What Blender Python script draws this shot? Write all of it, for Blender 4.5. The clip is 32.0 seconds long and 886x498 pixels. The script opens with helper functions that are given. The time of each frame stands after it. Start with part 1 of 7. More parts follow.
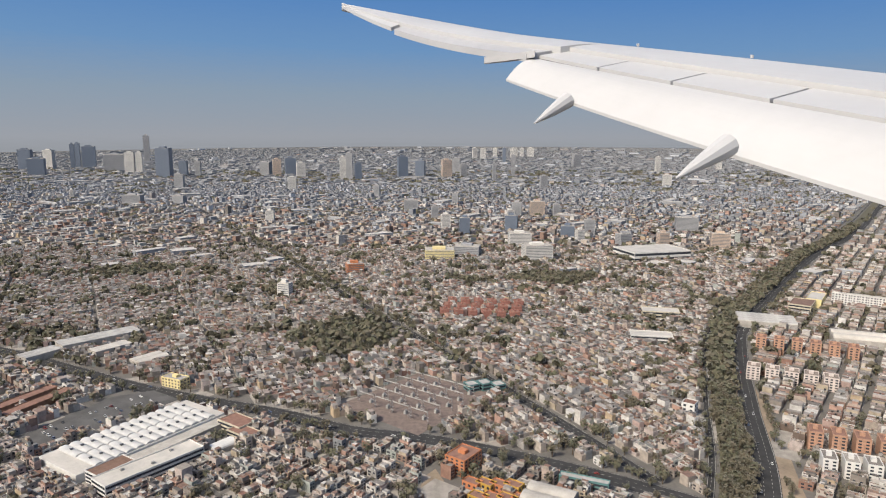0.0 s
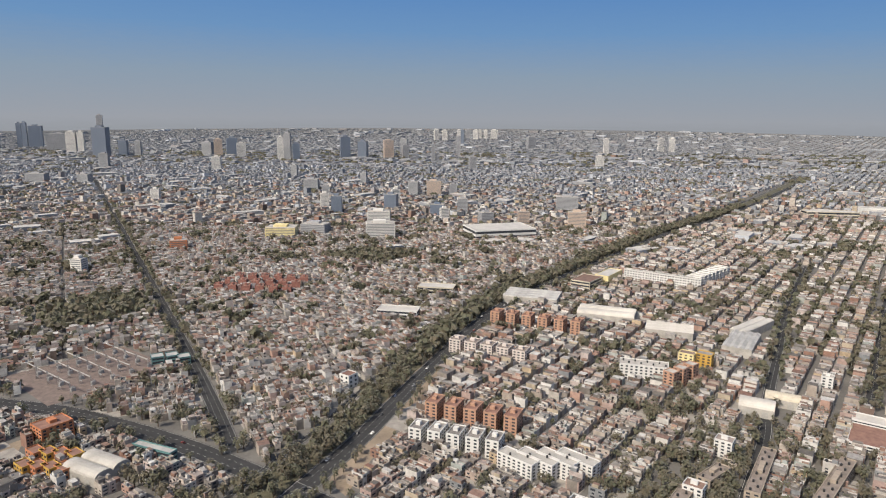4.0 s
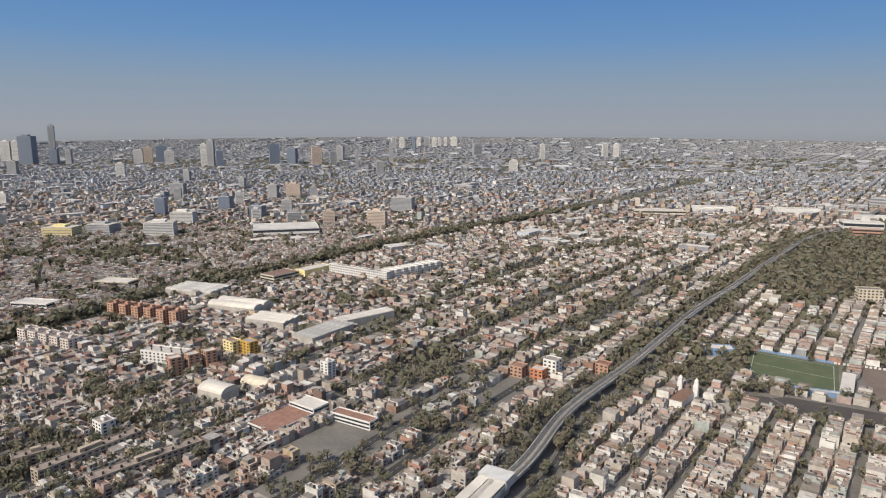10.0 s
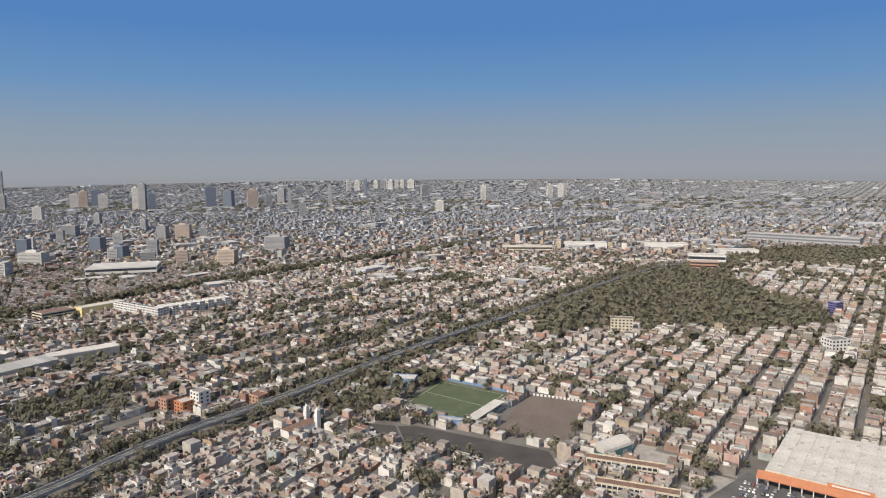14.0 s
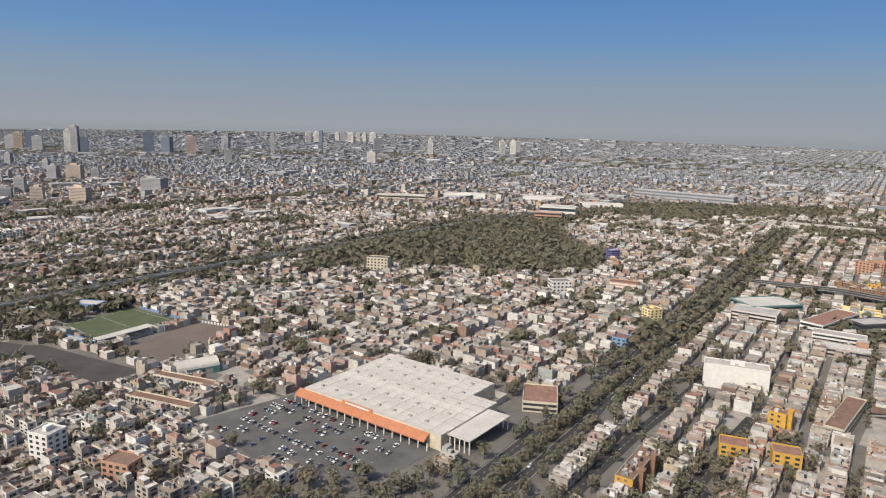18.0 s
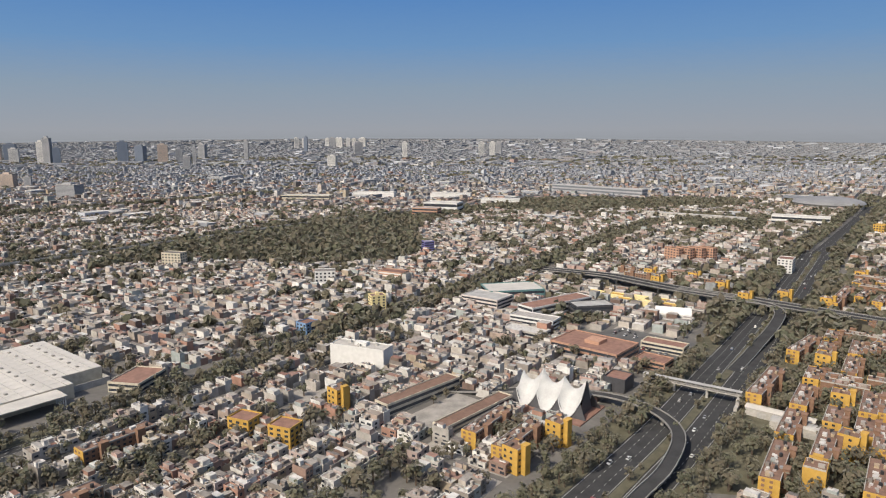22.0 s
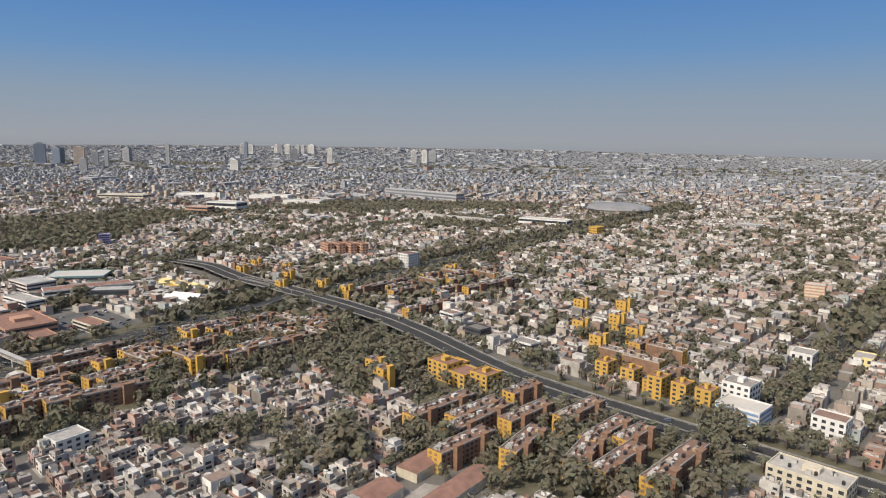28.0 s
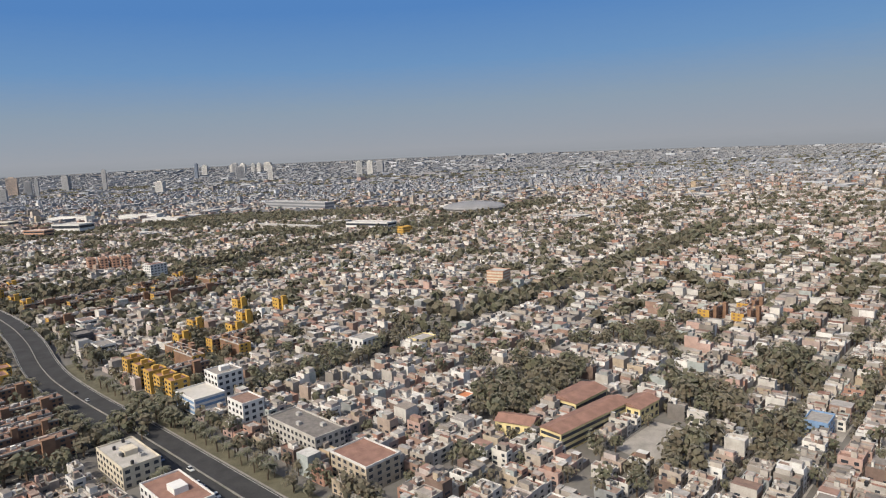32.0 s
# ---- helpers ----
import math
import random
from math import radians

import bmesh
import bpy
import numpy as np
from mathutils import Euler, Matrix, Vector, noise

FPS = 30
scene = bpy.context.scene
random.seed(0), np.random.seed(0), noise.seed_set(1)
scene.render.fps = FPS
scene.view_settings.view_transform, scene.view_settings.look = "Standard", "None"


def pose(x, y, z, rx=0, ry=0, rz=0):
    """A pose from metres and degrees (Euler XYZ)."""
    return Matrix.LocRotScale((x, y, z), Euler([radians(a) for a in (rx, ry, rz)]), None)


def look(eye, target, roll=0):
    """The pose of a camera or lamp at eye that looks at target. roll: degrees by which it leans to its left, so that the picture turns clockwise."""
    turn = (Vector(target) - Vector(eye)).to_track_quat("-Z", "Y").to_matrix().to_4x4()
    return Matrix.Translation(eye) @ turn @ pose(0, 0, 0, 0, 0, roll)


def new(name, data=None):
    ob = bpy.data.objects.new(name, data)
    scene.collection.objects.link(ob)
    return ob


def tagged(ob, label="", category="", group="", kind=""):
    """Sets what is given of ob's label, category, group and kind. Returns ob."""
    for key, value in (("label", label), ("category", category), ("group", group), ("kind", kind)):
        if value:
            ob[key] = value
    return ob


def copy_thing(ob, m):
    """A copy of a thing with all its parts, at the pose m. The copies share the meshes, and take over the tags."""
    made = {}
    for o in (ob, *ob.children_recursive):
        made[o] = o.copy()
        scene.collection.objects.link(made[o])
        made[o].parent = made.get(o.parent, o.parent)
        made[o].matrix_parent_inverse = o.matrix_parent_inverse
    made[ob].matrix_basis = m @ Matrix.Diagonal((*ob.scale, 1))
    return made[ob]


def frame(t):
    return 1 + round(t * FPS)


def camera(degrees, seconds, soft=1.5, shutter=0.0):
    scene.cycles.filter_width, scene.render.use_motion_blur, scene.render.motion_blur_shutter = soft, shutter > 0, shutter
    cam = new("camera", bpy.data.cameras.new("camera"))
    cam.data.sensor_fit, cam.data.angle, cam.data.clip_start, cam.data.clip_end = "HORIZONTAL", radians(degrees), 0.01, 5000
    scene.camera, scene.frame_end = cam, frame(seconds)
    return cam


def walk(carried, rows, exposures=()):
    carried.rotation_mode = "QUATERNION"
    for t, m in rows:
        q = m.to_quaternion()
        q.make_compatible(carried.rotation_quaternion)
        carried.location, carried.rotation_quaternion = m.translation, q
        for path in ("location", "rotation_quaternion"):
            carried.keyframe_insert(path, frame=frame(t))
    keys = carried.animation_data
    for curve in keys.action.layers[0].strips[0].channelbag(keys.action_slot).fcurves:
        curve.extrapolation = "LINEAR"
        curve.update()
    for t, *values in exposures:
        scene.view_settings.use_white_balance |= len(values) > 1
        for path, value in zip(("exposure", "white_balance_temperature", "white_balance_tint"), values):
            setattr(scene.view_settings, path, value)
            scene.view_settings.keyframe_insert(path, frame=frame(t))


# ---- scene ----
cam = camera(67.0, 32.0, 1.15)
PATH = [
    (0, look((7.54, 4.10, 118.85), (7.564, 6.071, 118.514), 0.3)),
    (0.5, look((25.70, 3.46, 118.64), (25.722, 5.436, 118.308), 0.4)),
    (1, look((43.84, 2.76, 118.38), (43.866, 4.728, 118.031), 0.1)),
    (1.5, look((61.84, 2.16, 118.01), (61.881, 4.130, 117.649), 0.2)),
    (2, look((79.92, 2.06, 117.56), (79.952, 4.021, 117.187), -0.2)),
    (2.5, look((97.90, 2.11, 116.85), (97.940, 4.070, 116.460), 0.2)),
    (3, look((115.85, 2.63, 116.03), (115.894, 4.587, 115.622), 0.2)),
    (3.5, look((133.76, 3.24, 115.17), (133.802, 5.200, 114.769), 0.4)),
    (5.5, look((206.27, 3.86, 111.27), (206.324, 5.833, 110.922), 0.9)),
    (6, look((223.92, 3.55, 110.64), (223.969, 5.517, 110.288), 1.0)),
    (6.5, look((241.64, 2.97, 109.86), (241.691, 4.937, 109.500), 1.1)),
    (7, look((260.15, 2.31, 109.06), (260.193, 4.273, 108.691), 1.1)),
    (7.5, look((278.05, 2.04, 108.11), (278.090, 3.999, 107.728), 0.9)),
    (8, look((296.05, 1.56, 107.12), (296.084, 3.519, 106.738), 0.5)),
    (8.5, look((313.86, 1.41, 106.24), (313.886, 3.372, 105.863), 0.1)),
    (9, look((331.65, 0.91, 105.63), (331.669, 2.880, 105.263), -0.4)),
    (9.5, look((349.41, 0.40, 105.05), (349.441, 2.370, 104.686), -0.2)),
    (10, look((367.33, 0.05, 104.25), (367.360, 2.015, 103.894), 0.1)),
    (10.5, look((385.26, -0.31, 103.27), (385.292, 1.660, 102.928), -0.3)),
    (11, look((403.09, -0.43, 102.28), (403.120, 1.541, 101.936), -0.2)),
    (11.5, look((420.94, -0.70, 101.38), (420.962, 1.275, 101.056), -0.3)),
    (12, look((438.61, -0.95, 100.33), (438.631, 1.025, 100.009), -1.4)),
    (12.5, look((456.34, -1.00, 99.69), (456.364, 0.975, 99.389), -1.0)),
    (13, look((474.07, -1.27, 99.18), (474.101, 0.715, 98.903), -0.7)),
    (13.5, look((491.88, -1.89, 98.41), (491.926, 0.098, 98.167), -1.0)),
    (14, look((509.60, -2.30, 97.42), (509.670, -0.314, 97.190), -0.4)),
    (14.5, look((527.50, -2.73, 96.34), (527.576, -0.747, 96.117), -0.9)),
    (16.5, look((597.93, -6.35, 88.66), (598.026, -4.379, 88.326), 0.3)),
    (17, look((614.89, -7.86, 87.93), (614.986, -5.891, 87.586), 1.1)),
    (17.5, look((631.59, -9.27, 87.32), (631.684, -7.301, 86.979), 1.4)),
    (18, look((648.56, -10.41, 86.62), (648.665, -8.446, 86.267), 1.4)),
    (18.5, look((665.69, -11.21, 85.92), (665.793, -9.242, 85.581), 0.9)),
    (19, look((682.98, -12.14, 85.14), (683.069, -10.169, 84.814), 0.9)),
    (19.5, look((700.04, -12.86, 84.38), (700.125, -10.884, 84.061), 1.2)),
    (20, look((716.53, -13.65, 83.73), (716.618, -11.676, 83.417), 1.5)),
    (20.5, look((733.85, -14.71, 82.93), (733.936, -12.740, 82.612), 1.6)),
    (21, look((751.29, -15.80, 82.11), (751.373, -13.829, 81.778), 1.3)),
    (21.5, look((768.82, -16.83, 81.46), (768.889, -14.857, 81.118), 0.3)),
    (22, look((786.92, -18.47, 81.00), (786.965, -16.502, 80.659), -0.1)),
    (22.5, look((805.15, -19.81, 80.67), (805.200, -17.834, 80.343), -0.1)),
    (23, look((823.29, -21.02, 80.36), (823.340, -19.045, 80.048), -0.6)),
    (23.5, look((841.38, -22.47, 80.06), (841.428, -20.492, 79.760), -0.9)),
    (24, look((859.36, -23.79, 79.66), (859.415, -21.812, 79.364), -0.9)),
    (24.5, look((877.17, -25.02, 79.11), (877.237, -23.040, 78.814), -0.5)),
    (25, look((895.13, -26.59, 78.55), (895.196, -24.612, 78.255), -0.6)),
    (25.5, look((913.22, -28.26, 78.02), (913.290, -26.280, 77.728), -0.0)),
    (27.5, look((986.34, -35.73, 74.45), (986.410, -33.749, 74.147), 0.6)),
    (28, look((1004.50, -37.45, 73.87), (1004.570, -35.475, 73.559), 0.8)),
    (28.5, look((1022.69, -38.99, 73.24), (1022.769, -37.019, 72.927), 0.1)),
    (29, look((1041.36, -40.70, 72.37), (1041.437, -38.729, 72.060), -0.8)),
    (29.5, look((1060.36, -42.30, 71.49), (1060.433, -40.332, 71.169), -0.5)),
    (30, look((1079.52, -43.78, 70.62), (1079.595, -41.803, 70.317), -0.6)),
    (30.5, look((1098.61, -45.00, 69.76), (1098.684, -43.020, 69.457), -1.2)),
    (31, look((1117.55, -45.97, 68.86), (1117.633, -43.992, 68.576), -1.6)),
    (31.5, look((1136.45, -46.82, 68.00), (1136.543, -44.840, 67.743), -1.5)),
    (32, look((1155.04, -47.78, 67.15), (1155.133, -45.799, 66.865), -2.6)),
]
walk(cam, PATH)

# ---- light: early afternoon sun, hazy sky ----
SUN_TO = Vector((-0.74, -0.67, 0.0)).normalized()
SUN_UP = radians(46)
world = bpy.data.worlds.new("world")
scene.world = world
world.use_nodes = True
wn = world.node_tree
sky = wn.nodes.new("ShaderNodeTexSky")
sky.sky_type = "NISHITA"
sky.sun_disc = False
sky.sun_elevation = SUN_UP
sky.sun_rotation = math.atan2(SUN_TO.x, SUN_TO.y)
sky.altitude = 0
sky.air_density, sky.dust_density, sky.ozone_density = 1.0, 3.6, 1.6
wn.links.new(sky.outputs[0], wn.nodes["Background"].inputs["Color"])
wn.nodes["Background"].inputs["Strength"].default_value = 0.12
sun = new("sun", bpy.data.lights.new("sun", "SUN"))
sun.data.energy, sun.data.angle, sun.data.color = 3.2, radians(0.9), (1.0, 0.905, 0.75)
to_sun = SUN_TO * math.cos(SUN_UP) + Vector((0, 0, math.sin(SUN_UP)))
sun.matrix_world = look(to_sun * 900, (0, 0, 0))
scene.view_settings.exposure = 0.59


# ---- materials ----
def shader(name, rough=0.85, metal=0.0, spec=0.3):
    m = bpy.data.materials.new(name)
    m.use_nodes = True
    b = m.node_tree.nodes["Principled BSDF"]
    b.inputs["Roughness"].default_value = rough
    b.inputs["Metallic"].default_value = metal
    b.inputs["Specular IOR Level"].default_value = spec
    return m, m.node_tree, b


def ramp_of(nt, colors, constant=True):
    r = nt.nodes.new("ShaderNodeValToRGB")
    r.color_ramp.interpolation = "CONSTANT" if constant else "LINEAR"
    els = r.color_ramp.elements
    while len(els) < len(colors):
        els.new(0.5)
    for i, c in enumerate(colors):
        els[i].position = i / (len(colors) if constant else max(1, len(colors) - 1))
        els[i].color = (*c, 1)
    return r


def grime(nt, color_out, b, scale=0.6, amount=0.35, bump=0.0):
    """Stains at two scales over a colour, in world-sized object space."""
    tc = nt.nodes.new("ShaderNodeTexCoord")
    n1, n2 = nt.nodes.new("ShaderNodeTexNoise"), nt.nodes.new("ShaderNodeTexNoise")
    n1.inputs["Scale"].default_value, n1.inputs["Detail"].default_value = scale, 6
    n2.inputs["Scale"].default_value, n2.inputs["Detail"].default_value = scale * 9, 3
    add = nt.nodes.new("ShaderNodeMath")
    add.operation = "MULTIPLY_ADD"
    nt.links.new(tc.outputs["Object"], n1.inputs["Vector"])
    nt.links.new(tc.outputs["Object"], n2.inputs["Vector"])
    nt.links.new(n2.outputs["Fac"], add.inputs[0])
    add.inputs[1].default_value = 0.45
    nt.links.new(n1.outputs["Fac"], add.inputs[2])
    mr = nt.nodes.new("ShaderNodeMapRange")
    mr.inputs["From Min"].default_value, mr.inputs["From Max"].default_value = 0.45, 1.0
    mr.inputs["To Min"].default_value, mr.inputs["To Max"].default_value = 1.0 - amount, 1.0 + amount * 0.35
    nt.links.new(add.outputs[0], mr.inputs["Value"])
    mul = nt.nodes.new("ShaderNodeMix")
    mul.data_type, mul.blend_type = "RGBA", "MULTIPLY"
    mul.inputs["Factor"].default_value = 1.0
    nt.links.new(color_out, mul.inputs[6])
    nt.links.new(mr.outputs[0], mul.inputs[7])
    nt.links.new(mul.outputs[2], b.inputs["Base Color"])
    if bump:
        bp = nt.nodes.new("ShaderNodeBump")
        bp.inputs["Strength"].default_value, bp.inputs["Distance"].default_value = bump, 0.1
        nt.links.new(add.outputs[0], bp.inputs["Height"])
        nt.links.new(bp.outputs[0], b.inputs["Normal"])


def plain(name, color, rough=0.85, metal=0.0, scale=0.6, amount=0.3, bump=0.0, spec=0.3):
    m, nt, b = shader(name, rough, metal, spec)
    c = nt.nodes.new("ShaderNodeRGB")
    c.outputs[0].default_value = (*color, 1)
    grime(nt, c.outputs[0], b, scale, amount, bump)
    return m


def mixed(name, colors, source="island", turn=1.0, scale=0.5, amount=0.3, rough=0.88):
    """One of several colours for each loose piece (island) or each object."""
    m, nt, b = shader(name, rough)
    if source == "island":
        out = nt.nodes.new("ShaderNodeNewGeometry").outputs["Random Per Island"]
    else:
        out = nt.nodes.new("ShaderNodeObjectInfo").outputs["Random"]
    mu, fr = nt.nodes.new("ShaderNodeMath"), nt.nodes.new("ShaderNodeMath")
    mu.operation, fr.operation = "MULTIPLY", "FRACT"
    mu.inputs[1].default_value = turn
    nt.links.new(out, mu.inputs[0])
    nt.links.new(mu.outputs[0], fr.inputs[0])
    r = ramp_of(nt, colors)
    nt.links.new(fr.outputs[0], r.inputs[0])
    grime(nt, r.outputs[0], b, scale, amount)
    return m


WALLS = [(.336, .310, .278), (.212, .186, .165), (.405, .384, .357), (.171, .152, .139), (.295, .252, .215), (.228, .153, .121), (.317, .274, .237), (.151, .137, .127), (.347, .294, .224), (.330, .244, .217),
         (.290, .273, .257), (.396, .348, .305), (.224, .133, .102), (.188, .196, .204), (.347, .278, .241), (.498, .487, .465), (.451, .435, .414), (.367, .287, .196), (.368, .315, .294), (.477, .451, .419),
         (.510, .497, .472), (.342, .225, .181), (.128, .097, .081), (.286, .305, .286)]
ROOFS = [(.220, .201, .182), (.156, .141, .129), (.260, .238, .217), (.169, .109, .087), (.293, .271, .247), (.131, .121, .114), (.204, .148, .124), (.233, .212, .190), (.369, .352, .330), (.176, .161, .149),
         (.228, .189, .165), (.156, .141, .129), (.314, .295, .276), (.268, .224, .202), (.187, .120, .096), (.256, .242, .227), (.175, .098, .076), (.424, .411, .386), (.108, .099, .090), (.209, .135, .107)]
PALE_WALLS = [(.362, .337, .306), (.253, .227, .201), (.412, .391, .360), (.200, .179, .158), (.316, .275, .234), (.241, .163, .130), (.345, .309, .268), (.174, .158, .143), (.324, .267, .200), (.312, .245, .220),
              (.309, .288, .263), (.386, .350, .309), (.432, .412, .381), (.229, .237, .237), (.305, .243, .202), (.462, .446, .420), (.372, .320, .299), (.475, .460, .434), (.563, .553, .531), (.530, .523, .504),
              (.367, .258, .222), (.151, .106, .087), (.297, .323, .310), (.540, .515, .476), (.310, .181, .136)]
PALE_ROOFS = [(.240, .217, .195), (.175, .157, .140), (.279, .254, .229), (.185, .124, .099), (.311, .281, .253), (.142, .127, .117), (.219, .163, .136), (.259, .234, .209), (.374, .354, .326), (.188, .171, .153),
              (.236, .201, .171), (.214, .191, .171), (.327, .307, .282), (.282, .243, .218), (.276, .261, .246), (.198, .109, .085), (.479, .465, .442), (.128, .115, .105), (.240, .148, .118), (.434, .421, .395)]
# distant walls and roofs: blue-grey of the haze mixed into their colours
HAZED_GREYS = [(0.218, 0.232, 0.257), (0.180, 0.194, 0.218), (0.257, 0.270, 0.296), (0.162, 0.174, 0.198), (0.218, 0.222, 0.234), (0.237, 0.250, 0.275), (0.199, 0.210, 0.231), (0.399, 0.418, 0.452), (0.152, 0.165, 0.190), (0.247, 0.254, 0.273), (0.218, 0.205, 0.209), (0.332, 0.348, 0.377)]
M_WALL = mixed("painted_house_walls", WALLS, turn=7.3, amount=0.4)
M_ROOF = mixed("flat_roofs", ROOFS, turn=31.7, amount=0.45, scale=0.9)
M_PALEWALL = mixed("pale_house_walls", PALE_WALLS, turn=7.3, amount=0.35)
M_PALEROOF = mixed("pale_flat_roofs", PALE_ROOFS, turn=31.7, amount=0.4, scale=0.9)
M_FARWALL = mixed("distant_hazed_walls", HAZED_GREYS, turn=5.1, scale=0.15)
M_FARROOF = mixed("distant_hazed_roofs", [(.20, .202, .204), (.165, .168, .172), (.23, .230, .230), (.18, .173, .168), (.33, .328, .325), (.15, .152, .156), (.25, .249, .247), (.19, .176, .166)], turn=13.9, scale=0.15)
# farthest copies, closer in tone: more haze put into the colour
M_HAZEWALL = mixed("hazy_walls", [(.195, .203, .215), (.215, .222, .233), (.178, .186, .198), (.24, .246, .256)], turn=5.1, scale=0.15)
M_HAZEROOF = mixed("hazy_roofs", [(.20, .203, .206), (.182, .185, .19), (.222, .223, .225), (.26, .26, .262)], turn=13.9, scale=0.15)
M_OWALL = mixed("painted_walls_each", WALLS, "object", 5.3, amount=0.4)
M_OROOF = mixed("flat_roof_each", ROOFS, "object", 17.9, amount=0.45, scale=0.9)
M_GLASS = plain("window_glass", (.035, .04, .05), 0.25, amount=0.2, spec=0.6)
M_TANK = plain("black_water_tank", (.03, .03, .032), 0.5)
M_WHITE = plain("white_paint", (.54, .53, .51), 0.7, amount=0.15)
M_SHELL = plain("white_concrete_shell", (.42, .418, .41), 0.8, amount=0.25, scale=0.3)
M_METALROOF = plain("white_metal_roof", (.46, .43, .385), 0.45, amount=0.28, scale=0.12)
M_GREYROOF = plain("grey_sheet_roof", (.36, .35, .33), 0.6, amount=0.4, scale=0.2)
M_CONC = plain("concrete", (.36, .34, .31), 0.9, amount=0.35, scale=0.3)
M_CREAM = plain("cream_paint", (.47, .42, .33), 0.8)
M_YELLOW = plain("ochre_yellow_paint", (.43, .262, .058), 0.75, amount=0.25)
M_PALEYEL = plain("pale_yellow_paint", (.62, .52, .27), 0.75, amount=0.2)
M_ORANGE = plain("orange_paint", (.42, .165, .078), 0.75, amount=0.25)
M_BRICK = plain("orange_brick", (.38, .225, .155), 0.9, amount=0.35, scale=1.2)
M_TERRA = plain("terracotta_roof", (.22, .125, .096), 0.9, amount=0.4, scale=0.5)
M_BROWNROOF = plain("brown_flat_roof", (.17, .105, .078), .9, amount=.4, scale=.5)
M_BROWN = plain("brown_render", (.20, .118, .078), 0.9, amount=0.35)
M_BLUE = plain("blue_paint", (.15, .24, .38), 0.7)
M_PURPLE = plain("violet_paint", (.13, .12, .30), 0.7)
M_TEAL = plain("teal_glass", (.10, .20, .20), 0.35)
M_DARK = plain("dark_facade", (.06, .06, .065), 0.5)
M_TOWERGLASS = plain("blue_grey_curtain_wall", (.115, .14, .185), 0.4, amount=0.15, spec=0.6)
M_TOWERWIN = plain("grey_tower_glazing", (.12, .13, .145), 0.4, amount=0.2, spec=0.4)
M_TOWERGREY = plain("grey_tower_facade", (.30, .30, .31), 0.7, amount=0.2, scale=0.05)
M_TOWERTAN = plain("tan_tower_facade", (.46, .36, .29), 0.8, amount=0.2, scale=0.05)
M_TOWERPALE = plain("pale_tower_facade", (.56, .54, .51), 0.8, amount=0.2, scale=0.05)
M_ASPHALT = plain("asphalt", (.045, .045, .046), 0.95, amount=0.35, scale=0.25, spec=0.1)
M_STREET = plain("worn_street", (.128, .120, .111), 0.92, amount=0.4, scale=0.08)
M_BARRIER = plain("weathered_concrete_barrier", (.20, .193, .183), 0.92, amount=0.4, scale=0.5)
M_PAVE = plain("pavement", (.27, .25, .225), 0.92, amount=0.4, scale=0.3)
M_MARK = plain("road_paint", (.34, .335, .32), 0.8, amount=0.4, scale=1.5)
M_LOT = plain("worn_car_park_asphalt", (.092, .090, .088), 0.92, amount=0.4, scale=0.15)
M_PINK = plain("pinkish_white_paint", (.50, .44, .405), 0.8, amount=0.2)
M_BEIGE = plain("beige_render", (.30, .25, .20), 0.9, amount=0.3)
M_SLABROOF = plain("weathered_slab_roof", (.21, .175, .15), 0.92, amount=0.45, scale=0.5)
M_SOIL = plain("dry_soil", (.24, .19, .14), 0.95, amount=0.4, scale=0.12)
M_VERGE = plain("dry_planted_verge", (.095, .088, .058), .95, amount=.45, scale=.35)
M_EARTH = plain("grey_brown_earth_pitch", (.125, .10, .085), 0.95, amount=0.3, scale=0.08)
M_BLACKSOIL = plain("dark_worn_court", (.055, .05, .047), 0.95, amount=0.35, scale=0.1)
M_TRUNK = plain("bark", (.10, .075, .055), 0.95)
M_RED = plain("red_paint", (.45, .07, .05), 0.7)
M_CARGLASS = plain("car_glass", (.02, .022, .026), 0.15, spec=0.6)
M_CAR = mixed("car_paint", [(.55, .55, .545), (.36, .36, .37), (.05, .05, .055), (.48, .48, .475), (.20, .21, .23), (.20, .04, .035), (.58, .575, .56), (.09, .12, .2), (.12, .12, .125)],
              "object", 3.7, amount=0.1, rough=0.35)


def leaf_material(name, colors, source="island"):
    """Leaves that let some light through."""
    m = mixed(name, colors, source, 11.3, scale=0.7, amount=0.4, rough=0.9)
    nt = m.node_tree
    b = nt.nodes["Principled BSDF"]
    tr, mix = nt.nodes.new("ShaderNodeBsdfTranslucent"), nt.nodes.new("ShaderNodeMixShader")
    nt.links.new(b.inputs["Base Color"].links[0].from_socket, tr.inputs["Color"])
    mix.inputs[0].default_value = 0.4
    # sheen stands in for haze, veiling and lifting the dark crowns
    b.inputs["Sheen Weight"].default_value = 0.55
    b.inputs["Sheen Roughness"].default_value = 0.6
    b.inputs["Sheen Tint"].default_value = (.60, .58, .49, 1)
    nt.links.new(b.outputs[0], mix.inputs[1])
    nt.links.new(tr.outputs[0], mix.inputs[2])
    nt.links.new(mix.outputs[0], nt.nodes["Material Output"].inputs["Surface"])
    return m


GREENS = [(.122, .124, .078), (.140, .135, .084), (.110, .115, .074), (.147, .137, .088), (.130, .122, .080), (.145, .132, .086)]
M_LEAF = leaf_material("tree_leaves", GREENS)
M_LEAF2 = leaf_material("dusty_leaves", [(.140, .124, .082), (.151, .130, .088), (.130, .118, .078), (.155, .128, .088), (.134, .116, .080)])


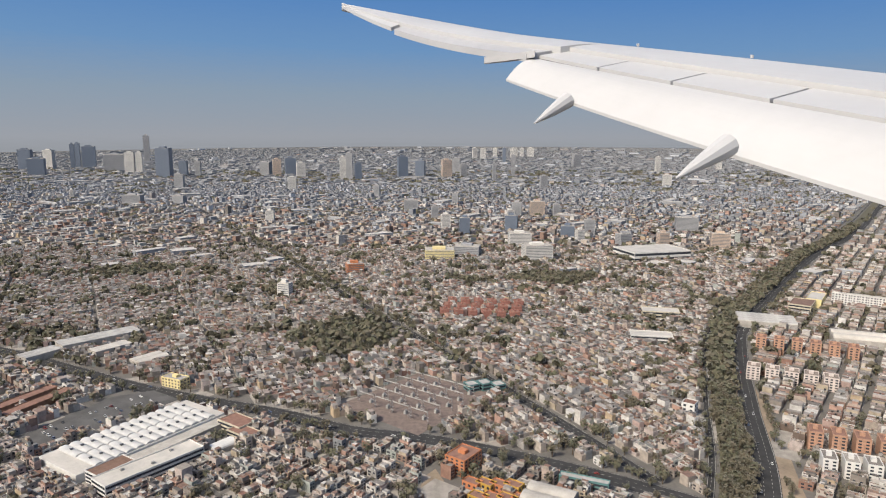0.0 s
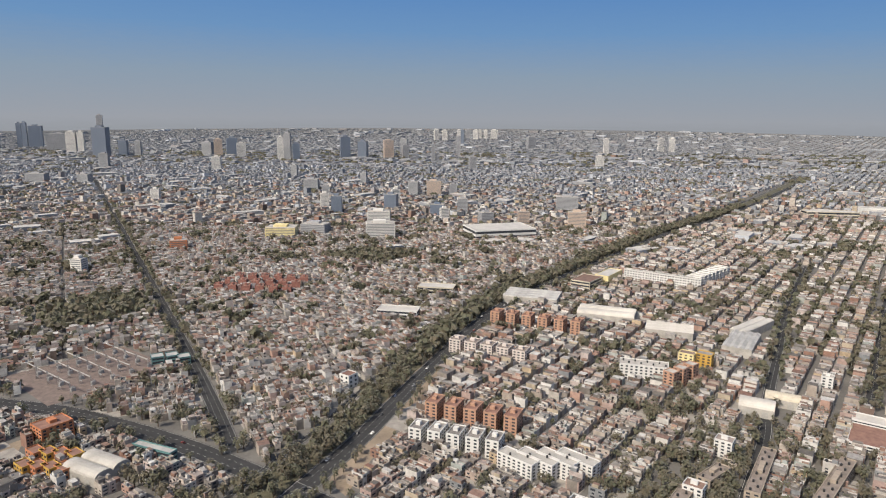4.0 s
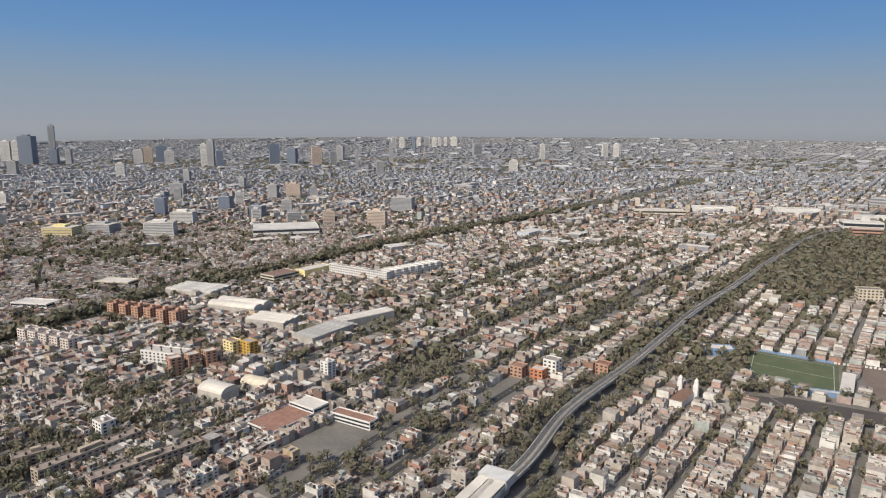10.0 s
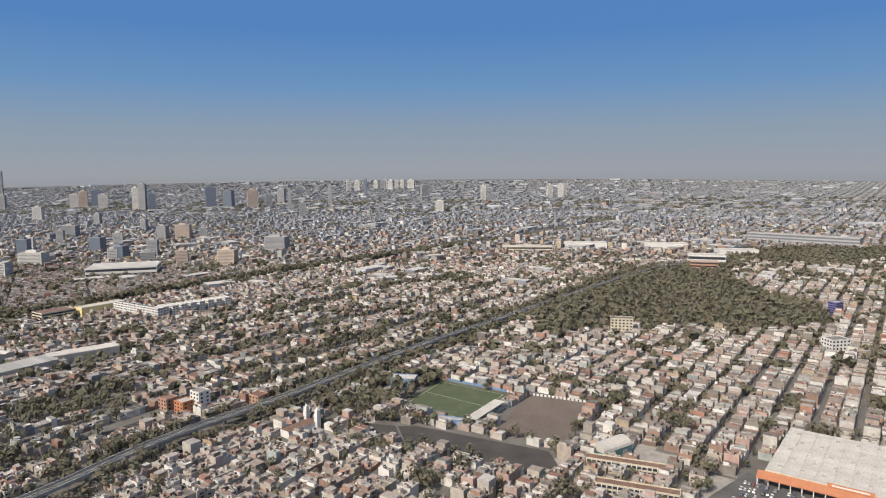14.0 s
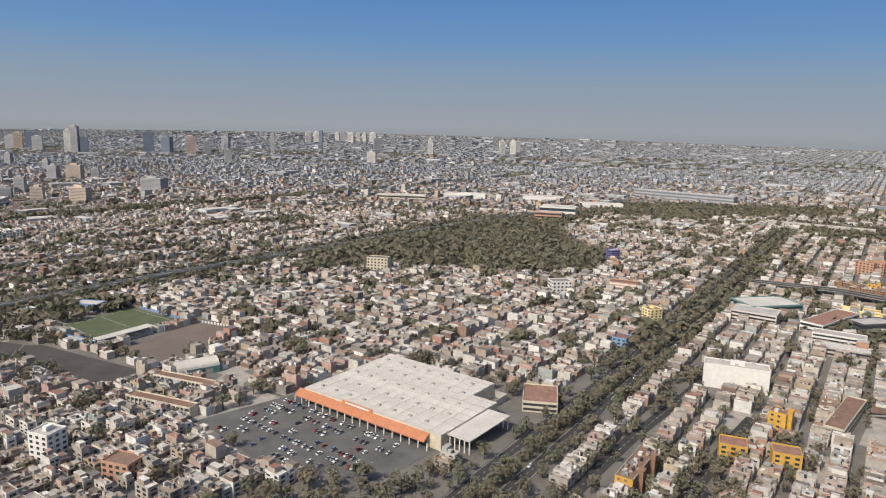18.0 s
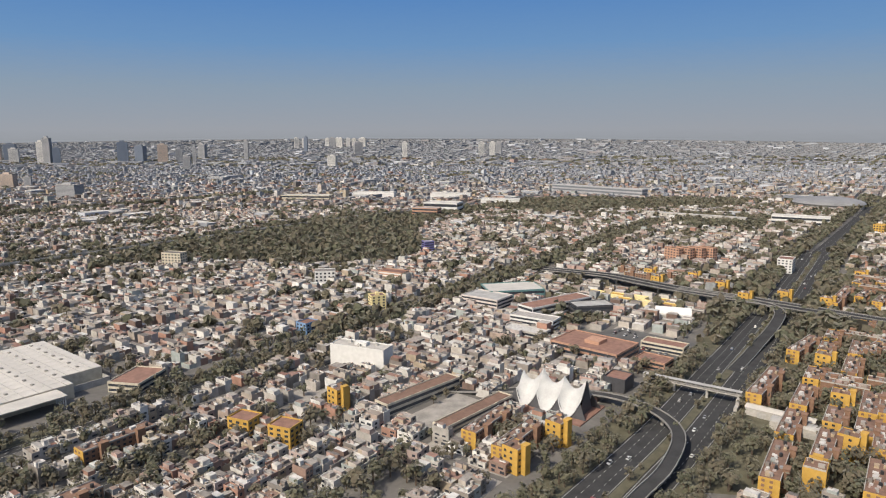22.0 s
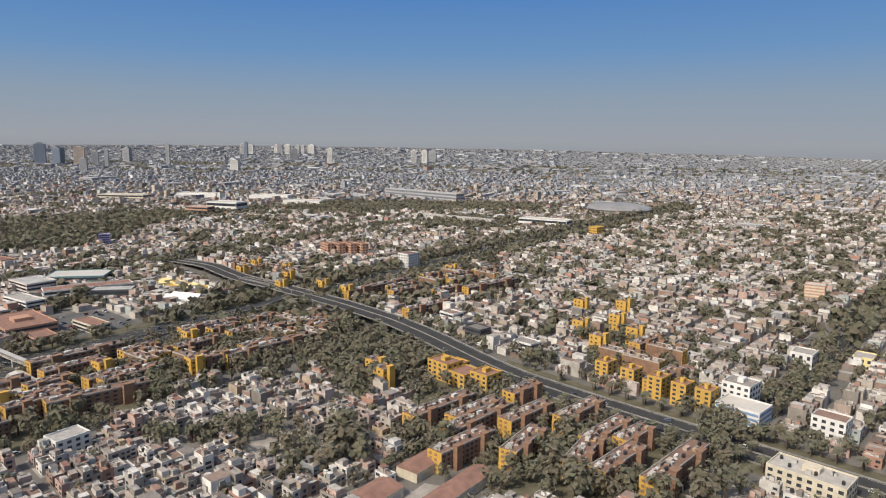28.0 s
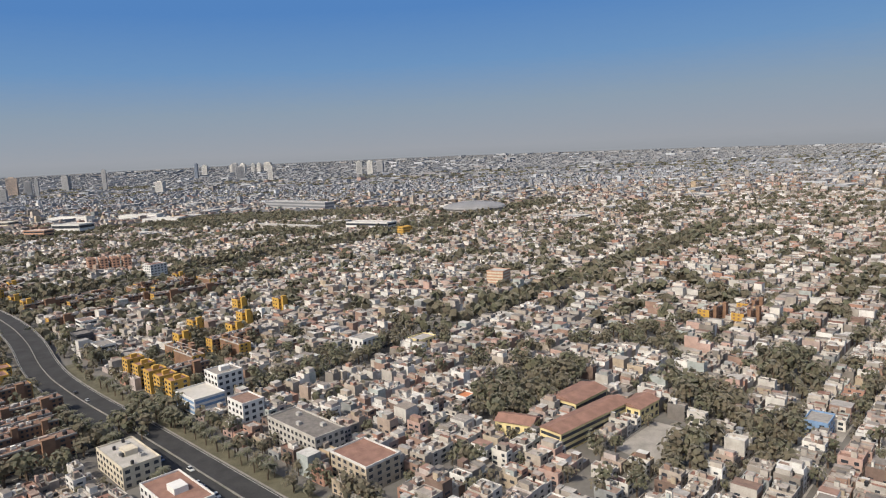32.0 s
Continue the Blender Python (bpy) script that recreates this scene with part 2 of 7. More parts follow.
def grass_material():
    m, nt, b = shader("football_grass", 0.95)
    tc = nt.nodes.new("ShaderNodeTexCoord")
    n = nt.nodes.new("ShaderNodeTexNoise")
    n.inputs["Scale"].default_value, n.inputs["Detail"].default_value = 0.14, 8
    nt.links.new(tc.outputs["Object"], n.inputs["Vector"])
    r = ramp_of(nt, [(.044, .060, .032), (.060, .076, .040), (.105, .10, .058)], False)
    nt.links.new(n.outputs["Fac"], r.inputs[0])
    nt.links.new(r.outputs[0], b.inputs["Base Color"])
    return m


M_GRASS = grass_material()


# ---- building tools ----
def mesh_of(name, verts, faces, mats, index=None, smooth=False):
    me = bpy.data.meshes.new(name)
    me.from_pydata([tuple(v) for v in verts], [], [tuple(f) for f in faces])
    for m in mats:
        me.materials.append(m)
    if index is not None:
        me.polygons.foreach_set("material_index", np.asarray(index, dtype=np.int32))
    if smooth:
        me.polygons.foreach_set("use_smooth", np.ones(len(me.polygons), dtype=bool))
    me.update()
    return me


def quads_mesh(name, verts, quads, mats, index):
    """A large mesh of quads from arrays."""
    me = bpy.data.meshes.new(name)
    nv, nq = len(verts), len(quads)
    me.vertices.add(nv)
    me.vertices.foreach_set("co", np.asarray(verts, dtype=np.float32).ravel())
    me.loops.add(nq * 4)
    me.loops.foreach_set("vertex_index", np.asarray(quads, dtype=np.int32).ravel())
    me.polygons.add(nq)
    me.polygons.foreach_set("loop_start", np.arange(0, nq * 4, 4, dtype=np.int32))
    me.polygons.foreach_set("loop_total", np.full(nq, 4, dtype=np.int32))
    for m in mats:
        me.materials.append(m)
    me.polygons.foreach_set("material_index", np.asarray(index, dtype=np.int32))
    me.polygons.foreach_set("use_smooth", np.zeros(nq, dtype=bool))
    me.update(calc_edges=True)
    me.validate()
    return me


def put(name, me, parent=None, m=None, label=""):
    ob = new(name, me)
    if parent is not None:
        ob.parent = parent
    if m is not None:
        ob.matrix_basis = m
    if label:
        ob["label"] = label
    return ob


def thing(name, m, label, category, group="", kind=""):
    ob = new(name)
    ob.empty_display_size = 1.0
    ob.matrix_basis = m
    return tagged(ob, label, category, group, kind)


BOX_Q = np.array([(0, 1, 5, 4), (1, 2, 6, 5), (2, 3, 7, 6), (3, 0, 4, 7), (4, 5, 6, 7), (3, 2, 1, 0)])


def box_vq(x0, x1, y0, y1, z0, z1):
    v = [(x0, y0, z0), (x1, y0, z0), (x1, y1, z0), (x0, y1, z0), (x0, y0, z1), (x1, y0, z1), (x1, y1, z1), (x0, y1, z1)]
    return v, BOX_Q


class Shape:
    """Collects boxes and other pieces for one part."""

    def __init__(self):
        self.v, self.f, self.i = [], [], []

    def add(self, verts, faces, mat=0):
        k = len(self.v)
        self.v += [tuple(p) for p in verts]
        self.f += [tuple(int(a) + k for a in f) for f in faces]
        self.i += [mat] * len(faces)
        return self

    def box(self, x0, x1, y0, y1, z0, z1, mat=0):
        v, q = box_vq(x0, x1, y0, y1, z0, z1)
        return self.add(v, q, mat)

    def prism(self, outline, z0, z1, mat=0):
        n = len(outline)
        v = [(x, y, z0) for x, y in outline] + [(x, y, z1) for x, y in outline]
        f = [(a, (a + 1) % n, n + (a + 1) % n, n + a) for a in range(n)] + [tuple(range(n, 2 * n)), tuple(range(n - 1, -1, -1))]
        return self.add(v, f, mat)

    def drum(self, x, y, z0, z1, r, mat=0, n=8, r1=None):
        r1 = r if r1 is None else r1
        c = [(math.cos(2 * math.pi * a / n), math.sin(2 * math.pi * a / n)) for a in range(n)]
        v = [(x + r * p, y + r * q, z0) for p, q in c] + [(x + r1 * p, y + r1 * q, z1) for p, q in c]
        f = [(a, (a + 1) % n, n + (a + 1) % n, n + a) for a in range(n)] + [tuple(range(n, 2 * n)), tuple(range(n - 1, -1, -1))]
        return self.add(v, f, mat)

    def vault(self, x0, x1, y0, y1, z, rise, mat=0, n=8):
        """A barrel roof along x."""
        v, f = [], []
        for k in range(n + 1):
            a = math.pi * k / n
            yy, zz = (y0 + y1) / 2 - (y1 - y0) / 2 * math.cos(a), z + rise * math.sin(a)
            v += [(x0, yy, zz), (x1, yy, zz)]
        f = [(2 * k, 2 * k + 2, 2 * k + 3, 2 * k + 1)[::-1] for k in range(n)]
        f += [tuple(range(0, 2 * n + 2, 2)), tuple(range(2 * n + 1, 0, -2))]
        return self.add(v, f, mat)

    def gable(self, x0, x1, y0, y1, z, rise, mat=0):
        ym = (y0 + y1) / 2
        v = [(x0, y0, z), (x1, y0, z), (x1, y1, z), (x0, y1, z), (x0, ym, z + rise), (x1, ym, z + rise)]
        return self.add(v, [(0, 1, 5, 4), (2, 3, 4, 5), (0, 4, 3), (1, 2, 5), (3, 2, 1, 0)], mat)

    def mesh(self, name, *mats, smooth=False):
        return mesh_of(name, self.v, self.f, mats, self.i, smooth)


def at_deg(x, y, deg, z=0.0):
    return pose(x, y, z, 0, 0, deg)


# ---- the plan: lines of the streets ----
MAIN = 53.0
CANAL = [(85, 150), (100, 190), (119.6, 235), (140, 292), (171, 370), (200, 424), (288, 545), (390, 680), (555, 870), (925, 1367)]
DIAG = [(-420, 455), (-232, 362), (-131, 307), (-60, 278), (-27, 261), (10, 251), (55, 230), (92, 207), (130, 180)]
WEST = [(85, 219), (40, 308), (-102, 574), (-439, 1204)]
LANE_A = [(238, 170), (274, 226), (293, 261), (321, 308), (376, 400), (455, 520)]
LANE_B = [(318, 168), (357, 227), (397, 282), (493, 404), (630, 574)]
METRO = [(340, 112), (360, 140), (394, 187), (417, 229), (457, 281), (515, 362), (560, 417), (613, 484), (713, 606), (787, 676), (930, 830)]
AVENUE = [(600, 46), (640, 100), (668.6, 139.7), (726.5, 216), (826.5, 348), (901.6, 454), (1000, 590)]
HIGHWAY = [(770, 45), (800, 85), (833, 125), (855, 152), (885, 192), (915, 232), (965, 300), (1051, 421), (1190, 596), (1350, 800)]
VIADUCT = [(845, 382), (880, 348), (911, 308), (938, 283), (972, 249), (1005, 210), (1028, 178), (1052, 150), (1085, 116), (1118, 81), (1190, 5)]
GREENWAY = [(1062, 95), (1104, 142), (1126, 161), (1153, 190), (1190, 229), (1240, 284), (1330, 385), (1420, 490)]
LANES = [[(330, 252), (357, 289), (454, 422), (601, 598)], [(340, 168), (368, 211), (403, 261), (474, 346)], [(682, 128), (713, 166), (743, 199), (778, 240)], [(702, 117), (737, 159), (757, 181)], [(905, 108), (922, 131), (934, 145), (975, 200), (1034, 274), (1107, 367)]]
LINES = [(line, 2.4) for line in LANES] + [([(x + 2.2, y - 1.4) for x, y in CANAL], 12.4), (DIAG, 6.5), (WEST, 3.6), (LANE_A, 3.2), (LANE_B, 3.2), (METRO, 9), (AVENUE, 7.6), (HIGHWAY, 19), (VIADUCT, 12), (GREENWAY, 7)]
KEEP = []      # footprints of the larger things, kept free of houses
TREES_OFF = []  # and those kept free of trees as well


def quad_at(x, y, w, d, deg, grow=0.0):
    a = radians(deg)
    c, s = math.cos(a), math.sin(a)
    w, d = w / 2 + grow, d / 2 + grow
    return [(x + p * c - q * s, y + p * s + q * c) for p, q in ((-w, -d), (w, -d), (w, d), (-w, d))]


def inside(px, py, poly):
    """Which points lie in a polygon."""
    hit = np.zeros(len(px), dtype=bool)
    n = len(poly)
    for k in range(n):
        (x0, y0), (x1, y1) = poly[k], poly[(k + 1) % n]
        if y0 == y1:
            continue
        cross = ((y0 > py) != (y1 > py)) & (px < (x1 - x0) * (py - y0) / (y1 - y0) + x0)
        hit ^= cross
    return hit


def far_from(px, py, line):
    best = np.full(len(px), 1e9)
    for (x0, y0), (x1, y1) in zip(line, line[1:]):
        dx, dy = x1 - x0, y1 - y0
        t = np.clip(((px - x0) * dx + (py - y0) * dy) / (dx * dx + dy * dy), 0, 1)
        best = np.minimum(best, np.hypot(px - x0 - t * dx, py - y0 - t * dy))
    return best


def side_of(px, py, line):
    """True to the right of a line that runs upwards in the plan."""
    ys = [p[1] for p in line]
    xs = [p[0] for p in line]
    order = np.argsort(ys)
    return px > np.interp(py, np.array(ys)[order], np.array(xs)[order])


def offset_line(line, by):
    out = []
    for k, (x, y) in enumerate(line):
        (x0, y0), (x1, y1) = line[max(0, k - 1)], line[min(len(line) - 1, k + 1)]
        n = math.hypot(x1 - x0, y1 - y0)
        out.append((x + by * (y1 - y0) / n, y - by * (x1 - x0) / n))
    return out


def resample(line, step):
    out, left = [], 0.0
    for (x0, y0), (x1, y1) in zip(line, line[1:]):
        n = math.hypot(x1 - x0, y1 - y0)
        d = left
        while d < n:
            out.append((x0 + (x1 - x0) * d / n, y0 + (y1 - y0) * d / n, math.degrees(math.atan2(y1 - y0, x1 - x0))))
            d += step
        left = d - n
    return out


def smooth_line(line, step=6.0):
    """A rounder line through the given points."""
    pts = [Vector(p) for p in line]
    out = []
    for k in range(len(pts) - 1):
        p0, p1, p2, p3 = pts[max(0, k - 1)], pts[k], pts[k + 1], pts[min(len(pts) - 1, k + 2)]
        n = max(1, int((p2 - p1).length / step))
        for j in range(n):
            t = j / n
            q = 0.5 * (2 * p1 + (p2 - p0) * t + (2 * p0 - 5 * p1 + 4 * p2 - p3) * t * t + (3 * p1 - p0 - 3 * p2 + p3) * t ** 3)
            out.append((q.x, q.y))
    out.append(tuple(pts[-1]))
    return out


def ribbon(line, half, z, thick=0.0, heights=None):
    """A strip along a line: verts and quads of a slab."""
    s = Shape()
    l, r = offset_line(line, -half), offset_line(line, half)
    v, f = [], []
    for k in range(len(line)):
        h = heights[k] if heights else z
        v += [(*l[k], h), (*r[k], h), (*l[k], h - thick), (*r[k], h - thick)]
    for k in range(len(line) - 1):
        a, b = 4 * k, 4 * k + 4
        f.append((a, a + 1, b + 1, b))
        if thick:
            f += [(a + 2, a, b, b + 2), (a + 1, a + 3, b + 3, b + 1), (a + 3, a + 2, b + 2, b + 3)]
    if thick:
        n = 4 * len(line) - 4
        f += [(0, 2, 3, 1), (n, n + 1, n + 3, n + 2)]
    return s.add(v, f)


# ---- ground, far edge and roads ----
def land(y):
    """The plain lifts gently towards the edge of the basin."""
    return 46.0 * np.clip((np.asarray(y, dtype=float) - 2000) / 2500, 0, 1) ** 1.6


def ground():
    s = Shape()
    n, cx = 96, 600.0
    v = [(cx, 400.0, 0.0)]
    rings = [500, 1200, 2000] + [2000 + 260 * k for k in range(1, 11)]
    for r in rings:
        for k in range(n):
            x, y = cx + r * math.cos(2 * math.pi * k / n), r * math.sin(2 * math.pi * k / n)
            v.append((x, y, float(land(y))))
    f = [(0, 1 + k, 1 + (k + 1) % n) for k in range(n)]
    for ring in range(len(rings) - 1):
        a, b = 1 + ring * n, 1 + (ring + 1) * n
        f += [(a + k, b + k, b + (k + 1) % n, a + (k + 1) % n) for k in range(n)]
    s.add(v, f)
    tagged(put("ground", s.mesh("ground", M_STREET)), "dusty grey ground of streets and yards across the city plain", "ground", kind="structure")


ground()


def haze_bank():
    """Murk and sky over the far plain, painted on a glowing backdrop beyond everything."""
    m, nt, b = shader("far_haze", 1.0)
    tc = nt.nodes.new("ShaderNodeTexCoord")
    sep = nt.nodes.new("ShaderNodeSeparateXYZ")
    nt.links.new(tc.outputs["Object"], sep.inputs[0])
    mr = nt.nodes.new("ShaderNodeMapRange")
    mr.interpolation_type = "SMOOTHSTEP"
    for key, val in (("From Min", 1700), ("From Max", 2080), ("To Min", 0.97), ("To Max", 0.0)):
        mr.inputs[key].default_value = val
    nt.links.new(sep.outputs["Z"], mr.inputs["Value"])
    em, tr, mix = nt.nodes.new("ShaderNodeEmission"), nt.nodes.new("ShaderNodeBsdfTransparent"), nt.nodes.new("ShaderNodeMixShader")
    # upward: the last of the plain, streaked and blue-grey, then murk, then blue sky
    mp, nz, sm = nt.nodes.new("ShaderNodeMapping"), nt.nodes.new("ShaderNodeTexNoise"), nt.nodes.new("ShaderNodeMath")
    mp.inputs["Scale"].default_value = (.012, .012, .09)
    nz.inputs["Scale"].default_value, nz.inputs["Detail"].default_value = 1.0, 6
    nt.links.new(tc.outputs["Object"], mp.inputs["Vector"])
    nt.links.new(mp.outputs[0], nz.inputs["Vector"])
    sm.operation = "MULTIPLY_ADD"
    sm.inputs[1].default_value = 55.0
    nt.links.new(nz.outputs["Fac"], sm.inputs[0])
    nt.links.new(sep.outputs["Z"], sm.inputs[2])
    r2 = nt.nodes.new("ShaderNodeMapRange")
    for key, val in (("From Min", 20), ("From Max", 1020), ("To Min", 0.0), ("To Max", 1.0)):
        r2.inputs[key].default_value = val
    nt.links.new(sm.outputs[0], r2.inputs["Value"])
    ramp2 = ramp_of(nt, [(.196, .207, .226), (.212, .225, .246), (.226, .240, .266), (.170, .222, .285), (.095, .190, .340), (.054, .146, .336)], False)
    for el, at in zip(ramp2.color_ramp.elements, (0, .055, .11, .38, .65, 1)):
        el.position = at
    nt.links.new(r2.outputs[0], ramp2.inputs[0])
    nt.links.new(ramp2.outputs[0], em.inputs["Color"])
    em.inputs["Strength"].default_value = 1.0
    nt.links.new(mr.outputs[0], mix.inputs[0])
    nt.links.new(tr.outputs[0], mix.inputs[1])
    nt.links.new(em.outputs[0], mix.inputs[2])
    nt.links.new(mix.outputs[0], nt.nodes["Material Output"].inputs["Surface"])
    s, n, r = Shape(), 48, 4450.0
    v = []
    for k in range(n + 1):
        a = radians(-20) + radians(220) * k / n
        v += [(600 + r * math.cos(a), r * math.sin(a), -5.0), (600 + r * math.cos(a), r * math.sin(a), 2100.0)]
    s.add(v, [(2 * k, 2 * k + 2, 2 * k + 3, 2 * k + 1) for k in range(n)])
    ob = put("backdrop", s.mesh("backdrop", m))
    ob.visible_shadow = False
    tagged(ob, "glowing backdrop of grey haze along the horizon below a blue sky", "haze", kind="structure")


haze_bank()


def road(name, line, half, z, label, mat=M_ASPHALT, dashes=True, edge=True, raised=0.0, heights=None):
    line = smooth_line(line)
    hs = heights(line) if heights else None
    ob = put(name, ribbon(line, half, z, 0.35 if heights else 0.0, hs).mesh(name, mat))
    tagged(ob, label, "road", kind="structure")
    s = Shape()
    if dashes:
        pts = resample(line, 3.0)
        for off in ((-half / 3, half / 3) if half > 3 else (0.0,)):
            for x, y, d in pts:
                if heights:
                    continue
                a = radians(d)
                cx, cy = x + off * math.sin(a), y - off * math.cos(a)
                q = quad_at(cx, cy, 1.3, 0.12, d)
                s.add([(*p, z + 0.006) for p in q], [(0, 1, 2, 3)])
    for off in (-half + 0.35, half - 0.35):
        if edge:
            e = ribbon(offset_line(line, off), 0.07, z + 0.006, 0.0, [h + 0.006 for h in hs] if hs else None)
            s.add(e.v, e.f)
    if s.v:
        put("lane_marking", s.mesh("lane_marking", M_MARK), ob)
    return ob


def kerb_strip(name, line, half, label, mat, z=0.12):
    ob = put(name, ribbon(smooth_line(line), half, z, z).mesh(name, mat))
    return tagged(ob, label, "verge", kind="structure")


road("road", offset_line(CANAL, 10), 4.2, 0.03, "wide asphalt avenue beside a dense strip of trees")
road("road", offset_line(CANAL, -8.2), 1.5, 0.03, "narrow asphalt road beside a dense strip of trees")
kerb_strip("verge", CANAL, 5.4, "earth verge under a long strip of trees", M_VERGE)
road("road", DIAG, 4.6, 0.034, "two-way asphalt avenue crossing the housing")
road("road", WEST, 3.2, 0.042, "straight tree-lined asphalt street")
road("road", LANE_A, 2.4, 0.03, "tree-lined residential street")
road("road", LANE_B, 2.4, 0.03, "tree-lined residential street")
for line in LANES:
    road("road", line, 1.9, 0.03, "straight residential street between house rows", edge=False)
road("road", offset_line(AVENUE, 4.6), 2.1, 0.03, "asphalt carriageway of a tree-lined avenue")
road("road", offset_line(AVENUE, -4.6), 2.1, 0.03, "asphalt carriageway of a tree-lined avenue")
kerb_strip("verge", AVENUE, 2.2, "planted median of an avenue", M_VERGE)
NEAR_HIGHWAY, FAR_HIGHWAY = HIGHWAY[:8], HIGHWAY[7:]
road("road", offset_line(NEAR_HIGHWAY, 5.4), 4.1, 0.03, "broad asphalt carriageway of an urban highway")
road("road", offset_line(NEAR_HIGHWAY, -5.4), 4.1, 0.03, "broad asphalt carriageway of an urban highway")
road("road", FAR_HIGHWAY, 5.0, 0.03, "asphalt highway between rows of trees")
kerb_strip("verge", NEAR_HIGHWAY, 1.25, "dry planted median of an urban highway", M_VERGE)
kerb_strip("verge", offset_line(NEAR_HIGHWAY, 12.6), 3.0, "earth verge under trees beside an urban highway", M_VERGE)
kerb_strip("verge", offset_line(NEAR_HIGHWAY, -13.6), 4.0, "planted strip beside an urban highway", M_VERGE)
road("road", offset_line(METRO, 6.6), 2.2, 0.03, "asphalt street beside the elevated railway")
road("road", offset_line(METRO, -6.6), 2.2, 0.03, "asphalt street beside the elevated railway")
road("road", GREENWAY, 4.0, 0.046, "avenue under rows of trees")


def deck_heights(line):
    out = []
    for x, y in line:
        if y > 330:
            h = 0.2 + 3.6 * max(0.0, min(1.0, (384 - y) / 45))
        else:
            h = 0.1 + 3.7 * max(0.0, min(1.0, (y - 168) / 55))
        out.append(h)
    return out


def viaduct():
    line = smooth_line(VIADUCT)
    ob = road("viaduct", VIADUCT, 5.6, 0.0, "grey elevated motorway on concrete piers that drops to street level", M_ASPHALT, False, True, heights=deck_heights)
    hs = deck_heights(line)
    for off in (-5.7, 5.7, 0.0):
        e = ribbon(offset_line(line, off), 0.1, 0, 0.5, [h + 0.36 for h in hs])
        put("parapet", e.mesh("parapet", M_BARRIER), ob, label="low concrete barrier")
    g = ribbon(line, 4.4, 0, 0.55, [h - 0.36 for h in hs])
    put("girder", g.mesh("girder", M_CONC), ob, label="concrete box girder")
    pier = Shape().box(-0.6, 0.6, -1.0, 1.0, 0, 1).box(-0.7, 0.7, -3.6, 3.6, 0.86, 1.0).mesh("pier", M_CONC)
    for x, y, d in resample(line, 13.0):
        h = float(np.interp(y, [p[1] for p in line[::-1]], hs[::-1]))
        if h > 1.6:
            p = put("pier", pier, ob, at_deg(x, y, d) @ Matrix.Diagonal((1, 1, h - 0.9, 1)))
    # planted verges where it runs at street level
    low = [p for p in VIADUCT if p[1] < 185]
    for off, half in ((-8.2, 2.2), (8.2, 2.2)):
        kerb_strip("verge", offset_line(low, off), half, "planted verge with palms beside the avenue", M_VERGE)


viaduct()


def ramp():
    line = smooth_line([(790, 186), (812, 178), (837, 174), (850, 163), (853, 147), (844, 129), (832, 116), (816, 97)], 3)
    hs = [0.2 + 2.6 * max(0.0, min(1.0, min((x - 795) / 20, (y - 105) / 25))) for x, y in line]
    ob = put("ramp", ribbon(line, 1.7, 0, 0.4, hs).mesh("ramp", M_ASPHALT))
    tagged(ob, "curved grey slip road rising over the highway on piers", "ramp", kind="structure")
    for off in (-1.7, 1.7):
        put("parapet", ribbon(offset_line(line, off), 0.12, 0, 0.5, [h + 0.36 for h in hs]).mesh("parapet", M_BARRIER), ob)
    pier = Shape().drum(0, 0, 0, 1, 0.45).mesh("pier", M_CONC)
    for k in range(6, len(line) - 6, 4):
        if hs[k] > 1.2:
            put("pier", pier, ob, at_deg(*line[k], 0) @ Matrix.Diagonal((1, 1, hs[k] - 0.4, 1)))


ramp()


def second_ramp():
    line = smooth_line([(912, 307), (928, 293), (940, 279), (942, 265), (931, 247), (909, 220), (892, 199)], 4)
    hs = [0.2 + 3.5 * max(0.0, min(1.0, (y - 214) / 55)) for x, y in line]
    ob = put("ramp", ribbon(line, 2.2, 0, 0.4, hs).mesh("ramp", M_ASPHALT))
    tagged(ob, "slip road between the highway and the elevated motorway", "ramp", kind="structure")
    for off in (-2.2, 2.2):
        put("parapet", ribbon(offset_line(line, off), 0.12, 0, 0.5, [h + 0.36 for h in hs]).mesh("parapet", M_BARRIER), ob)


second_ramp()


def elevated_railway():
    line = smooth_line(METRO)
    flat = [3.6] * len(line)
    ob = put("railway_viaduct", ribbon(line, 2.1, 0, 0.6, flat).mesh("railway_viaduct", M_CONC))
    tagged(ob, "grey concrete railway viaduct with two tracks and side walls", "railway", kind="structure")
    for off in (-1.05, 1.05):
        put("track_bed", ribbon(offset_line(line, off), 0.62, 0, 0.05, [3.66] * len(line)).mesh("track_bed", plain("ballast", (.09, .085, .08), 0.95)), ob, label="dark ballast bed")
        for r in (-0.32, 0.32):
            put("rail", ribbon(offset_line(line, off + r), 0.05, 0, 0.08, [3.75] * len(line)).mesh("rail", plain("rail_steel", (.22, .2, .18), 0.4, 0.7)), ob)
    for off in (-2.05, 2.05, 0.0):
        put("wall", ribbon(offset_line(line, off), 0.12, 0, 0.7, [4.15 if off else 3.95] * len(line)).mesh("wall", M_CONC), ob, label="concrete edge wall")
    pier = Shape().drum(0, 0, 0, 3.0, 0.55, n=10).box(-0.6, 0.6, -1.7, 1.7, 2.6, 3.0).mesh("pier", M_CONC)
    for x, y, d in resample(line, 14.0)[:48]:
        put("pier", pier, ob, at_deg(x, y, d))


elevated_railway()


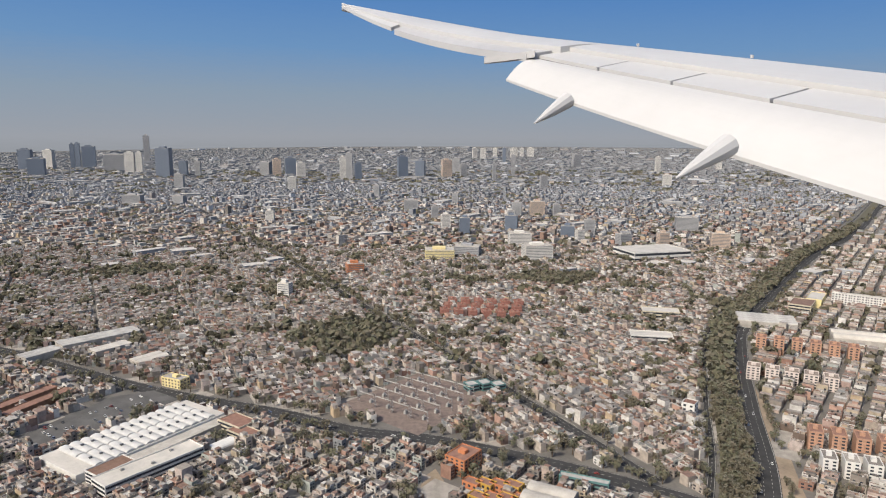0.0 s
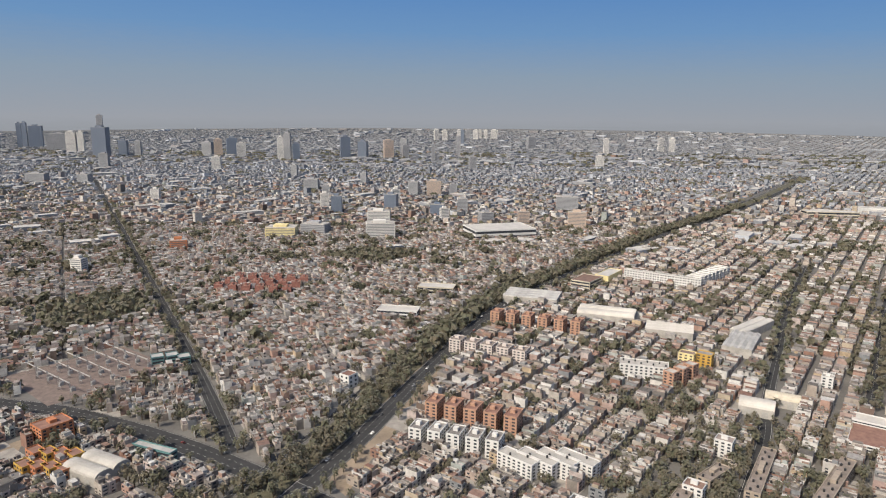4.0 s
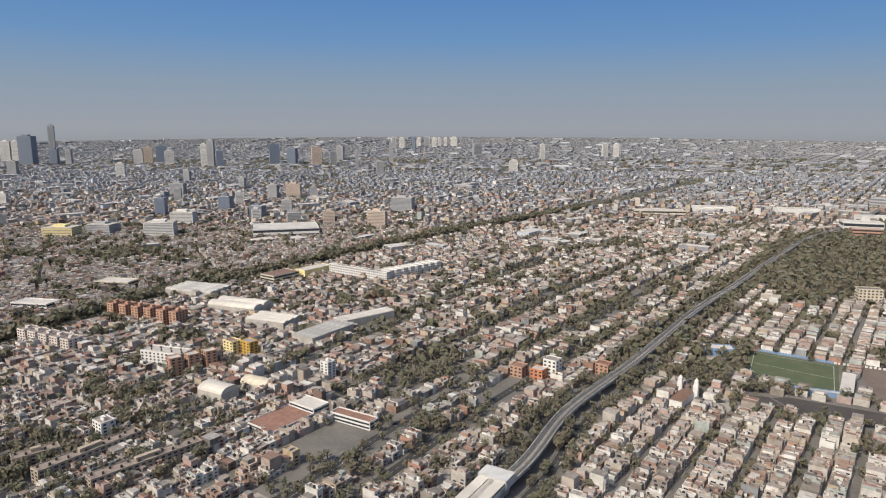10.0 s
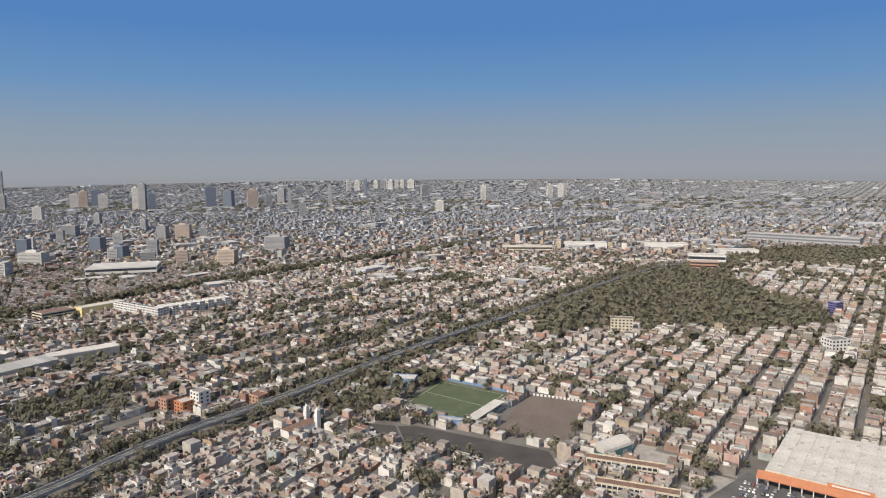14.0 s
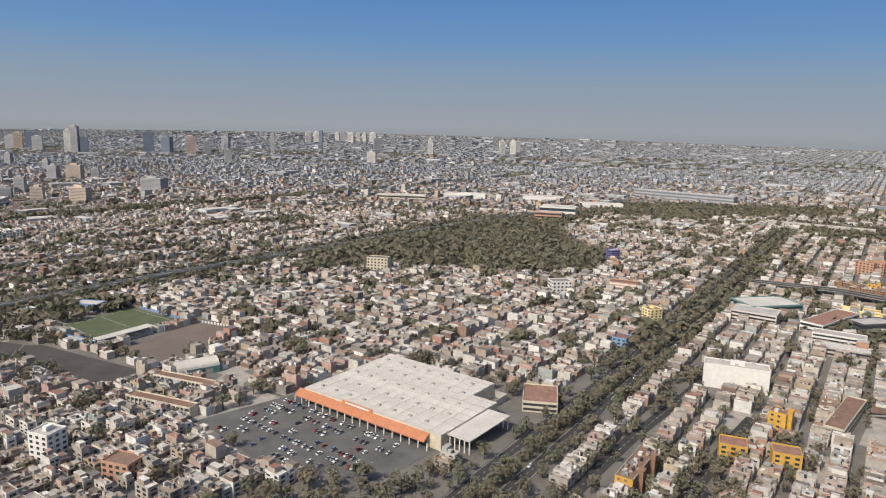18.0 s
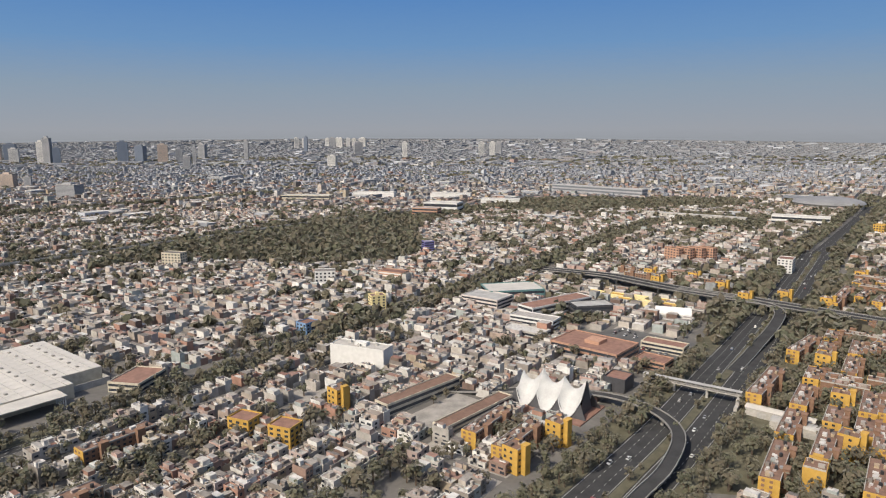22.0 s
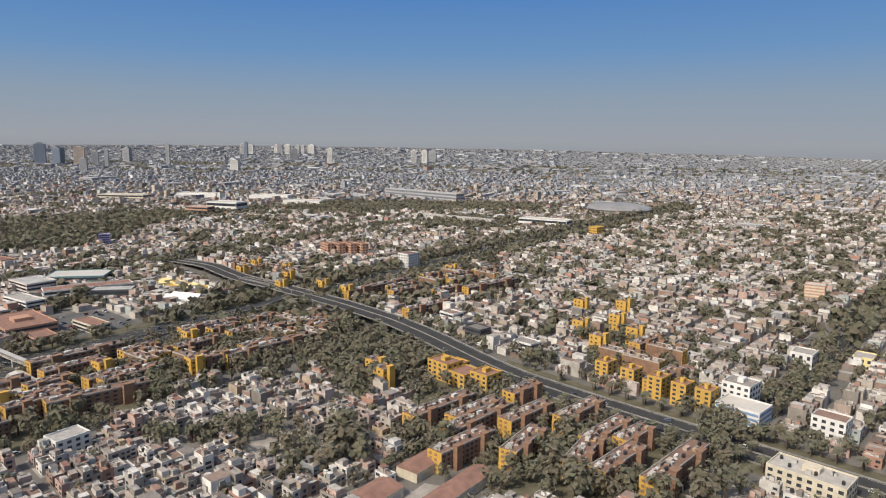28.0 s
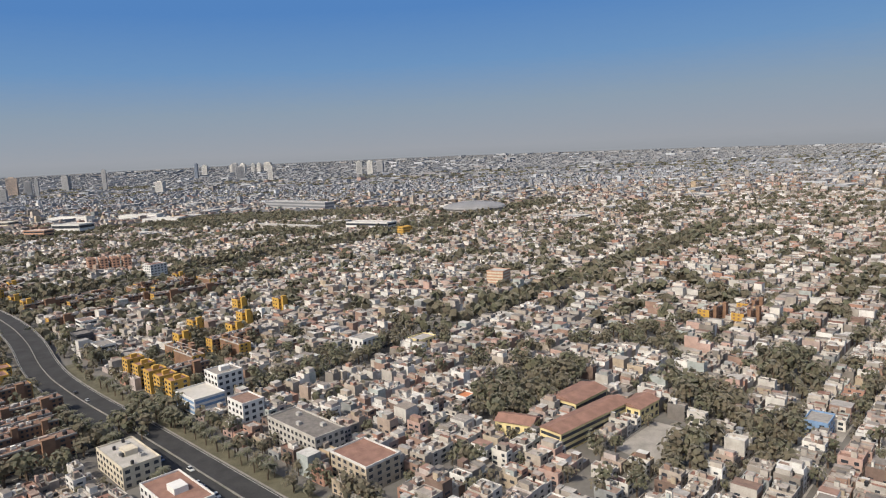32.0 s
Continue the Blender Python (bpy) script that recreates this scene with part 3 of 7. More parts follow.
def station():
    d = 58.0
    ob = thing("railway_station", at_deg(374, 160, d), "white elevated railway station with a long pale roof", "station")
    put("hall", Shape().box(-24, 24, -3.2, 3.2, 0, 3.2).mesh("hall", M_CONC), ob)
    put("roof", Shape().box(-24, 24, -4.2, -1.1, 5.2, 5.6).box(-24, 24, 1.1, 4.2, 5.2, 5.6).mesh("roof", M_METALROOF), ob, label="pale sheet roof")
    put("roof_light", Shape().gable(-24, 20, -1.1, 1.1, 5.2, 0.5).mesh("roof_light", M_CONC), ob, label="brown central roof strip")
    put("entrance_block", Shape().box(19, 25, -4.6, 4.6, 3.2, 6.2).mesh("entrance_block", M_SHELL), ob, label="white end block")
    side = Shape().box(-24, 24, -0.1, 0.1, 3.2, 4.6).mesh("side_wall", M_WHITE)
    for y in (-4.0, 4.0):
        put("side_wall", side, ob, pose(0, y, 0))
    KEEP.append(quad_at(374, 160, 52, 12, d))


station()


# ---- buildings ----
WINDOWS = {}


def window_mesh(w, h, mat=M_GLASS):
    key = (round(w, 2), round(h, 2), mat.name)
    if key not in WINDOWS:
        s = Shape().box(-w / 2, w / 2, -0.03, 0.05, 0, h, 0)
        s.box(-w / 2 - 0.05, w / 2 + 0.05, -0.06, 0.05, -0.06, 0.0, 1)
        WINDOWS[key] = s.mesh("window", mat, M_CONC)
    return WINDOWS[key]


def face_poses(w, d):
    """Poses of the four faces of a box, with each face's width."""
    return [(pose(0, -d / 2, 0), w), (pose(w / 2, 0, 0, 0, 0, 90), d), (pose(0, d / 2, 0, 0, 0, 180), w), (pose(-w / 2, 0, 0, 0, 0, 270), d)]


def unseen(fp, deg):
    """Faces that look away over the plain have no windows built."""
    out = at_deg(0, 0, deg).to_3x3() @ fp.to_3x3() @ Vector((0, -1, 0))
    return out.y > 0.35


def building(name, label, category, x, y, w, d, h, deg, wall=M_WHITE, roof=M_OROOF, storeys=4, windows="rows", group="", extras=(), z=0.0, glass=M_GLASS, pitch=2.0):
    """A flat-roofed block: walls, roof slab inside a parapet, windows, and what stands on the roof."""
    ob = thing(name, at_deg(x, y, deg, z), label, category, group)
    put("wall", Shape().box(-w / 2, w / 2, -d / 2, d / 2, 0, h).mesh("wall", wall), ob)
    e = min(0.18, w / 20)
    p = Shape()
    for bx in ((-w / 2 - .02, w / 2 + .02, -d / 2 - .02, -d / 2 + e), (-w / 2 - .02, w / 2 + .02, d / 2 - e, d / 2 + .02),
               (-w / 2 - .02, -w / 2 + e, -d / 2 + e, d / 2 - e), (w / 2 - e, w / 2 + .02, -d / 2 + e, d / 2 - e)):
        p.box(*bx, h - 0.05, h + 0.42)
    put("parapet", p.mesh("parapet", wall), ob)
    put("roof", Shape().box(-w / 2 + e, w / 2 - e, -d / 2 + e, d / 2 - e, h, h + 0.06).mesh("roof", roof), ob)
    sh = h / storeys
    if windows == "single":
        n = max(1, int(w / pitch))
        for fp, width in face_poses(w, d):
            n = max(1, int(width / pitch))
            me = window_mesh(min(1.0, 0.5 * width / n), sh * 0.5, glass)
            if unseen(fp, deg):
                continue
            for k in range(storeys):
                for j in range(n):
                    put("window", me, ob, fp @ pose((j + 0.5) * width / n - width / 2, 0, k * sh + sh * 0.3))
    elif windows in ("rows", "bands"):
        for fp, width in face_poses(w, d):
            if unseen(fp, deg):
                continue
            for k in range(storeys):
                s = Shape()
                if windows == "bands":
                    s.box(-width / 2 + .3, width / 2 - .3, -0.04, 0.04, k * sh + sh * .32, k * sh + sh * .82)
                else:
                    n = max(1, int(width / pitch))
                    ww = min(1.1, 0.52 * width / n)
                    for j in range(n):
                        c = (j + 0.5) * width / n - width / 2
                        s.box(c - ww / 2, c + ww / 2, -0.04, 0.04, k * sh + sh * .3, k * sh + sh * .8)
                put("glazing_strip", s.mesh("glazing_strip", glass), ob, fp)["kind"] = "stuff"
    if "hut" in extras:
        put("stair_hut", Shape().box(-w * .1, w * .12, -d * .15, d * .2, h, h + 1.3).mesh("stair_hut", wall), ob)
    if "tanks" in extras:
        tank = Shape().drum(0, 0, 0, .75, .36, n=10).drum(0, 0, .75, .9, .36, n=10, r1=.14).mesh("water_tank", M_TANK)
        n = max(2, int(w / 2.6))
        for j in range(n):
            put("water_tank", tank, ob, pose((j + .5) * w / n - w / 2, (-1) ** j * d * .18, h + .06))
    if "machines" in extras:
        m = Shape().box(-.6, .6, -.5, .5, 0, .7).box(-.5, .5, -.4, .4, .7, .78).mesh("roof_machine", M_GREYROOF)
        for j in range(3):
            put("roof_machine", m, ob, pose(-w / 4 + j * w / 4, (-1) ** j * d * .2, h + .06))
    KEEP.append(quad_at(x, y, w, d, deg, 1.0))
    TREES_OFF.append(quad_at(x, y, w, d, deg, 0.8))
    return ob


def shed(x, y, w, d, h, deg, label, mat=M_METALROOF, wall=M_CONC, bays=3, rise=1.0, kind="vault", name="warehouse"):
    """A works shed with several roof bays along its length."""
    ob = thing(name, at_deg(x, y, deg), label, name)
    put("wall", Shape().box(-w / 2, w / 2, -d / 2, d / 2, 0, h).mesh("wall", wall), ob)
    b = d / bays
    for k in range(bays):
        s = Shape()
        if kind == "vault":
            s.vault(-w / 2, w / 2, -b / 2 + .05, b / 2 - .05, 0, rise)
        else:
            s.gable(-w / 2 - .2, w / 2 + .2, -b / 2 + .02, b / 2 - .02, 0, rise)
        put("roof_bay", s.mesh("roof_bay", mat), ob, pose(0, -d / 2 + (k + .5) * b, h + .01))
    door = Shape().box(-1.2, 1.2, -.05, .05, 0, h * .7).mesh("door", M_GREYROOF)
    for j in (-1, 1):
        put("door", door, ob, pose(j * w / 4, -d / 2, 0))
    KEEP.append(quad_at(x, y, w, d, deg, 1.2))
    TREES_OFF.append(quad_at(x, y, w, d, deg, 1.0))
    return ob


def flat_area(name, pts, z, mat, label, category, trees=False):
    ob = put(name, Shape().prism(pts, 0.0, z).mesh(name, mat))
    tagged(ob, label, category, kind="structure")
    cx, cy = sum(p[0] for p in pts) / len(pts), sum(p[1] for p in pts) / len(pts)
    KEEP.append([(x + 3.4 * (x - cx) / math.hypot(x - cx, y - cy), y + 3.4 * (y - cy) / math.hypot(x - cx, y - cy)) for x, y in pts])
    if not trees:
        TREES_OFF.append(pts)
    return ob


def white_works():
    """The long white works: two rows of arched roof bays, each with a dark vent on its crown."""
    d = 57.0
    ob = thing("factory", at_deg(-108.5, 251.5, d), "long white factory hall with two rows of arched roof bays", "factory")
    w, dd = 63.0, 25.0
    put("wall", Shape().box(-w / 2, w / 2, -dd / 2, dd / 2, 0, 3.2).mesh("wall", M_WHITE), ob)
    put("roof", Shape().box(-w / 2 + .3, w / 2 - .3, -dd / 2 + .3, dd / 2 - .3, 3.2, 3.26).mesh("roof", M_METALROOF), ob)
    bay = Shape().vault(-5.8, 5.8, -1.95, 1.95, 0, .85, n=8).mesh("roof_bay", M_SHELL)
    vent = Shape().box(-.45, .45, -.35, .35, 0, .35).box(-.6, .6, -.5, .5, .35, .45).mesh("roof_vent", M_DARK)
    for k in range(13):
        x = -w / 2 + 9 + k * 4.0
        for y in (-6.1, 6.1):
            put("roof_bay", bay, ob, pose(x, y, 3.27, 0, 0, 90))
            put("roof_vent", vent, ob, pose(x, y, 4.08))
    put("canopy", Shape().box(-w / 2 + 19, w / 2, -dd / 2 - 6, -dd / 2 - .1, 0, 2.3).mesh("canopy", M_CONC), ob, label="lower grey roof along the side")
    KEEP.append(quad_at(-106, 250, w, dd + 14, d, 1.5))
    TREES_OFF.append(quad_at(-106, 250, w, dd + 12, d, 1))
    building("office_building", "long white office wing with a pale flat roof beside the factory", "offices", -92.3, 224.6, 36.5, 9.5, 5.0, 52, M_WHITE, M_METALROOF, 3, "bands", extras=("machines",))
    building("works_building", "low red-roofed building at the end of the factory", "building", -73, 263, 14, 9, 3.4, -36, M_CREAM, M_TERRA, 2, "bands")
    building("works_building", "low red-roofed building at the end of the factory", "building", -68, 254, 12, 7, 3.0, -36, M_CREAM, M_TERRA, 2, "bands")
    building("works_building", "brown-roofed block beside the factory", "building", -105.8, 223.5, 14, 7.5, 4.2, 57, M_WHITE, M_BROWNROOF, 3, "bands")
    shed(-73.5, 244, 10, 6, 1.8, 52, "small white vaulted shed beside the factory", M_WHITE, bays=1, rise=1.6)
    building("apartment_building", "pale yellow three-storey building by the avenue", "building", -116, 310, 12, 6, 4.4, -26, M_PALEYEL, M_OROOF, 3, "single", extras=("hut",))


white_works()
shed(-186, 378, 42, 13, 4.0, 46, "long grey flat-roofed works building by the avenue", M_GREYROOF, bays=2, rise=.5, kind="gable")
shed(-204, 350, 19, 10, 3.6, 60, "grey ridged shed by the avenue", M_GREYROOF, bays=2, rise=.5, kind="gable")
shed(-171, 360, 20, 9, 3.6, 54, "white flat-roofed shed by the avenue", bays=2, rise=.4, kind="gable")
shed(-142, 342, 16, 11, 3.2, 54, "white and grey hall with a curved roof by the avenue", bays=2, rise=.9)
for k in range(2):
    building("works_building", "long low building with a rust-red roof", "building", -176 + k * 9, 288 - k * 3, 32, 6.0, 2.6, 68, M_BROWN, M_TERRA, 2, None, "red-roofed sheds")
flat_area("car_park", [(-158, 254), (-141, 246), (-108, 293), (-124, 304), (-140, 296)], .05, M_LOT, "asphalt car park beside the factory", "car park")


def substation():
    pts = [(-35, 287), (1, 256), (34, 300), (-1, 327)]
    flat_area("gravel_yard", pts, .06, plain("red_gravel", (.165, .128, .112), .95, amount=.4, scale=.4), "reddish gravel yard of an electrical substation", "yard")
    mast = Shape()
    for sx in (-1, 1):
        for sy in (-1, 1):
            mast.add([(sx * .45, sy * .45, 0), (sx * .45 + .08, sy * .45, 0), (sx * .45, sy * .45 + .08, 0), (sx * .1, sy * .1, 6), (sx * .1 + .06, sy * .1, 6), (sx * .1, sy * .1 + .06, 6)],
                     [(0, 1, 4, 3), (1, 2, 5, 4), (2, 0, 3, 5)])
    for z in (1.5, 3, 4.5, 6):
        r = .45 - .06 * z
        mast.box(-r, r, -r, r, z - .05, z)
    mast_me = mast.mesh("lattice_mast", M_GREYROOF)
    beam = Shape().box(-4.5, 4.5, -.12, .12, 5.2, 5.45).box(-4.5, 4.5, -.05, .05, 5.6, 5.66).mesh("crossbeam", M_GREYROOF)
    unit = Shape().box(-.9, .9, -.6, .6, .1, 1.5).drum(-.5, 0, 1.5, 2.2, .12).drum(0, 0, 1.5, 2.2, .12).drum(.5, 0, 1.5, 2.2, .12).mesh("transformer_case", M_GREYROOF)
    a = radians(53)
    for i in range(5):
        for j in range(4):
            u, v = (i - 2) * 8.6, (j - 1.5) * 10.0
            x, y = -0.5 + u * math.cos(a) - v * math.sin(a), 292 + u * math.sin(a) + v * math.cos(a)
            ob = thing("electrical_gantry", at_deg(x, y, 53 + 90), "grey steel lattice gantry in a substation", "gantry", "substation gantries")
            for k in (-4.5, 4.5):
                put("lattice_mast", mast_me, ob, pose(k, 0, 0.06))
            put("crossbeam", beam, ob)
            t = put("transformer", unit, None, at_deg(x + 2, y + 2, 53, .06))
            tagged(t, "grey electrical transformer on gravel", "transformer", "substation transformers")


substation()

# first quarter: blocks along the avenue and beyond
building("apartment_building", "orange-red apartment building with a flat roof", "building", 18, 229, 11, 8.5, 6.2, 53, M_ORANGE, M_TERRA, 5, "single", extras=("hut",))
shed(45, 205, 16, 13, 3.0, -28, "grey vaulted market hall with a ribbed roof", M_CONC, bays=2, rise=1.6)
building("school", "low teal-walled school block with a grey roof among trees", "school", 59, 216.5, 17, 3.2, 3.0, -24, M_TEAL, M_GREYROOF, 2, "bands")
for k in range(4):
    for j in range(2):
        building("house", "yellow and orange terraced house with a flat roof", "house", 20.5 + k * 4.6 + j * 1.5, 214 - k * .6 - j * 9, 4.0, 6.0, 3.4, 53, M_YELLOW if (k + j) % 2 else M_ORANGE, M_TERRA, 2, "single", "yellow terraced houses")
building("office_building", "white box-shaped building above low houses", "building", 118, 277, 5.5, 5.5, 5.6, 53, M_WHITE, M_OROOF, 3, "rows")
M_REDBRICK = plain("dark_red_brick", (.27, .125, .10), 0.9, amount=0.35, scale=1.0)
for j in range(3):
    for k in range(6):
        building("apartment_block", "dark red brick apartment block", "apartments", 14 + k * 9.2 + j * 3, 436 + j * 14 - k * 1.2, 5.4, 7.5, 5, 8, M_REDBRICK, M_TERRA, 4, None, "red brick blocks", ("hut",))
building("warehouse_store", "white-roofed church hall by the avenue", "hall", 158, 436, 24, 12, 4.5, -12, M_CREAM, M_METALROOF, 2, "bands")
building("warehouse_store", "white-roofed low warehouse beside the avenue", "warehouse", 135, 383, 24, 11, 4.0, -12, M_WHITE, M_METALROOF, 2, "bands")

flat_area("sandy_ground", [(143, 297), (173, 354), (150, 262), (145, 248), (133, 213), (127, 191), (121, 199), (121, 220), (131, 246)], .02, M_SOIL, "bare sandy ground beside the avenue", "bare ground", True)
flat_area("earth_street", [(3, 190), (3, 222), (8, 229), (12, 217), (14, 190)], .02, M_SOIL, "unpaved earth street between houses", "street")
for k in range(3):
    building("works_building", "teal-roofed low works building", "building", 25 + k * 6.2, 305 + (k % 2) * 2, 5.4, 6.0, 3.2, 28, M_TEAL, M_GREYROOF, 2, "bands", "teal works")

# the estate right of the tree strip
for k in range(5):
    building("apartment_block", "orange brick apartment block of six storeys", "apartments", 155 + k * 7.2, 246 - k * 3.1, 8.5, 5.0, 7.6, 66, M_BRICK, M_TERRA, 6, "rows", "orange brick blocks", ("hut",))
for k in range(5):
    building("apartment_block", "white apartment block with stepped flat roof", "apartments", 149 + k * 6.6, 226.5 - k * 2.3, 8, 4.8, 6.4, 68, M_WHITE, M_OROOF, 5, "rows", "white apartment blocks", ("hut",))
for k in range(4):
    building("apartment_block", "white apartment slab with a cluttered flat roof", "apartments", 182 + k * 6.4, 205 - k * .3, 5.2, 14, 5.6, 46, M_WHITE, M_CONC, 5, "single" if k == 0 else "rows", "white slabs", ("tanks",))
for k in range(6):
    building("apartment_block", "orange brick apartment block of six storeys", "apartments", 191 + k * 8.2, 364 - k * 3.6, 8, 5.2, 8.5, 62, M_BRICK, M_TERRA, 6, "rows", "orange brick blocks", ("hut",))
for k in range(5):
    building("apartment_block", "pale pink-white apartment block", "apartments", 167 + k * 7.4, 322 - k * 4.0, 7.5, 6.2, 6.5, 62, M_PINK, M_SLABROOF, 5, "rows", "white apartment blocks", ("hut",))
building("apartment_block", "white apartment slab with grey window bays", "apartments", 249, 286, 21, 8, 7.0, -18, M_WHITE, M_CONC, 5, "single", extras=("tanks",))
for k in range(3):
    building("apartment_block", "orange brick apartment block of six storeys", "apartments", 257 + k * 6, 274 + k * 4.5, 5, 5, 8, 40, M_BRICK, M_CONC, 6, "rows", "orange brick blocks")
for k in range(2):
    building("apartment_block", "pale yellow apartment block", "apartments", 274 + k * 8, 300 - k, 5, 7, 7, 53, M_PALEYEL if k == 0 else M_YELLOW, M_OROOF, 5, "rows", "yellow blocks")
for k in range(9):
    building("apartment_block", "white apartment block in a closed row", "apartments", 299 + k * 4.2, 468 - k * 3.0, 3.6, 12, 8.5, 53, M_WHITE, M_METALROOF, 5, "rows", "white complex", pitch=1.8)
for k in range(8):
    building("apartment_block", "white apartment block in a closed row", "apartments", 336 + k * 4.6, 449 + k * 4.4, 4, 10, 8.5, 43, M_WHITE, M_METALROOF, 5, "rows", "white complex", pitch=1.8)
shed(256, 376, 32, 17, 4.5, -22, "white arched warehouse among low houses", bays=2, rise=2.0)
shed(219, 416, 34, 22, 4.5, -20, "grey ridged warehouse beside the avenue", M_GREYROOF, bays=4, rise=.8)
shed(282, 346, 24, 16, 5.0, -22, "pale grey warehouse with a ridged roof", M_METALROOF, bays=3, rise=.7, kind="gable")
shed(312, 326, 30, 14, 4.5, 56, "long grey sawtooth warehouse", M_GREYROOF, bays=4, rise=.8, kind="gable")
shed(330, 352, 34, 9, 4.5, 40, "white-roofed warehouse beside a street", bays=2, rise=.8)
building("office_building", "cream commercial block with a pale roof", "building", 262, 452, 22, 14, 6, 53, M_CREAM, M_OROOF, 3, "bands")
building("warehouse_store", "pale yellow warehouse with a white roof", "warehouse", 282, 470, 26, 10, 6, 53, M_PALEYEL, M_METALROOF, 2, None)
building("apartment_building", "slim white apartment tower among houses", "building", 323, 270, 4.6, 4.6, 7.4, 53, M_WHITE, M_CONC, 6, "single", extras=("hut",))
shed(283, 250, 13, 9, 3.6, -30, "white arched hall beside a street", bays=1, rise=2.2)
shed(297, 257, 13, 7, 3.4, -30, "cream arched hall beside a street", M_CREAM, bays=1, rise=1.8)
building("school", "school hall with a broad rust-red roof", "school", 313, 225, 19, 14, 2.2, 53, M_WHITE, M_TERRA, 2, "bands")
building("school", "white school wing with a pale roof", "school", 321, 237, 8, 13, 3.0, 53, M_WHITE, M_METALROOF, 2, "bands")
building("school", "white school building with a red-edged roof", "school", 339, 226, 18, 5, 2.8, -32, M_WHITE, M_TERRA, 2, "bands")
flat_area("sports_court", [(314, 203), (328, 222), (345, 216), (331, 196)], .05, M_STREET, "grey concrete school court", "court")
for x, y, w, deg in ((259, 198, 33, 55), (279.5, 192, 34, 46), (243, 196.5, 13, 39), (222, 176, 30, 52)):
    building("apartment_block", "long beige apartment slab with a grey-brown roof", "apartments", x, y, w, 4.6, 4.6, deg, M_BEIGE, M_SLABROOF, 4, "rows", "long brown slabs", ("tanks", "hut"))
for k, (x, y) in enumerate(((255, 216), (233, 187), (196, 178))):
    building("apartment_building", "white five-storey apartment block", "building", x, y, 5, 6, 6, 52, M_WHITE, M_OROOF, 5, "single", extras=("hut",))
for x, y, m, lab in ((404, 272, M_BRICK, "orange brick house of three storeys"), (412, 268, M_ORANGE, "orange three-storey house with a flat roof"), (418, 270, M_WHITE, "white six-storey apartment building"), (441, 274, M_BRICK, "low orange-brick works building")):
    building("apartment_building", lab, "building", x, y, 5.5, 6, 8 if m is M_WHITE else 4.6, 53, m, M_OROOF, 5 if m is M_WHITE else 3, "single")


# ---- second quarter: sports ground, church, school ----
flat_area("football_pitch", [(501.5, 273), (519, 303), (548, 281.5), (528, 248)], .06, M_GRASS, "worn green football pitch with white lines", "pitch")
flat_area("earth_pitch", [(536, 238), (557, 281), (581.5, 265.5), (559, 226)], .06, M_EARTH, "bare grey-brown earth pitch", "pitch")
flat_area("dark_field", [(500.5, 246.5), (507, 247), (534, 231.5), (554, 220.6), (555, 208), (545, 203), (519, 222), (503.5, 232)], .05, M_BLACKSOIL, "dark worn sports field beside the pitches", "field")
flat_area("training_pitch", [(484, 283), (490, 292), (501, 288), (497, 278)], .05, M_GRASS, "small green training pitch", "pitch")
flat_area("sports_court", [(485.6, 251.5), (499.5, 247), (502.5, 232.5), (493, 239)], .05, M_BLACKSOIL, "dark worn sports court behind a wall", "court")


def pitch_lines():
    s = Shape()
    c = [Vector(p) for p in ((504, 273), (519.3, 300.5), (545.5, 281), (528, 251))]
    for k in range(4):
        a, b = c[k], c[(k + 1) % 4]
        e = ribbon([tuple(a), tuple((a + b) / 2), tuple(b)], .12, .068)
        s.add(e.v, e.f)
    e = ribbon([tuple((c[0] + c[1]) / 2), tuple((c[0] + c[1] + c[2] + c[3]) / 4), tuple((c[2] + c[3]) / 2)], .12, .068)
    s.add(e.v, e.f)
    tagged(put("pitch_marking", s.mesh("pitch_marking", M_MARK)), "white lines on the football pitch", "marking", kind="structure")
    wall = Shape().box(-.5, .5, -.1, .1, 0, 1.0).mesh("wall_panel", M_WHITE)
    fence = thing("boundary_wall", at_deg(0, 0, 0), "white panelled boundary wall round the sports ground", "wall")
    blue = Shape().box(-.5, .5, -.1, .1, 0, 1.1).mesh("wall_panel", M_BLUE)
    for line, me in (([(505, 307), (519, 305), (548, 284)], blue), ([(548, 284), (566, 275.5), (583, 267)], wall)):
        for x, y, d in resample(line, 1.15 if me is blue else 1.7):
            put("wall_panel", me, fence, at_deg(x, y, d))
    building("changing_rooms", "low blue building beside the football pitch", "building", 520, 249.5, 16, 3, 1.7, -23, M_BLUE, M_CONC, 1, None)


pitch_lines()


def grandstand():
    ob = thing("grandstand", at_deg(535.5, 254.5, 56), "small concrete grandstand with a white roof", "grandstand")
    tiers = Shape()
    for k in range(4):
        tiers.box(-12, 12, -2 + k, 2, k * .45, (k + 1) * .45)
    put("terrace", tiers.mesh("terrace", M_CONC), ob)
    put("roof", Shape().box(-12, 12, -2.2, 2.6, 3.1, 3.3).mesh("roof", M_METALROOF), ob, label="white sheet roof")
    post = Shape().box(-.12, .12, -.12, .12, 0, 3.1).mesh("post", M_WHITE)
    for k in range(7):
        put("post", post, ob, pose(-11.4 + k * 3.8, 1.8, 0))
    KEEP.append(quad_at(535.5, 254.5, 26, 6, 56))
    TREES_OFF.append(quad_at(535.5, 254.5, 26, 6, 56, 1))


grandstand()
building("sports_hall", "white-roofed hall with blue walls by the pitches", "hall", 501, 299, 13, 7, 3.2, -12, M_BLUE, M_METALROOF, 2, None)


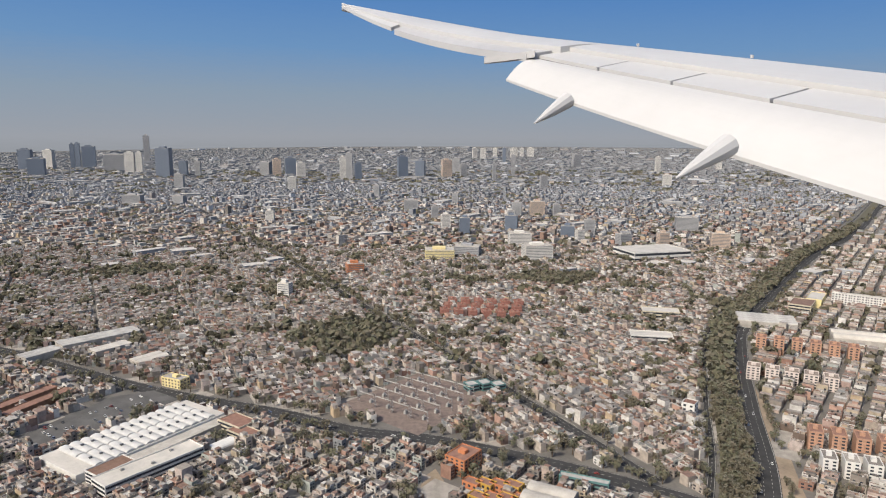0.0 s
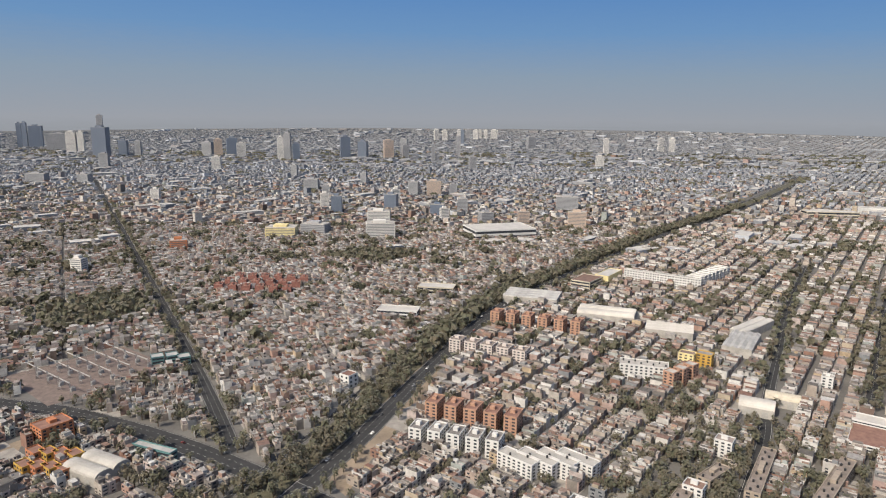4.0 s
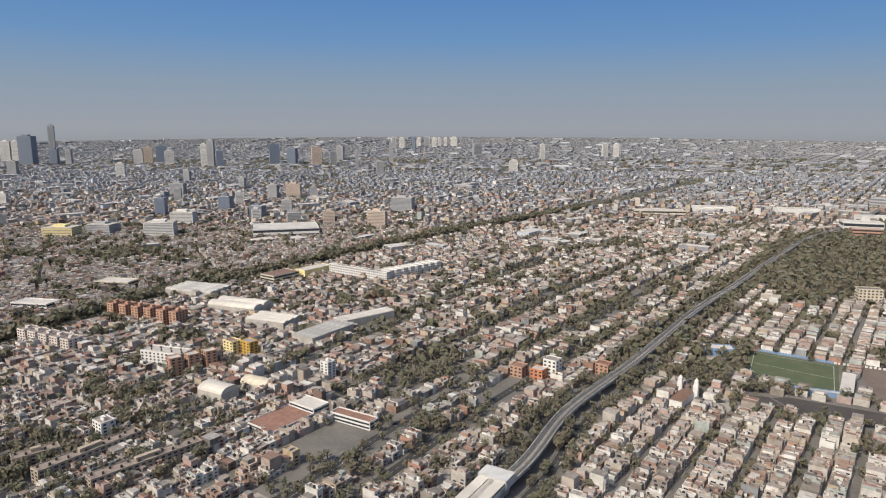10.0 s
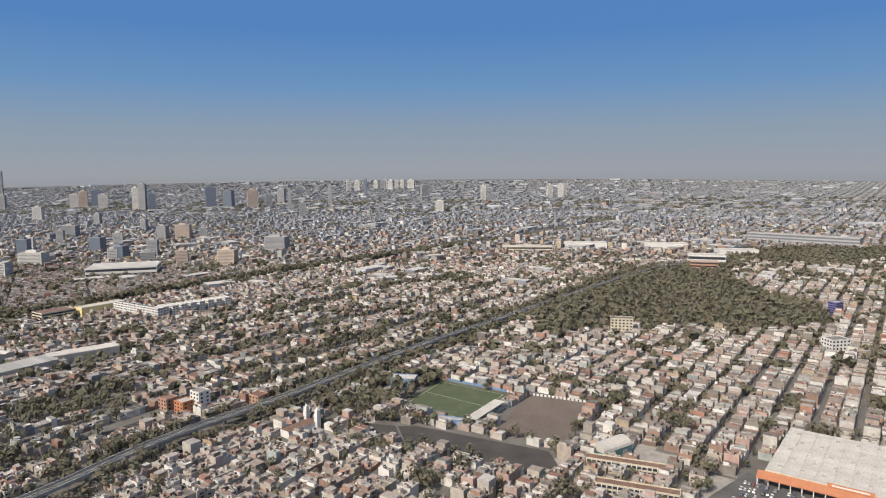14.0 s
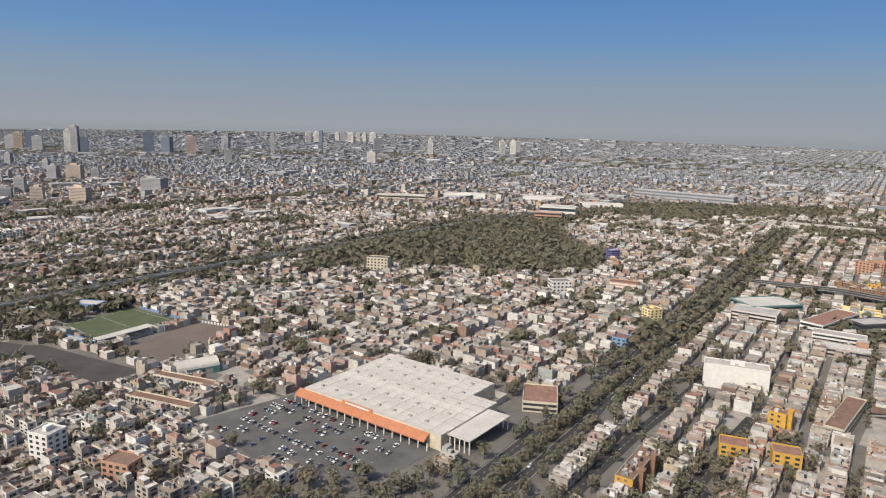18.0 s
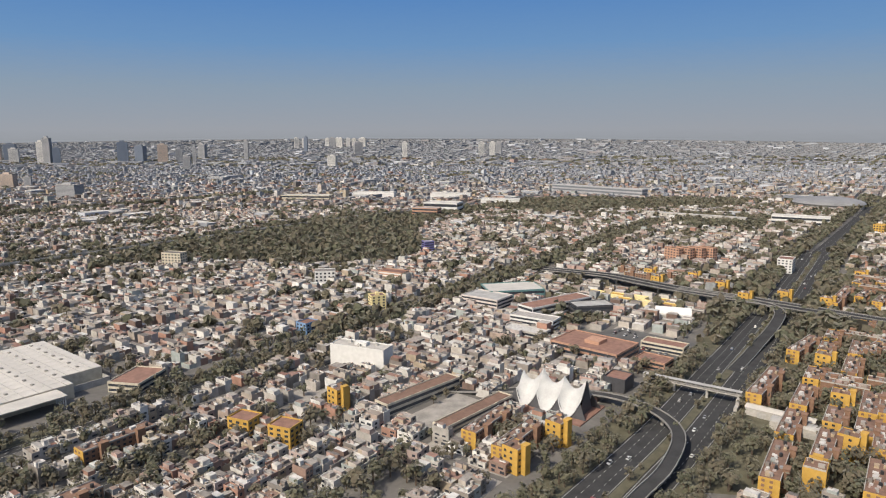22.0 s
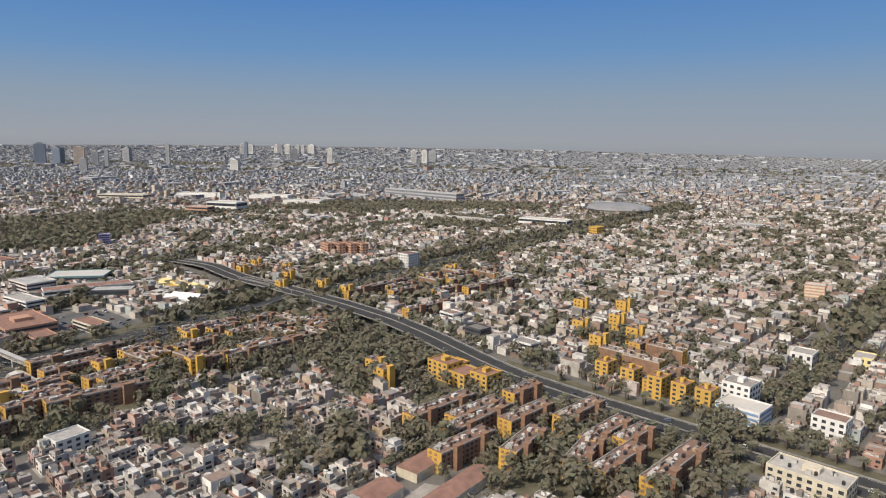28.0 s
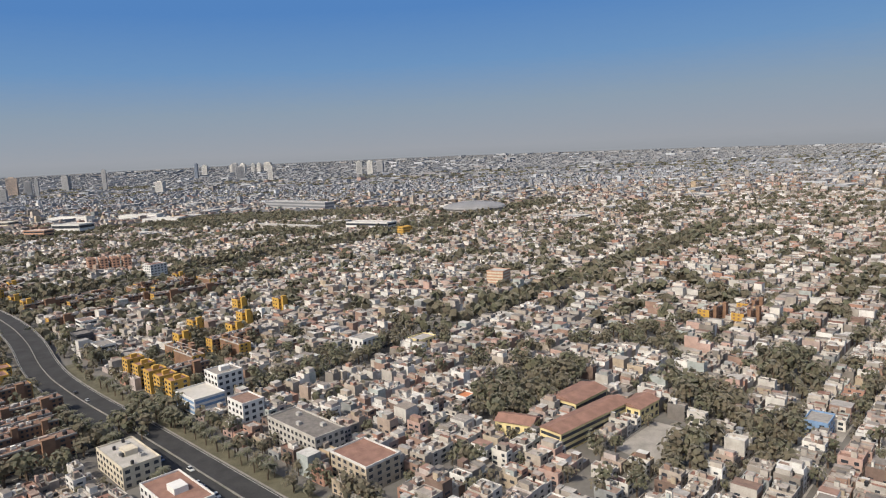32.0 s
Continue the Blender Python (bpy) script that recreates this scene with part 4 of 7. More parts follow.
def church():
    ob = thing("church", at_deg(461.6, 240.6, 50), "white twin-towered church with a rust-brown nave roof", "church")
    put("nave", Shape().box(-4, 9, -2.4, 2.4, 0, 2.8).mesh("nave", M_WHITE), ob)
    put("roof", Shape().gable(-4, 9, -2.6, 2.6, 2.8, .9).mesh("roof", M_BROWNROOF), ob)
    tower = Shape().box(-.9, .9, -.9, .9, 0, 6).box(-.7, .7, -.7, .7, 6, 7.6).drum(0, 0, 7.6, 8.8, .7, n=8, r1=.05).mesh("tower", M_WHITE)
    for k in (-3.1, 3.1):
        put("tower", tower, ob, pose(9.2, k, 0), "white bell tower with a small spire")
    KEEP.append(quad_at(461.6, 240.6, 24, 10, 50))
    TREES_OFF.append(quad_at(461.6, 240.6, 22, 8, 50))


church()


def arcaded_school():
    for k, (x, y, w) in enumerate(((574, 187, 25), (576, 204.5, 26))):
        ob = building("school", "two-storey school wing with white framed bays and a red-brown roof", "school", x, y, w, 4.0, 3.0, -24, M_CREAM, M_BROWNROOF, 2, None, "school wings")
        fin = Shape().box(-.12, .12, -.35, .05, 0, 3.0).mesh("white_pillar", M_WHITE)
        for j in range(int(w / 1.6)):
            put("white_pillar", fin, ob, pose(-w / 2 + .8 + j * 1.6, -2.05, 0))
        for st in range(2):
            put("glazing_strip", Shape().box(-w / 2 + .3, w / 2 - .3, -2.06, -1.96, st * 1.5 + .5, st * 1.5 + 1.3).mesh("glazing_strip", M_GLASS), ob)
    shed(575, 218, 14, 7, 2.6, 33, "school sports roof, a white vault with green ends", M_METALROOF, M_TEAL, bays=1, rise=2.4)


arcaded_school()
flat_area("school_yard", [(583, 211), (587, 222), (596, 215), (592, 203)], .05, M_PAVE, "pale concrete school yard", "yard")
building("apartment_building", "white six-storey apartment building above low houses", "building", 557.5, 154, 6.4, 6, 8.6, -22, M_WHITE, M_OROOF, 6, "single", extras=("hut",))
building("house", "orange brick three-storey house", "house", 579, 147, 8, 6, 4.4, -20, M_BRICK, M_OROOF, 3, "rows")
building("school", "low school with a terracotta roof by the avenue", "school", 692, 192, 11, 15, 3.2, -12, M_CREAM, M_TERRA, 2, "bands")
for x, y in ((737, 154), (749, 149)):
    building("apartment_block", "ochre yellow apartment block of four storeys", "apartments", x, y, 7, 6, 5.4, -24, M_YELLOW, M_TERRA, 4, "rows", "yellow blocks")


# ---- the big store and its car park ----
def store():
    ob = thing("superstore", at_deg(650.6, 192.6, -39.0), "large white-roofed home-improvement store with an orange front", "store")
    # local x runs along the orange front, y away from it; an open yard is cut out of one back corner
    w, d, h = 54.0, 42.0, 4.4
    put("wall", Shape().prism([(-w / 2, -d / 2), (w / 2, -d / 2), (w / 2, 8), (18, 8), (18, d / 2), (-w / 2, d / 2)], 0, h).mesh("wall", M_CREAM), ob)
    n = 12
    strip_me = Shape().box(-w / n / 2 + .06, w / n / 2 - .06, -d / 2, d / 2, 0, .22).mesh("roof_strip", M_METALROOF)
    short_me = Shape().box(-w / n / 2 + .06, w / n / 2 - .06, -d / 2, 8, 0, .22).mesh("roof_strip", M_METALROOF)
    for k in range(n):
        put("roof_strip", short_me if k > n - 3 else strip_me, ob, pose(-w / 2 + (k + .5) * w / n, 0, h + .01))
    for k in range(10):
        y = -d / 2 + 3 + k * 4.0
        rib = Shape().box(-w / 2, w / 2 if y < 8 else 18, -.05, .05, .22, .34).mesh("roof_ridge", M_GREYROOF)
        put("roof_ridge", rib, ob, pose(0, y, h))
    light = Shape().box(-.55, .55, -.45, .45, 0, .4).box(-.45, .45, -.35, .35, .4, .46).mesh("skylight", M_CONC)
    for i in range(8):
        for j in range(5):
            x, y = -w / 2 + 3.5 + i * 6.0 + (j % 2) * 2.2, -d / 2 + 4.5 + j * 8.0
            if x < 16 or y < 6:
                put("skylight", light, ob, pose(x, y, h + .22))
    # sloping orange canopy along the front on white posts
    can = Shape().add([(-w / 2 - 2, -d / 2 - 2.4, 2.5), (w / 2 - 4, -d / 2 - 2.4, 2.5), (w / 2 - 4, -d / 2 - .02, 4.1), (-w / 2 - 2, -d / 2 - .02, 4.1),
                       (-w / 2 - 2, -d / 2 - 2.4, 2.2), (w / 2 - 4, -d / 2 - 2.4, 2.2), (w / 2 - 4, -d / 2 - .02, 3.8), (-w / 2 - 2, -d / 2 - .02, 3.8)],
                      [(0, 1, 2, 3), (4, 7, 6, 5), (0, 4, 5, 1), (1, 5, 6, 2), (3, 2, 6, 7), (0, 3, 7, 4)])
    put("canopy", can.mesh("canopy", plain("faded_orange_sheet", (.33, .135, .07), .7, amount=.2)), ob, label="sloping faded orange canopy")
    put("shop_front", Shape().box(-w / 2 + 1, w / 2 - 5, -d / 2 - .08, -d / 2 - .02, 0, 2.2).mesh("shop_front", M_GLASS), ob)
    post = Shape().box(-.14, .14, -.14, .14, 0, 2.25).mesh("post", M_WHITE)
    for k in range(18):
        put("post", post, ob, pose(-w / 2 - 1.6 + k * 3.1, -d / 2 - 2.4, 0))
    sign = put("sign_board", Shape().box(-6, 6, -.15, .15, 0, 1.1).mesh("sign_board", M_ORANGE), ob, pose(-4, -d / 2 - .2, 4.05))
    put("sign_bar", Shape().box(-4.8, 4.8, -.2, -.15, .3, .8).mesh("sign_bar", M_WHITE), sign, label="white lettering bar")
    # open garden yard at the end, roofed in white on posts
    put("yard_roof", Shape().box(w / 2 + .1, w / 2 + 7.6, -d / 2 + 2.6, 3, 3.9, 4.2).mesh("yard_roof", M_METALROOF), ob, label="flat pale roof on posts")
    for k in range(5):
        for j in (0, 1):
            put("post", post, ob, pose(w / 2 + .8 + k * 1.6, -d / 2 + 3.2 + j * 20.2, 0) @ Matrix.Diagonal((1, 1, 1.73, 1)))
    put("yard_fence", Shape().box(18.2, 23.0, d / 2 - .2, d / 2, 0, 2.2).box(22.8, 23.0, 8.2, d / 2 - .2, 0, 2.2).mesh("yard_fence", M_GREYROOF), ob)
    KEEP.append(quad_at(653, 190, w + 14, d + 7, -39))
    TREES_OFF.append(quad_at(653, 190, w + 16, d + 6, -39))


store()
CARPARK = [(586, 178), (615, 201), (659, 162), (642, 143), (612, 153)]
flat_area("car_park", CARPARK, .05, M_LOT, "asphalt car park in front of the store", "car park")

# ---- cars ----


def car_mesh(length, wide, high):
    body, cabin = Shape(), Shape()
    l, w = length / 2, wide / 2
    prof = [(-l, .16), (-l, .40), (-l * .55, .44), (l * .45, .44), (l * .96, .36), (l, .16)]
    n = len(prof)
    v = [(x, -w, z) for x, z in prof] + [(x, w, z) for x, z in prof]
    body.add(v, [tuple(range(n)), tuple(range(2 * n - 1, n - 1, -1))] + [(a, n + a, n + (a + 1) % n, (a + 1) % n) for a in range(n)])
    cabin.add([(-l * .8, -w * .92, .44), (l * .4, -w * .92, .44), (l * .4, w * .92, .44), (-l * .8, w * .92, .44),
               (-l * .6, -w * .75, high), (l * .12, -w * .75, high), (l * .12, w * .75, high), (-l * .6, w * .75, high)], BOX_Q[:4])
    body.box(-l * .6, l * .12, -w * .75, w * .75, high - .01, high + .03)
    wheel = Shape()
    for x in (-l * .62, l * .62):
        for y in (-w, w):
            k = 8
            vv = [(x + .16 * math.cos(2 * math.pi * a / k), y + s * .06, .16 + .16 * math.sin(2 * math.pi * a / k)) for s in (-1, 1) for a in range(k)]
            wheel.add(vv, [tuple(range(k)), tuple(range(2 * k - 1, k - 1, -1))] + [(a, k + a, k + (a + 1) % k, (a + 1) % k) for a in range(k)])
    return body.mesh("car_body", M_CAR), cabin.mesh("cabin", M_CARGLASS), wheel.mesh("running_gear", M_TANK)


CAR_MESH = [car_mesh(1.95, .8, .68), car_mesh(2.15, .86, .84), car_mesh(1.75, .76, .70)]
CAR_RNG = random.Random(5)


def car(x, y, deg, z=.06, group="parked cars", where="parked on asphalt"):
    k = CAR_RNG.randrange(3)
    body, cabin, wheel = CAR_MESH[k]
    ob = put("car", body, None, at_deg(x, y, deg, z))
    tagged(ob, ("small hatchback car ", "tall family car ", "compact saloon car ")[k] + where, "car", group)
    put("cabin", cabin, ob)
    put("running_gear", wheel, ob)["kind"] = "stuff"
    return ob


def carpark_cars():
    a = radians(-41)
    ux, uy = math.cos(a), math.sin(a)
    for row in range(9):
        for k in range(40):
            if CAR_RNG.random() < .58:
                continue
            s, t = -27 + k * 1.25, -27 - row * 4.2 - (row % 2) * .4
            x, y = 648.5 + s * ux - t * uy * 1.0, 196 + s * uy + t * ux
            if inside(np.array([x]), np.array([y]), CARPARK)[0]:
                car(x, y, 49 + CAR_RNG.choice((0, 180)) + CAR_RNG.uniform(-4, 4))


carpark_cars()
for k in range(34):
    u, v = CAR_RNG.randrange(20) * 2.3 - 22, CAR_RNG.choice((-6.5, -2.5, 1.5, 5.5))
    a = radians(54)
    car(-135 + u * math.cos(a) - v * math.sin(a), 275 + u * math.sin(a) + v * math.cos(a), 144 + CAR_RNG.choice((0, 180)))


for k in range(30):
    u, v = CAR_RNG.randrange(14) * 2.2 - 15, CAR_RNG.choice((-8, -4, 4, 8, 12))
    a = radians(-42)
    car(870 + u * math.cos(a) - v * math.sin(a), 232 + u * math.sin(a) + v * math.cos(a), 48 + CAR_RNG.choice((0, 180)))


def traffic(line, half, n, seed, lo, hi, z=.06):
    rng = random.Random(seed)
    pts = [p for p in resample(smooth_line(line), 2.6) if lo <= p[1] <= hi]
    for x, y, d in rng.sample(pts, min(n, len(pts))):
        a = radians(d)
        off = rng.choice((-.6, -.2, .2, .6)) * half
        car(x + off * math.sin(a), y - off * math.cos(a), d + (180 if off < 0 else 0), z, "cars on the road", "on the asphalt road")


traffic(offset_line(HIGHWAY, 5.4), 3.4, 16, 1, 90, 420)
traffic(offset_line(HIGHWAY, -5.4), 3.4, 16, 2, 90, 420)
traffic(VIADUCT, 5, 10, 3, 60, 160, .14)
traffic(DIAG, 4, 10, 4, 190, 320)
traffic(offset_line(CANAL, 10), 4, 22, 6, 150, 420)
traffic(offset_line(AVENUE, 4.6), 1.8, 8, 7, 110, 300)
traffic(offset_line(METRO, 6.6), 2.2, 8, 8, 150, 420)
traffic(LANES[-1], 1.6, 22, 9, 110, 260)

# ---- third quarter: white hoarding block, schools, tent church, works ----
building("office_building", "large blank white building above the houses", "building", 763.5, 206.5, 21, 7, 8.2, -24, M_WHITE, M_CONC, 4, None, extras=("hut", "machines"))
building("house", "bright blue three-storey house on a corner", "house", 737, 250, 7, 6, 4.4, 53, M_BLUE, M_OROOF, 3, "single")
building("apartment_building", "cream and orange five-storey apartment building", "building", 763, 287, 7, 6, 6.5, 20, M_PALEYEL, M_OROOF, 5, "single", extras=("hut",))
building("office_building", "white four-storey corner building", "building", 731, 339, 11, 8, 7.6, 8, M_WHITE, M_OROOF, 4, "rows")
building("office_building", "brick office block with white window bands", "building", 768, 344, 15, 8, 6.0, -30, M_BRICK, M_OROOF, 4, "bands", glass=M_WHITE)
building("office_building", "violet glass tower block above the trees", "building", 787, 428, 7, 6, 9.0, 20, M_PURPLE, M_OROOF, 6, "bands")
building("apartment_building", "pale brick apartment building at the edge of the wood", "building", 631, 390, 13, 7, 9.0, -14, M_CREAM, M_OROOF, 5, "rows")
building("school", "long school wing with a rust-brown roof", "school", 784, 177, 31, 5.5, 3.6, 45, M_CREAM, M_BROWNROOF, 2, "bands")
building("school", "long school wing with a rust-brown roof", "school", 800, 163, 30, 5, 2.8, 47, M_CREAM, M_BROWNROOF, 2, "bands")
flat_area("school_yard", [(779, 163), (796, 182), (805, 174), (790, 155)], .05, M_PAVE, "pale concrete school yard", "yard")
shed(807, 158, 9, 6, 1.6, 47, "low brown vaulted school roof", M_CONC, bays=1, rise=1.2)


def tent_church():
    """A church under white tent-like shells hung between tall peaks, with feet on the ground and glass between them."""
    ob = thing("tent_church", at_deg(824.5, 171.5, -38), "white tent-shaped church roof with four pointed peaks", "church")
    bays, n, m, length = 3, 10, 6, 21.0
    peak = (9.0, 11.2, 10.2, 10.6)
    for side in (-1, 1):
        for b in range(bays):
            v, f = [], []
            for i in range(n + 1):
                u = i / n
                top = peak[b] * (1 - u) + peak[b + 1] * u - 3.4 * math.sin(math.pi * u)
                foot = 4.4 * (abs(2 * u - 1) ** 2.1) + .2
                lean = 6.6 - 2.2 * abs(2 * u - 1)
                for j in range(m + 1):
                    w = j / m
                    z = top + (foot - top) * w - 1.3 * math.sin(math.pi * w)
                    v.append(((b + u) * length / bays - length / 2, side * (.15 + lean * w ** .85), z))
            k = len(v)
            v += [(p[0], p[1] - side * .18, p[2] - .12) for p in v]
            for i in range(n):
                for j in range(m):
                    a = i * (m + 1) + j
                    f += [(a, a + 1, a + m + 2, a + m + 1), (k + a, k + a + m + 1, k + a + m + 2, k + a + 1)]
                a, c = i * (m + 1), (i + 1) * (m + 1)
                f += [(a, c, k + c, k + a), (a + m, k + a + m, k + c + m, c + m)]
            put("roof_shell", Shape().add(v, f).mesh("roof_shell", M_SHELL, smooth=True), ob, label="white concrete shell hung between two peaks")
    glass = Shape().add([(-2.6, 0, 0), (2.6, 0, 0), (0, 1.3, 4.6), (-2.6, .12, 0), (2.6, .12, 0), (0, 1.42, 4.6)], [(0, 1, 2), (5, 4, 3), (0, 2, 5, 3), (1, 4, 5, 2), (0, 3, 4, 1)]).mesh("window_wall", M_DARK)
    for side in (-1, 1):
        for b in range(bays + 1):
            put("window_wall", glass, ob, pose(b * length / bays - length / 2, side * 5.5, 0, 0, 0, 0 if side < 0 else 180), "dark glazed triangle between the shell feet")
    for sx, pk in ((-1, peak[0]), (1, peak[-1])):
        s = Shape().add([(sx * length / 2, -4.3, 0), (sx * length / 2, 4.3, 0), (sx * length / 2, .1, pk - .2), (sx * length / 2, -.1, pk - .2)], [(0, 1, 2, 3)])
        put("end_wall", s.mesh("end_wall", M_DARK), ob, label="dark glazed end wall")
    put("base", Shape().box(-13, 13, -9, 8, 0, .35).box(-13, -4, -11, -8, 0, 1.8).mesh("base", M_TERRA), ob, label="red-brown brick base")
    KEEP.append(quad_at(824.5, 171.5, 28, 22, -38))
    TREES_OFF.append(quad_at(824.5, 171.5, 28, 20, -38))


tent_church()
building("office_building", "black box-shaped building beside the white church", "building", 848, 185, 8, 7, 4.2, 53, M_DARK, M_TERRA, 3, None)


def footbridge():
    ob = thing("footbridge", at_deg(869, 179, -36.5), "grey covered footbridge over the highway", "footbridge")
    put("deck", Shape().box(-15, 15, -.8, .8, 2.7, 2.95).mesh("deck", M_CONC), ob)
    put("roof", Shape().box(-15, 15, -.9, .9, 4.1, 4.2).mesh("roof", M_GREYROOF), ob)
    rail = Shape()
    for k in range(40):
        rail.box(-15 + k * .77, -14.93 + k * .77, -.04, .04, 2.95, 4.1)
    rail.box(-15, 15, -.05, .05, 3.5, 3.58)
    me = rail.mesh("side_rail", M_CONC)
    for y in (-.78, .78):
        put("side_rail", me, ob, pose(0, y, 0))
    post = Shape().box(-.35, .35, -.5, .5, 0, 2.7).mesh("pier", M_CONC)
    for x in (-14, -5, 5, 14):
        put("pier", post, ob, pose(x, 0, 0))
    put("stair", Shape().box(14, 15, -6, -.8, 0, 1.2).box(14, 15, -3.4, -.8, 1.2, 2.7).mesh("stair", M_CONC), ob)


footbridge()
shed(887, 159, 18, 4, 2.4, -41, "white-roofed shed beside the highway", M_METALROOF, bays=1, rise=.5, kind="gable")
shed(888, 151, 14, 4.5, 2.4, -41, "grey-roofed shed beside the highway", M_GREYROOF, bays=1, rise=.6)
building("works_building", "low brick complex with a rust-red flat roof", "building", 849, 221, 27, 18, 3.8, -42, M_BRICK, M_TERRA, 2, "bands", extras=("hut",))
building("works_building", "low brick complex with a rust-red flat roof", "building", 866, 204.5, 11, 8, 3.0, -42, M_BRICK, M_TERRA, 2, "bands")
building("works_building", "low hall with a rust-red roof", "building", 876, 222, 16, 7, 3.0, -38, M_CREAM, M_TERRA, 2, "bands")
flat_area("car_park", [(846, 240), (868, 252), (896, 226), (884, 214), (866, 206)], .05, M_LOT, "asphalt car park of a works", "car park")
building("works_building", "modern hall with a pale green flat roof", "building", 829, 308, 28, 18, 5, 10, M_TEAL, M_METALROOF, 2, "bands")
building("works_building", "pinkish low building with a grey roof", "building", 815, 291, 20, 14, 5, -38, M_PINK, M_GREYROOF, 3, "bands")
building("works_building", "long hall with a red-brown roof", "building", 846, 282, 38, 10, 4.4, 34, M_WHITE, M_TERRA, 2, "bands")
building("works_building", "dark glazed hall with a stepped grey roof", "building", 861, 275, 18, 10, 4.6, 10, M_DARK, M_GREYROOF, 2, "bands")
building("works_building", "white institute building with window bands", "building", 832, 254, 20, 8, 4.8, -35, M_WHITE, M_OROOF, 3, "bands")
building("works_building", "pale grey institute building", "building", 826, 240, 18, 8, 3.4, -35, M_CONC, M_OROOF, 2, "bands")
shed(896, 268, 15, 10, 2.6, -20, "white pitched tent hall", M_WHITE, M_WHITE, bays=2, rise=1.4, kind="gable")
for k in range(8):
    building("market_stall_hall", "low yellow-roofed market pavilion", "pavilion", 872 + (k % 4) * 9, 300 + (k // 4) * 9 - (k % 4) * 6, 7.5, 5, 2.0, -40, M_PALEYEL, M_YELLOW if k % 2 else M_PALEYEL, 1, None, "yellow pavilions")

# ---- last quarter: avenue corner, office row, school ----
building("shop_building", "white three-storey shop building with blue glass at the corner", "building", 1094, 135, 12, 9, 4.2, -48, M_WHITE, M_METALROOF, 3, "bands", glass=M_BLUE)
building("apartment_building", "plain white stepped house block", "building", 1098, 145, 8, 8, 7.0, -48, M_WHITE, M_OROOF, 4, "rows", extras=("hut",))
building("office_building", "long grey office block with framed window bays", "building", 1128, 103, 20, 8, 6.2, -48, M_CONC, M_OROOF, 4, "single", extras=("machines",), pitch=1.6)
building("office_building", "pale blue-white apartment house with balconies", "building", 1110, 121, 8, 6, 6.5, -48, M_WHITE, M_OROOF, 4, "single")
building("office_building", "grey four-storey block with brown roof", "building", 1143, 86, 12, 9, 5.6, -48, M_OWALL, M_TERRA, 4, "single")
building("office_building", "long cream building with a cluttered pale flat roof", "building", 1090, 96, 16, 8, 4.6, -48, M_CREAM, M_CONC, 3, "single", extras=("hut", "tanks", "machines"))
building("office_building", "long cream building with a rust-red roof and white parapet", "building", 1107, 77, 16, 8, 4.6, -48, M_WHITE, M_TERRA, 3, "single", extras=("hut",))
building("office_building", "red-brown brick block above the houses", "building", 1197, 275, 9, 8, 8.8, -35, M_BRICK, M_OROOF, 6, "bands", glass=M_CREAM)
building("house", "pale yellow flat-roofed house by an avenue", "house", 1157, 178, 8, 6, 4.2, 46, M_PALEYEL, M_OROOF, 2, "single")
building("house", "white house with tall dark windows", "house", 1137, 180, 8, 7, 5, 46, M_WHITE, M_OROOF, 2, "single")
put("pitched_roof", Shape().gable(-26 / 2 - .3, 26 / 2 + .3, -6.0 / 2 - .3, 6.0 / 2 + .3, 4.4 + .45, 1.0).mesh("pitched_roof", M_TERRA), building("school", "school block with a rust-red roof and yellow end wall", "school", 1194, 101, 26, 6.0, 4.4, 38, M_PALEYEL, M_TERRA, 3, "bands"))
put("pitched_roof", Shape().gable(-14 / 2 - .3, 14 / 2 + .3, -8 / 2 - .3, 8 / 2 + .3, 4.0 + .45, 1.0).mesh("pitched_roof", M_TERRA), building("school", "school block with a rust-red roof", "school", 1196, 116, 14, 8, 4.0, 41, M_PALEYEL, M_TERRA, 2, "bands"))
put("pitched_roof", Shape().gable(-9 / 2 - .3, 9 / 2 + .3, -6 / 2 - .3, 6 / 2 + .3, 3.4 + .45, 1.0).mesh("pitched_roof", M_TERRA), building("school", "low yellow school wing with a rust-red roof", "school", 1178, 103, 9, 6, 3.4, -30, M_PALEYEL, M_TERRA, 2, "rows"))
put("pitched_roof", Shape().gable(-9 / 2 - .3, 9 / 2 + .3, -6 / 2 - .3, 6 / 2 + .3, 3.8 + .45, 1.0).mesh("pitched_roof", M_TERRA), building("school", "low school wing with a rust-red roof", "school", 1209, 108, 9, 6, 3.8, 41, M_PALEYEL, M_TERRA, 2, "rows"))
flat_area("school_yard", [(1198, 92), (1212, 105), (1219.5, 97), (1203, 83)], .05, M_PAVE, "pale grey school yard", "yard")
building("house", "house with a bright orange roof", "house", 1167, 122, 4.2, 4.2, 3.4, 46, M_WHITE, M_ORANGE, 2, "single")
building("house", "bright blue flat-roofed house among others", "house", 1245, 92, 7, 5, 4, 46, M_BLUE, M_OROOF, 3, "single")
shed(1009, 90, 32, 5.5, 2.3, 51, "long low school wing with a rust-red pitched roof", M_TERRA, M_CREAM, 1, .8, "gable", "school")
shed(996, 93, 9, 7, 2.3, 51, "square school wing with a rust-red pitched roof", M_TERRA, M_CREAM, 1, .9, "gable", "school")
shed(1005.5, 106, 11, 6, 2.3, 51, "school wing with a rust-red pitched roof", M_TERRA, M_CREAM, 1, .9, "gable", "school")
flat_area("school_yard", [(993, 82), (1006, 100), (1012, 98), (1002, 86), (998, 80)], .05, M_PAVE, "pale concrete school yard", "yard")
building("house", "white house with a curved roof", "house", 921, 116, 8, 6, 4.2, 53, M_WHITE, M_OROOF, 3, "single")
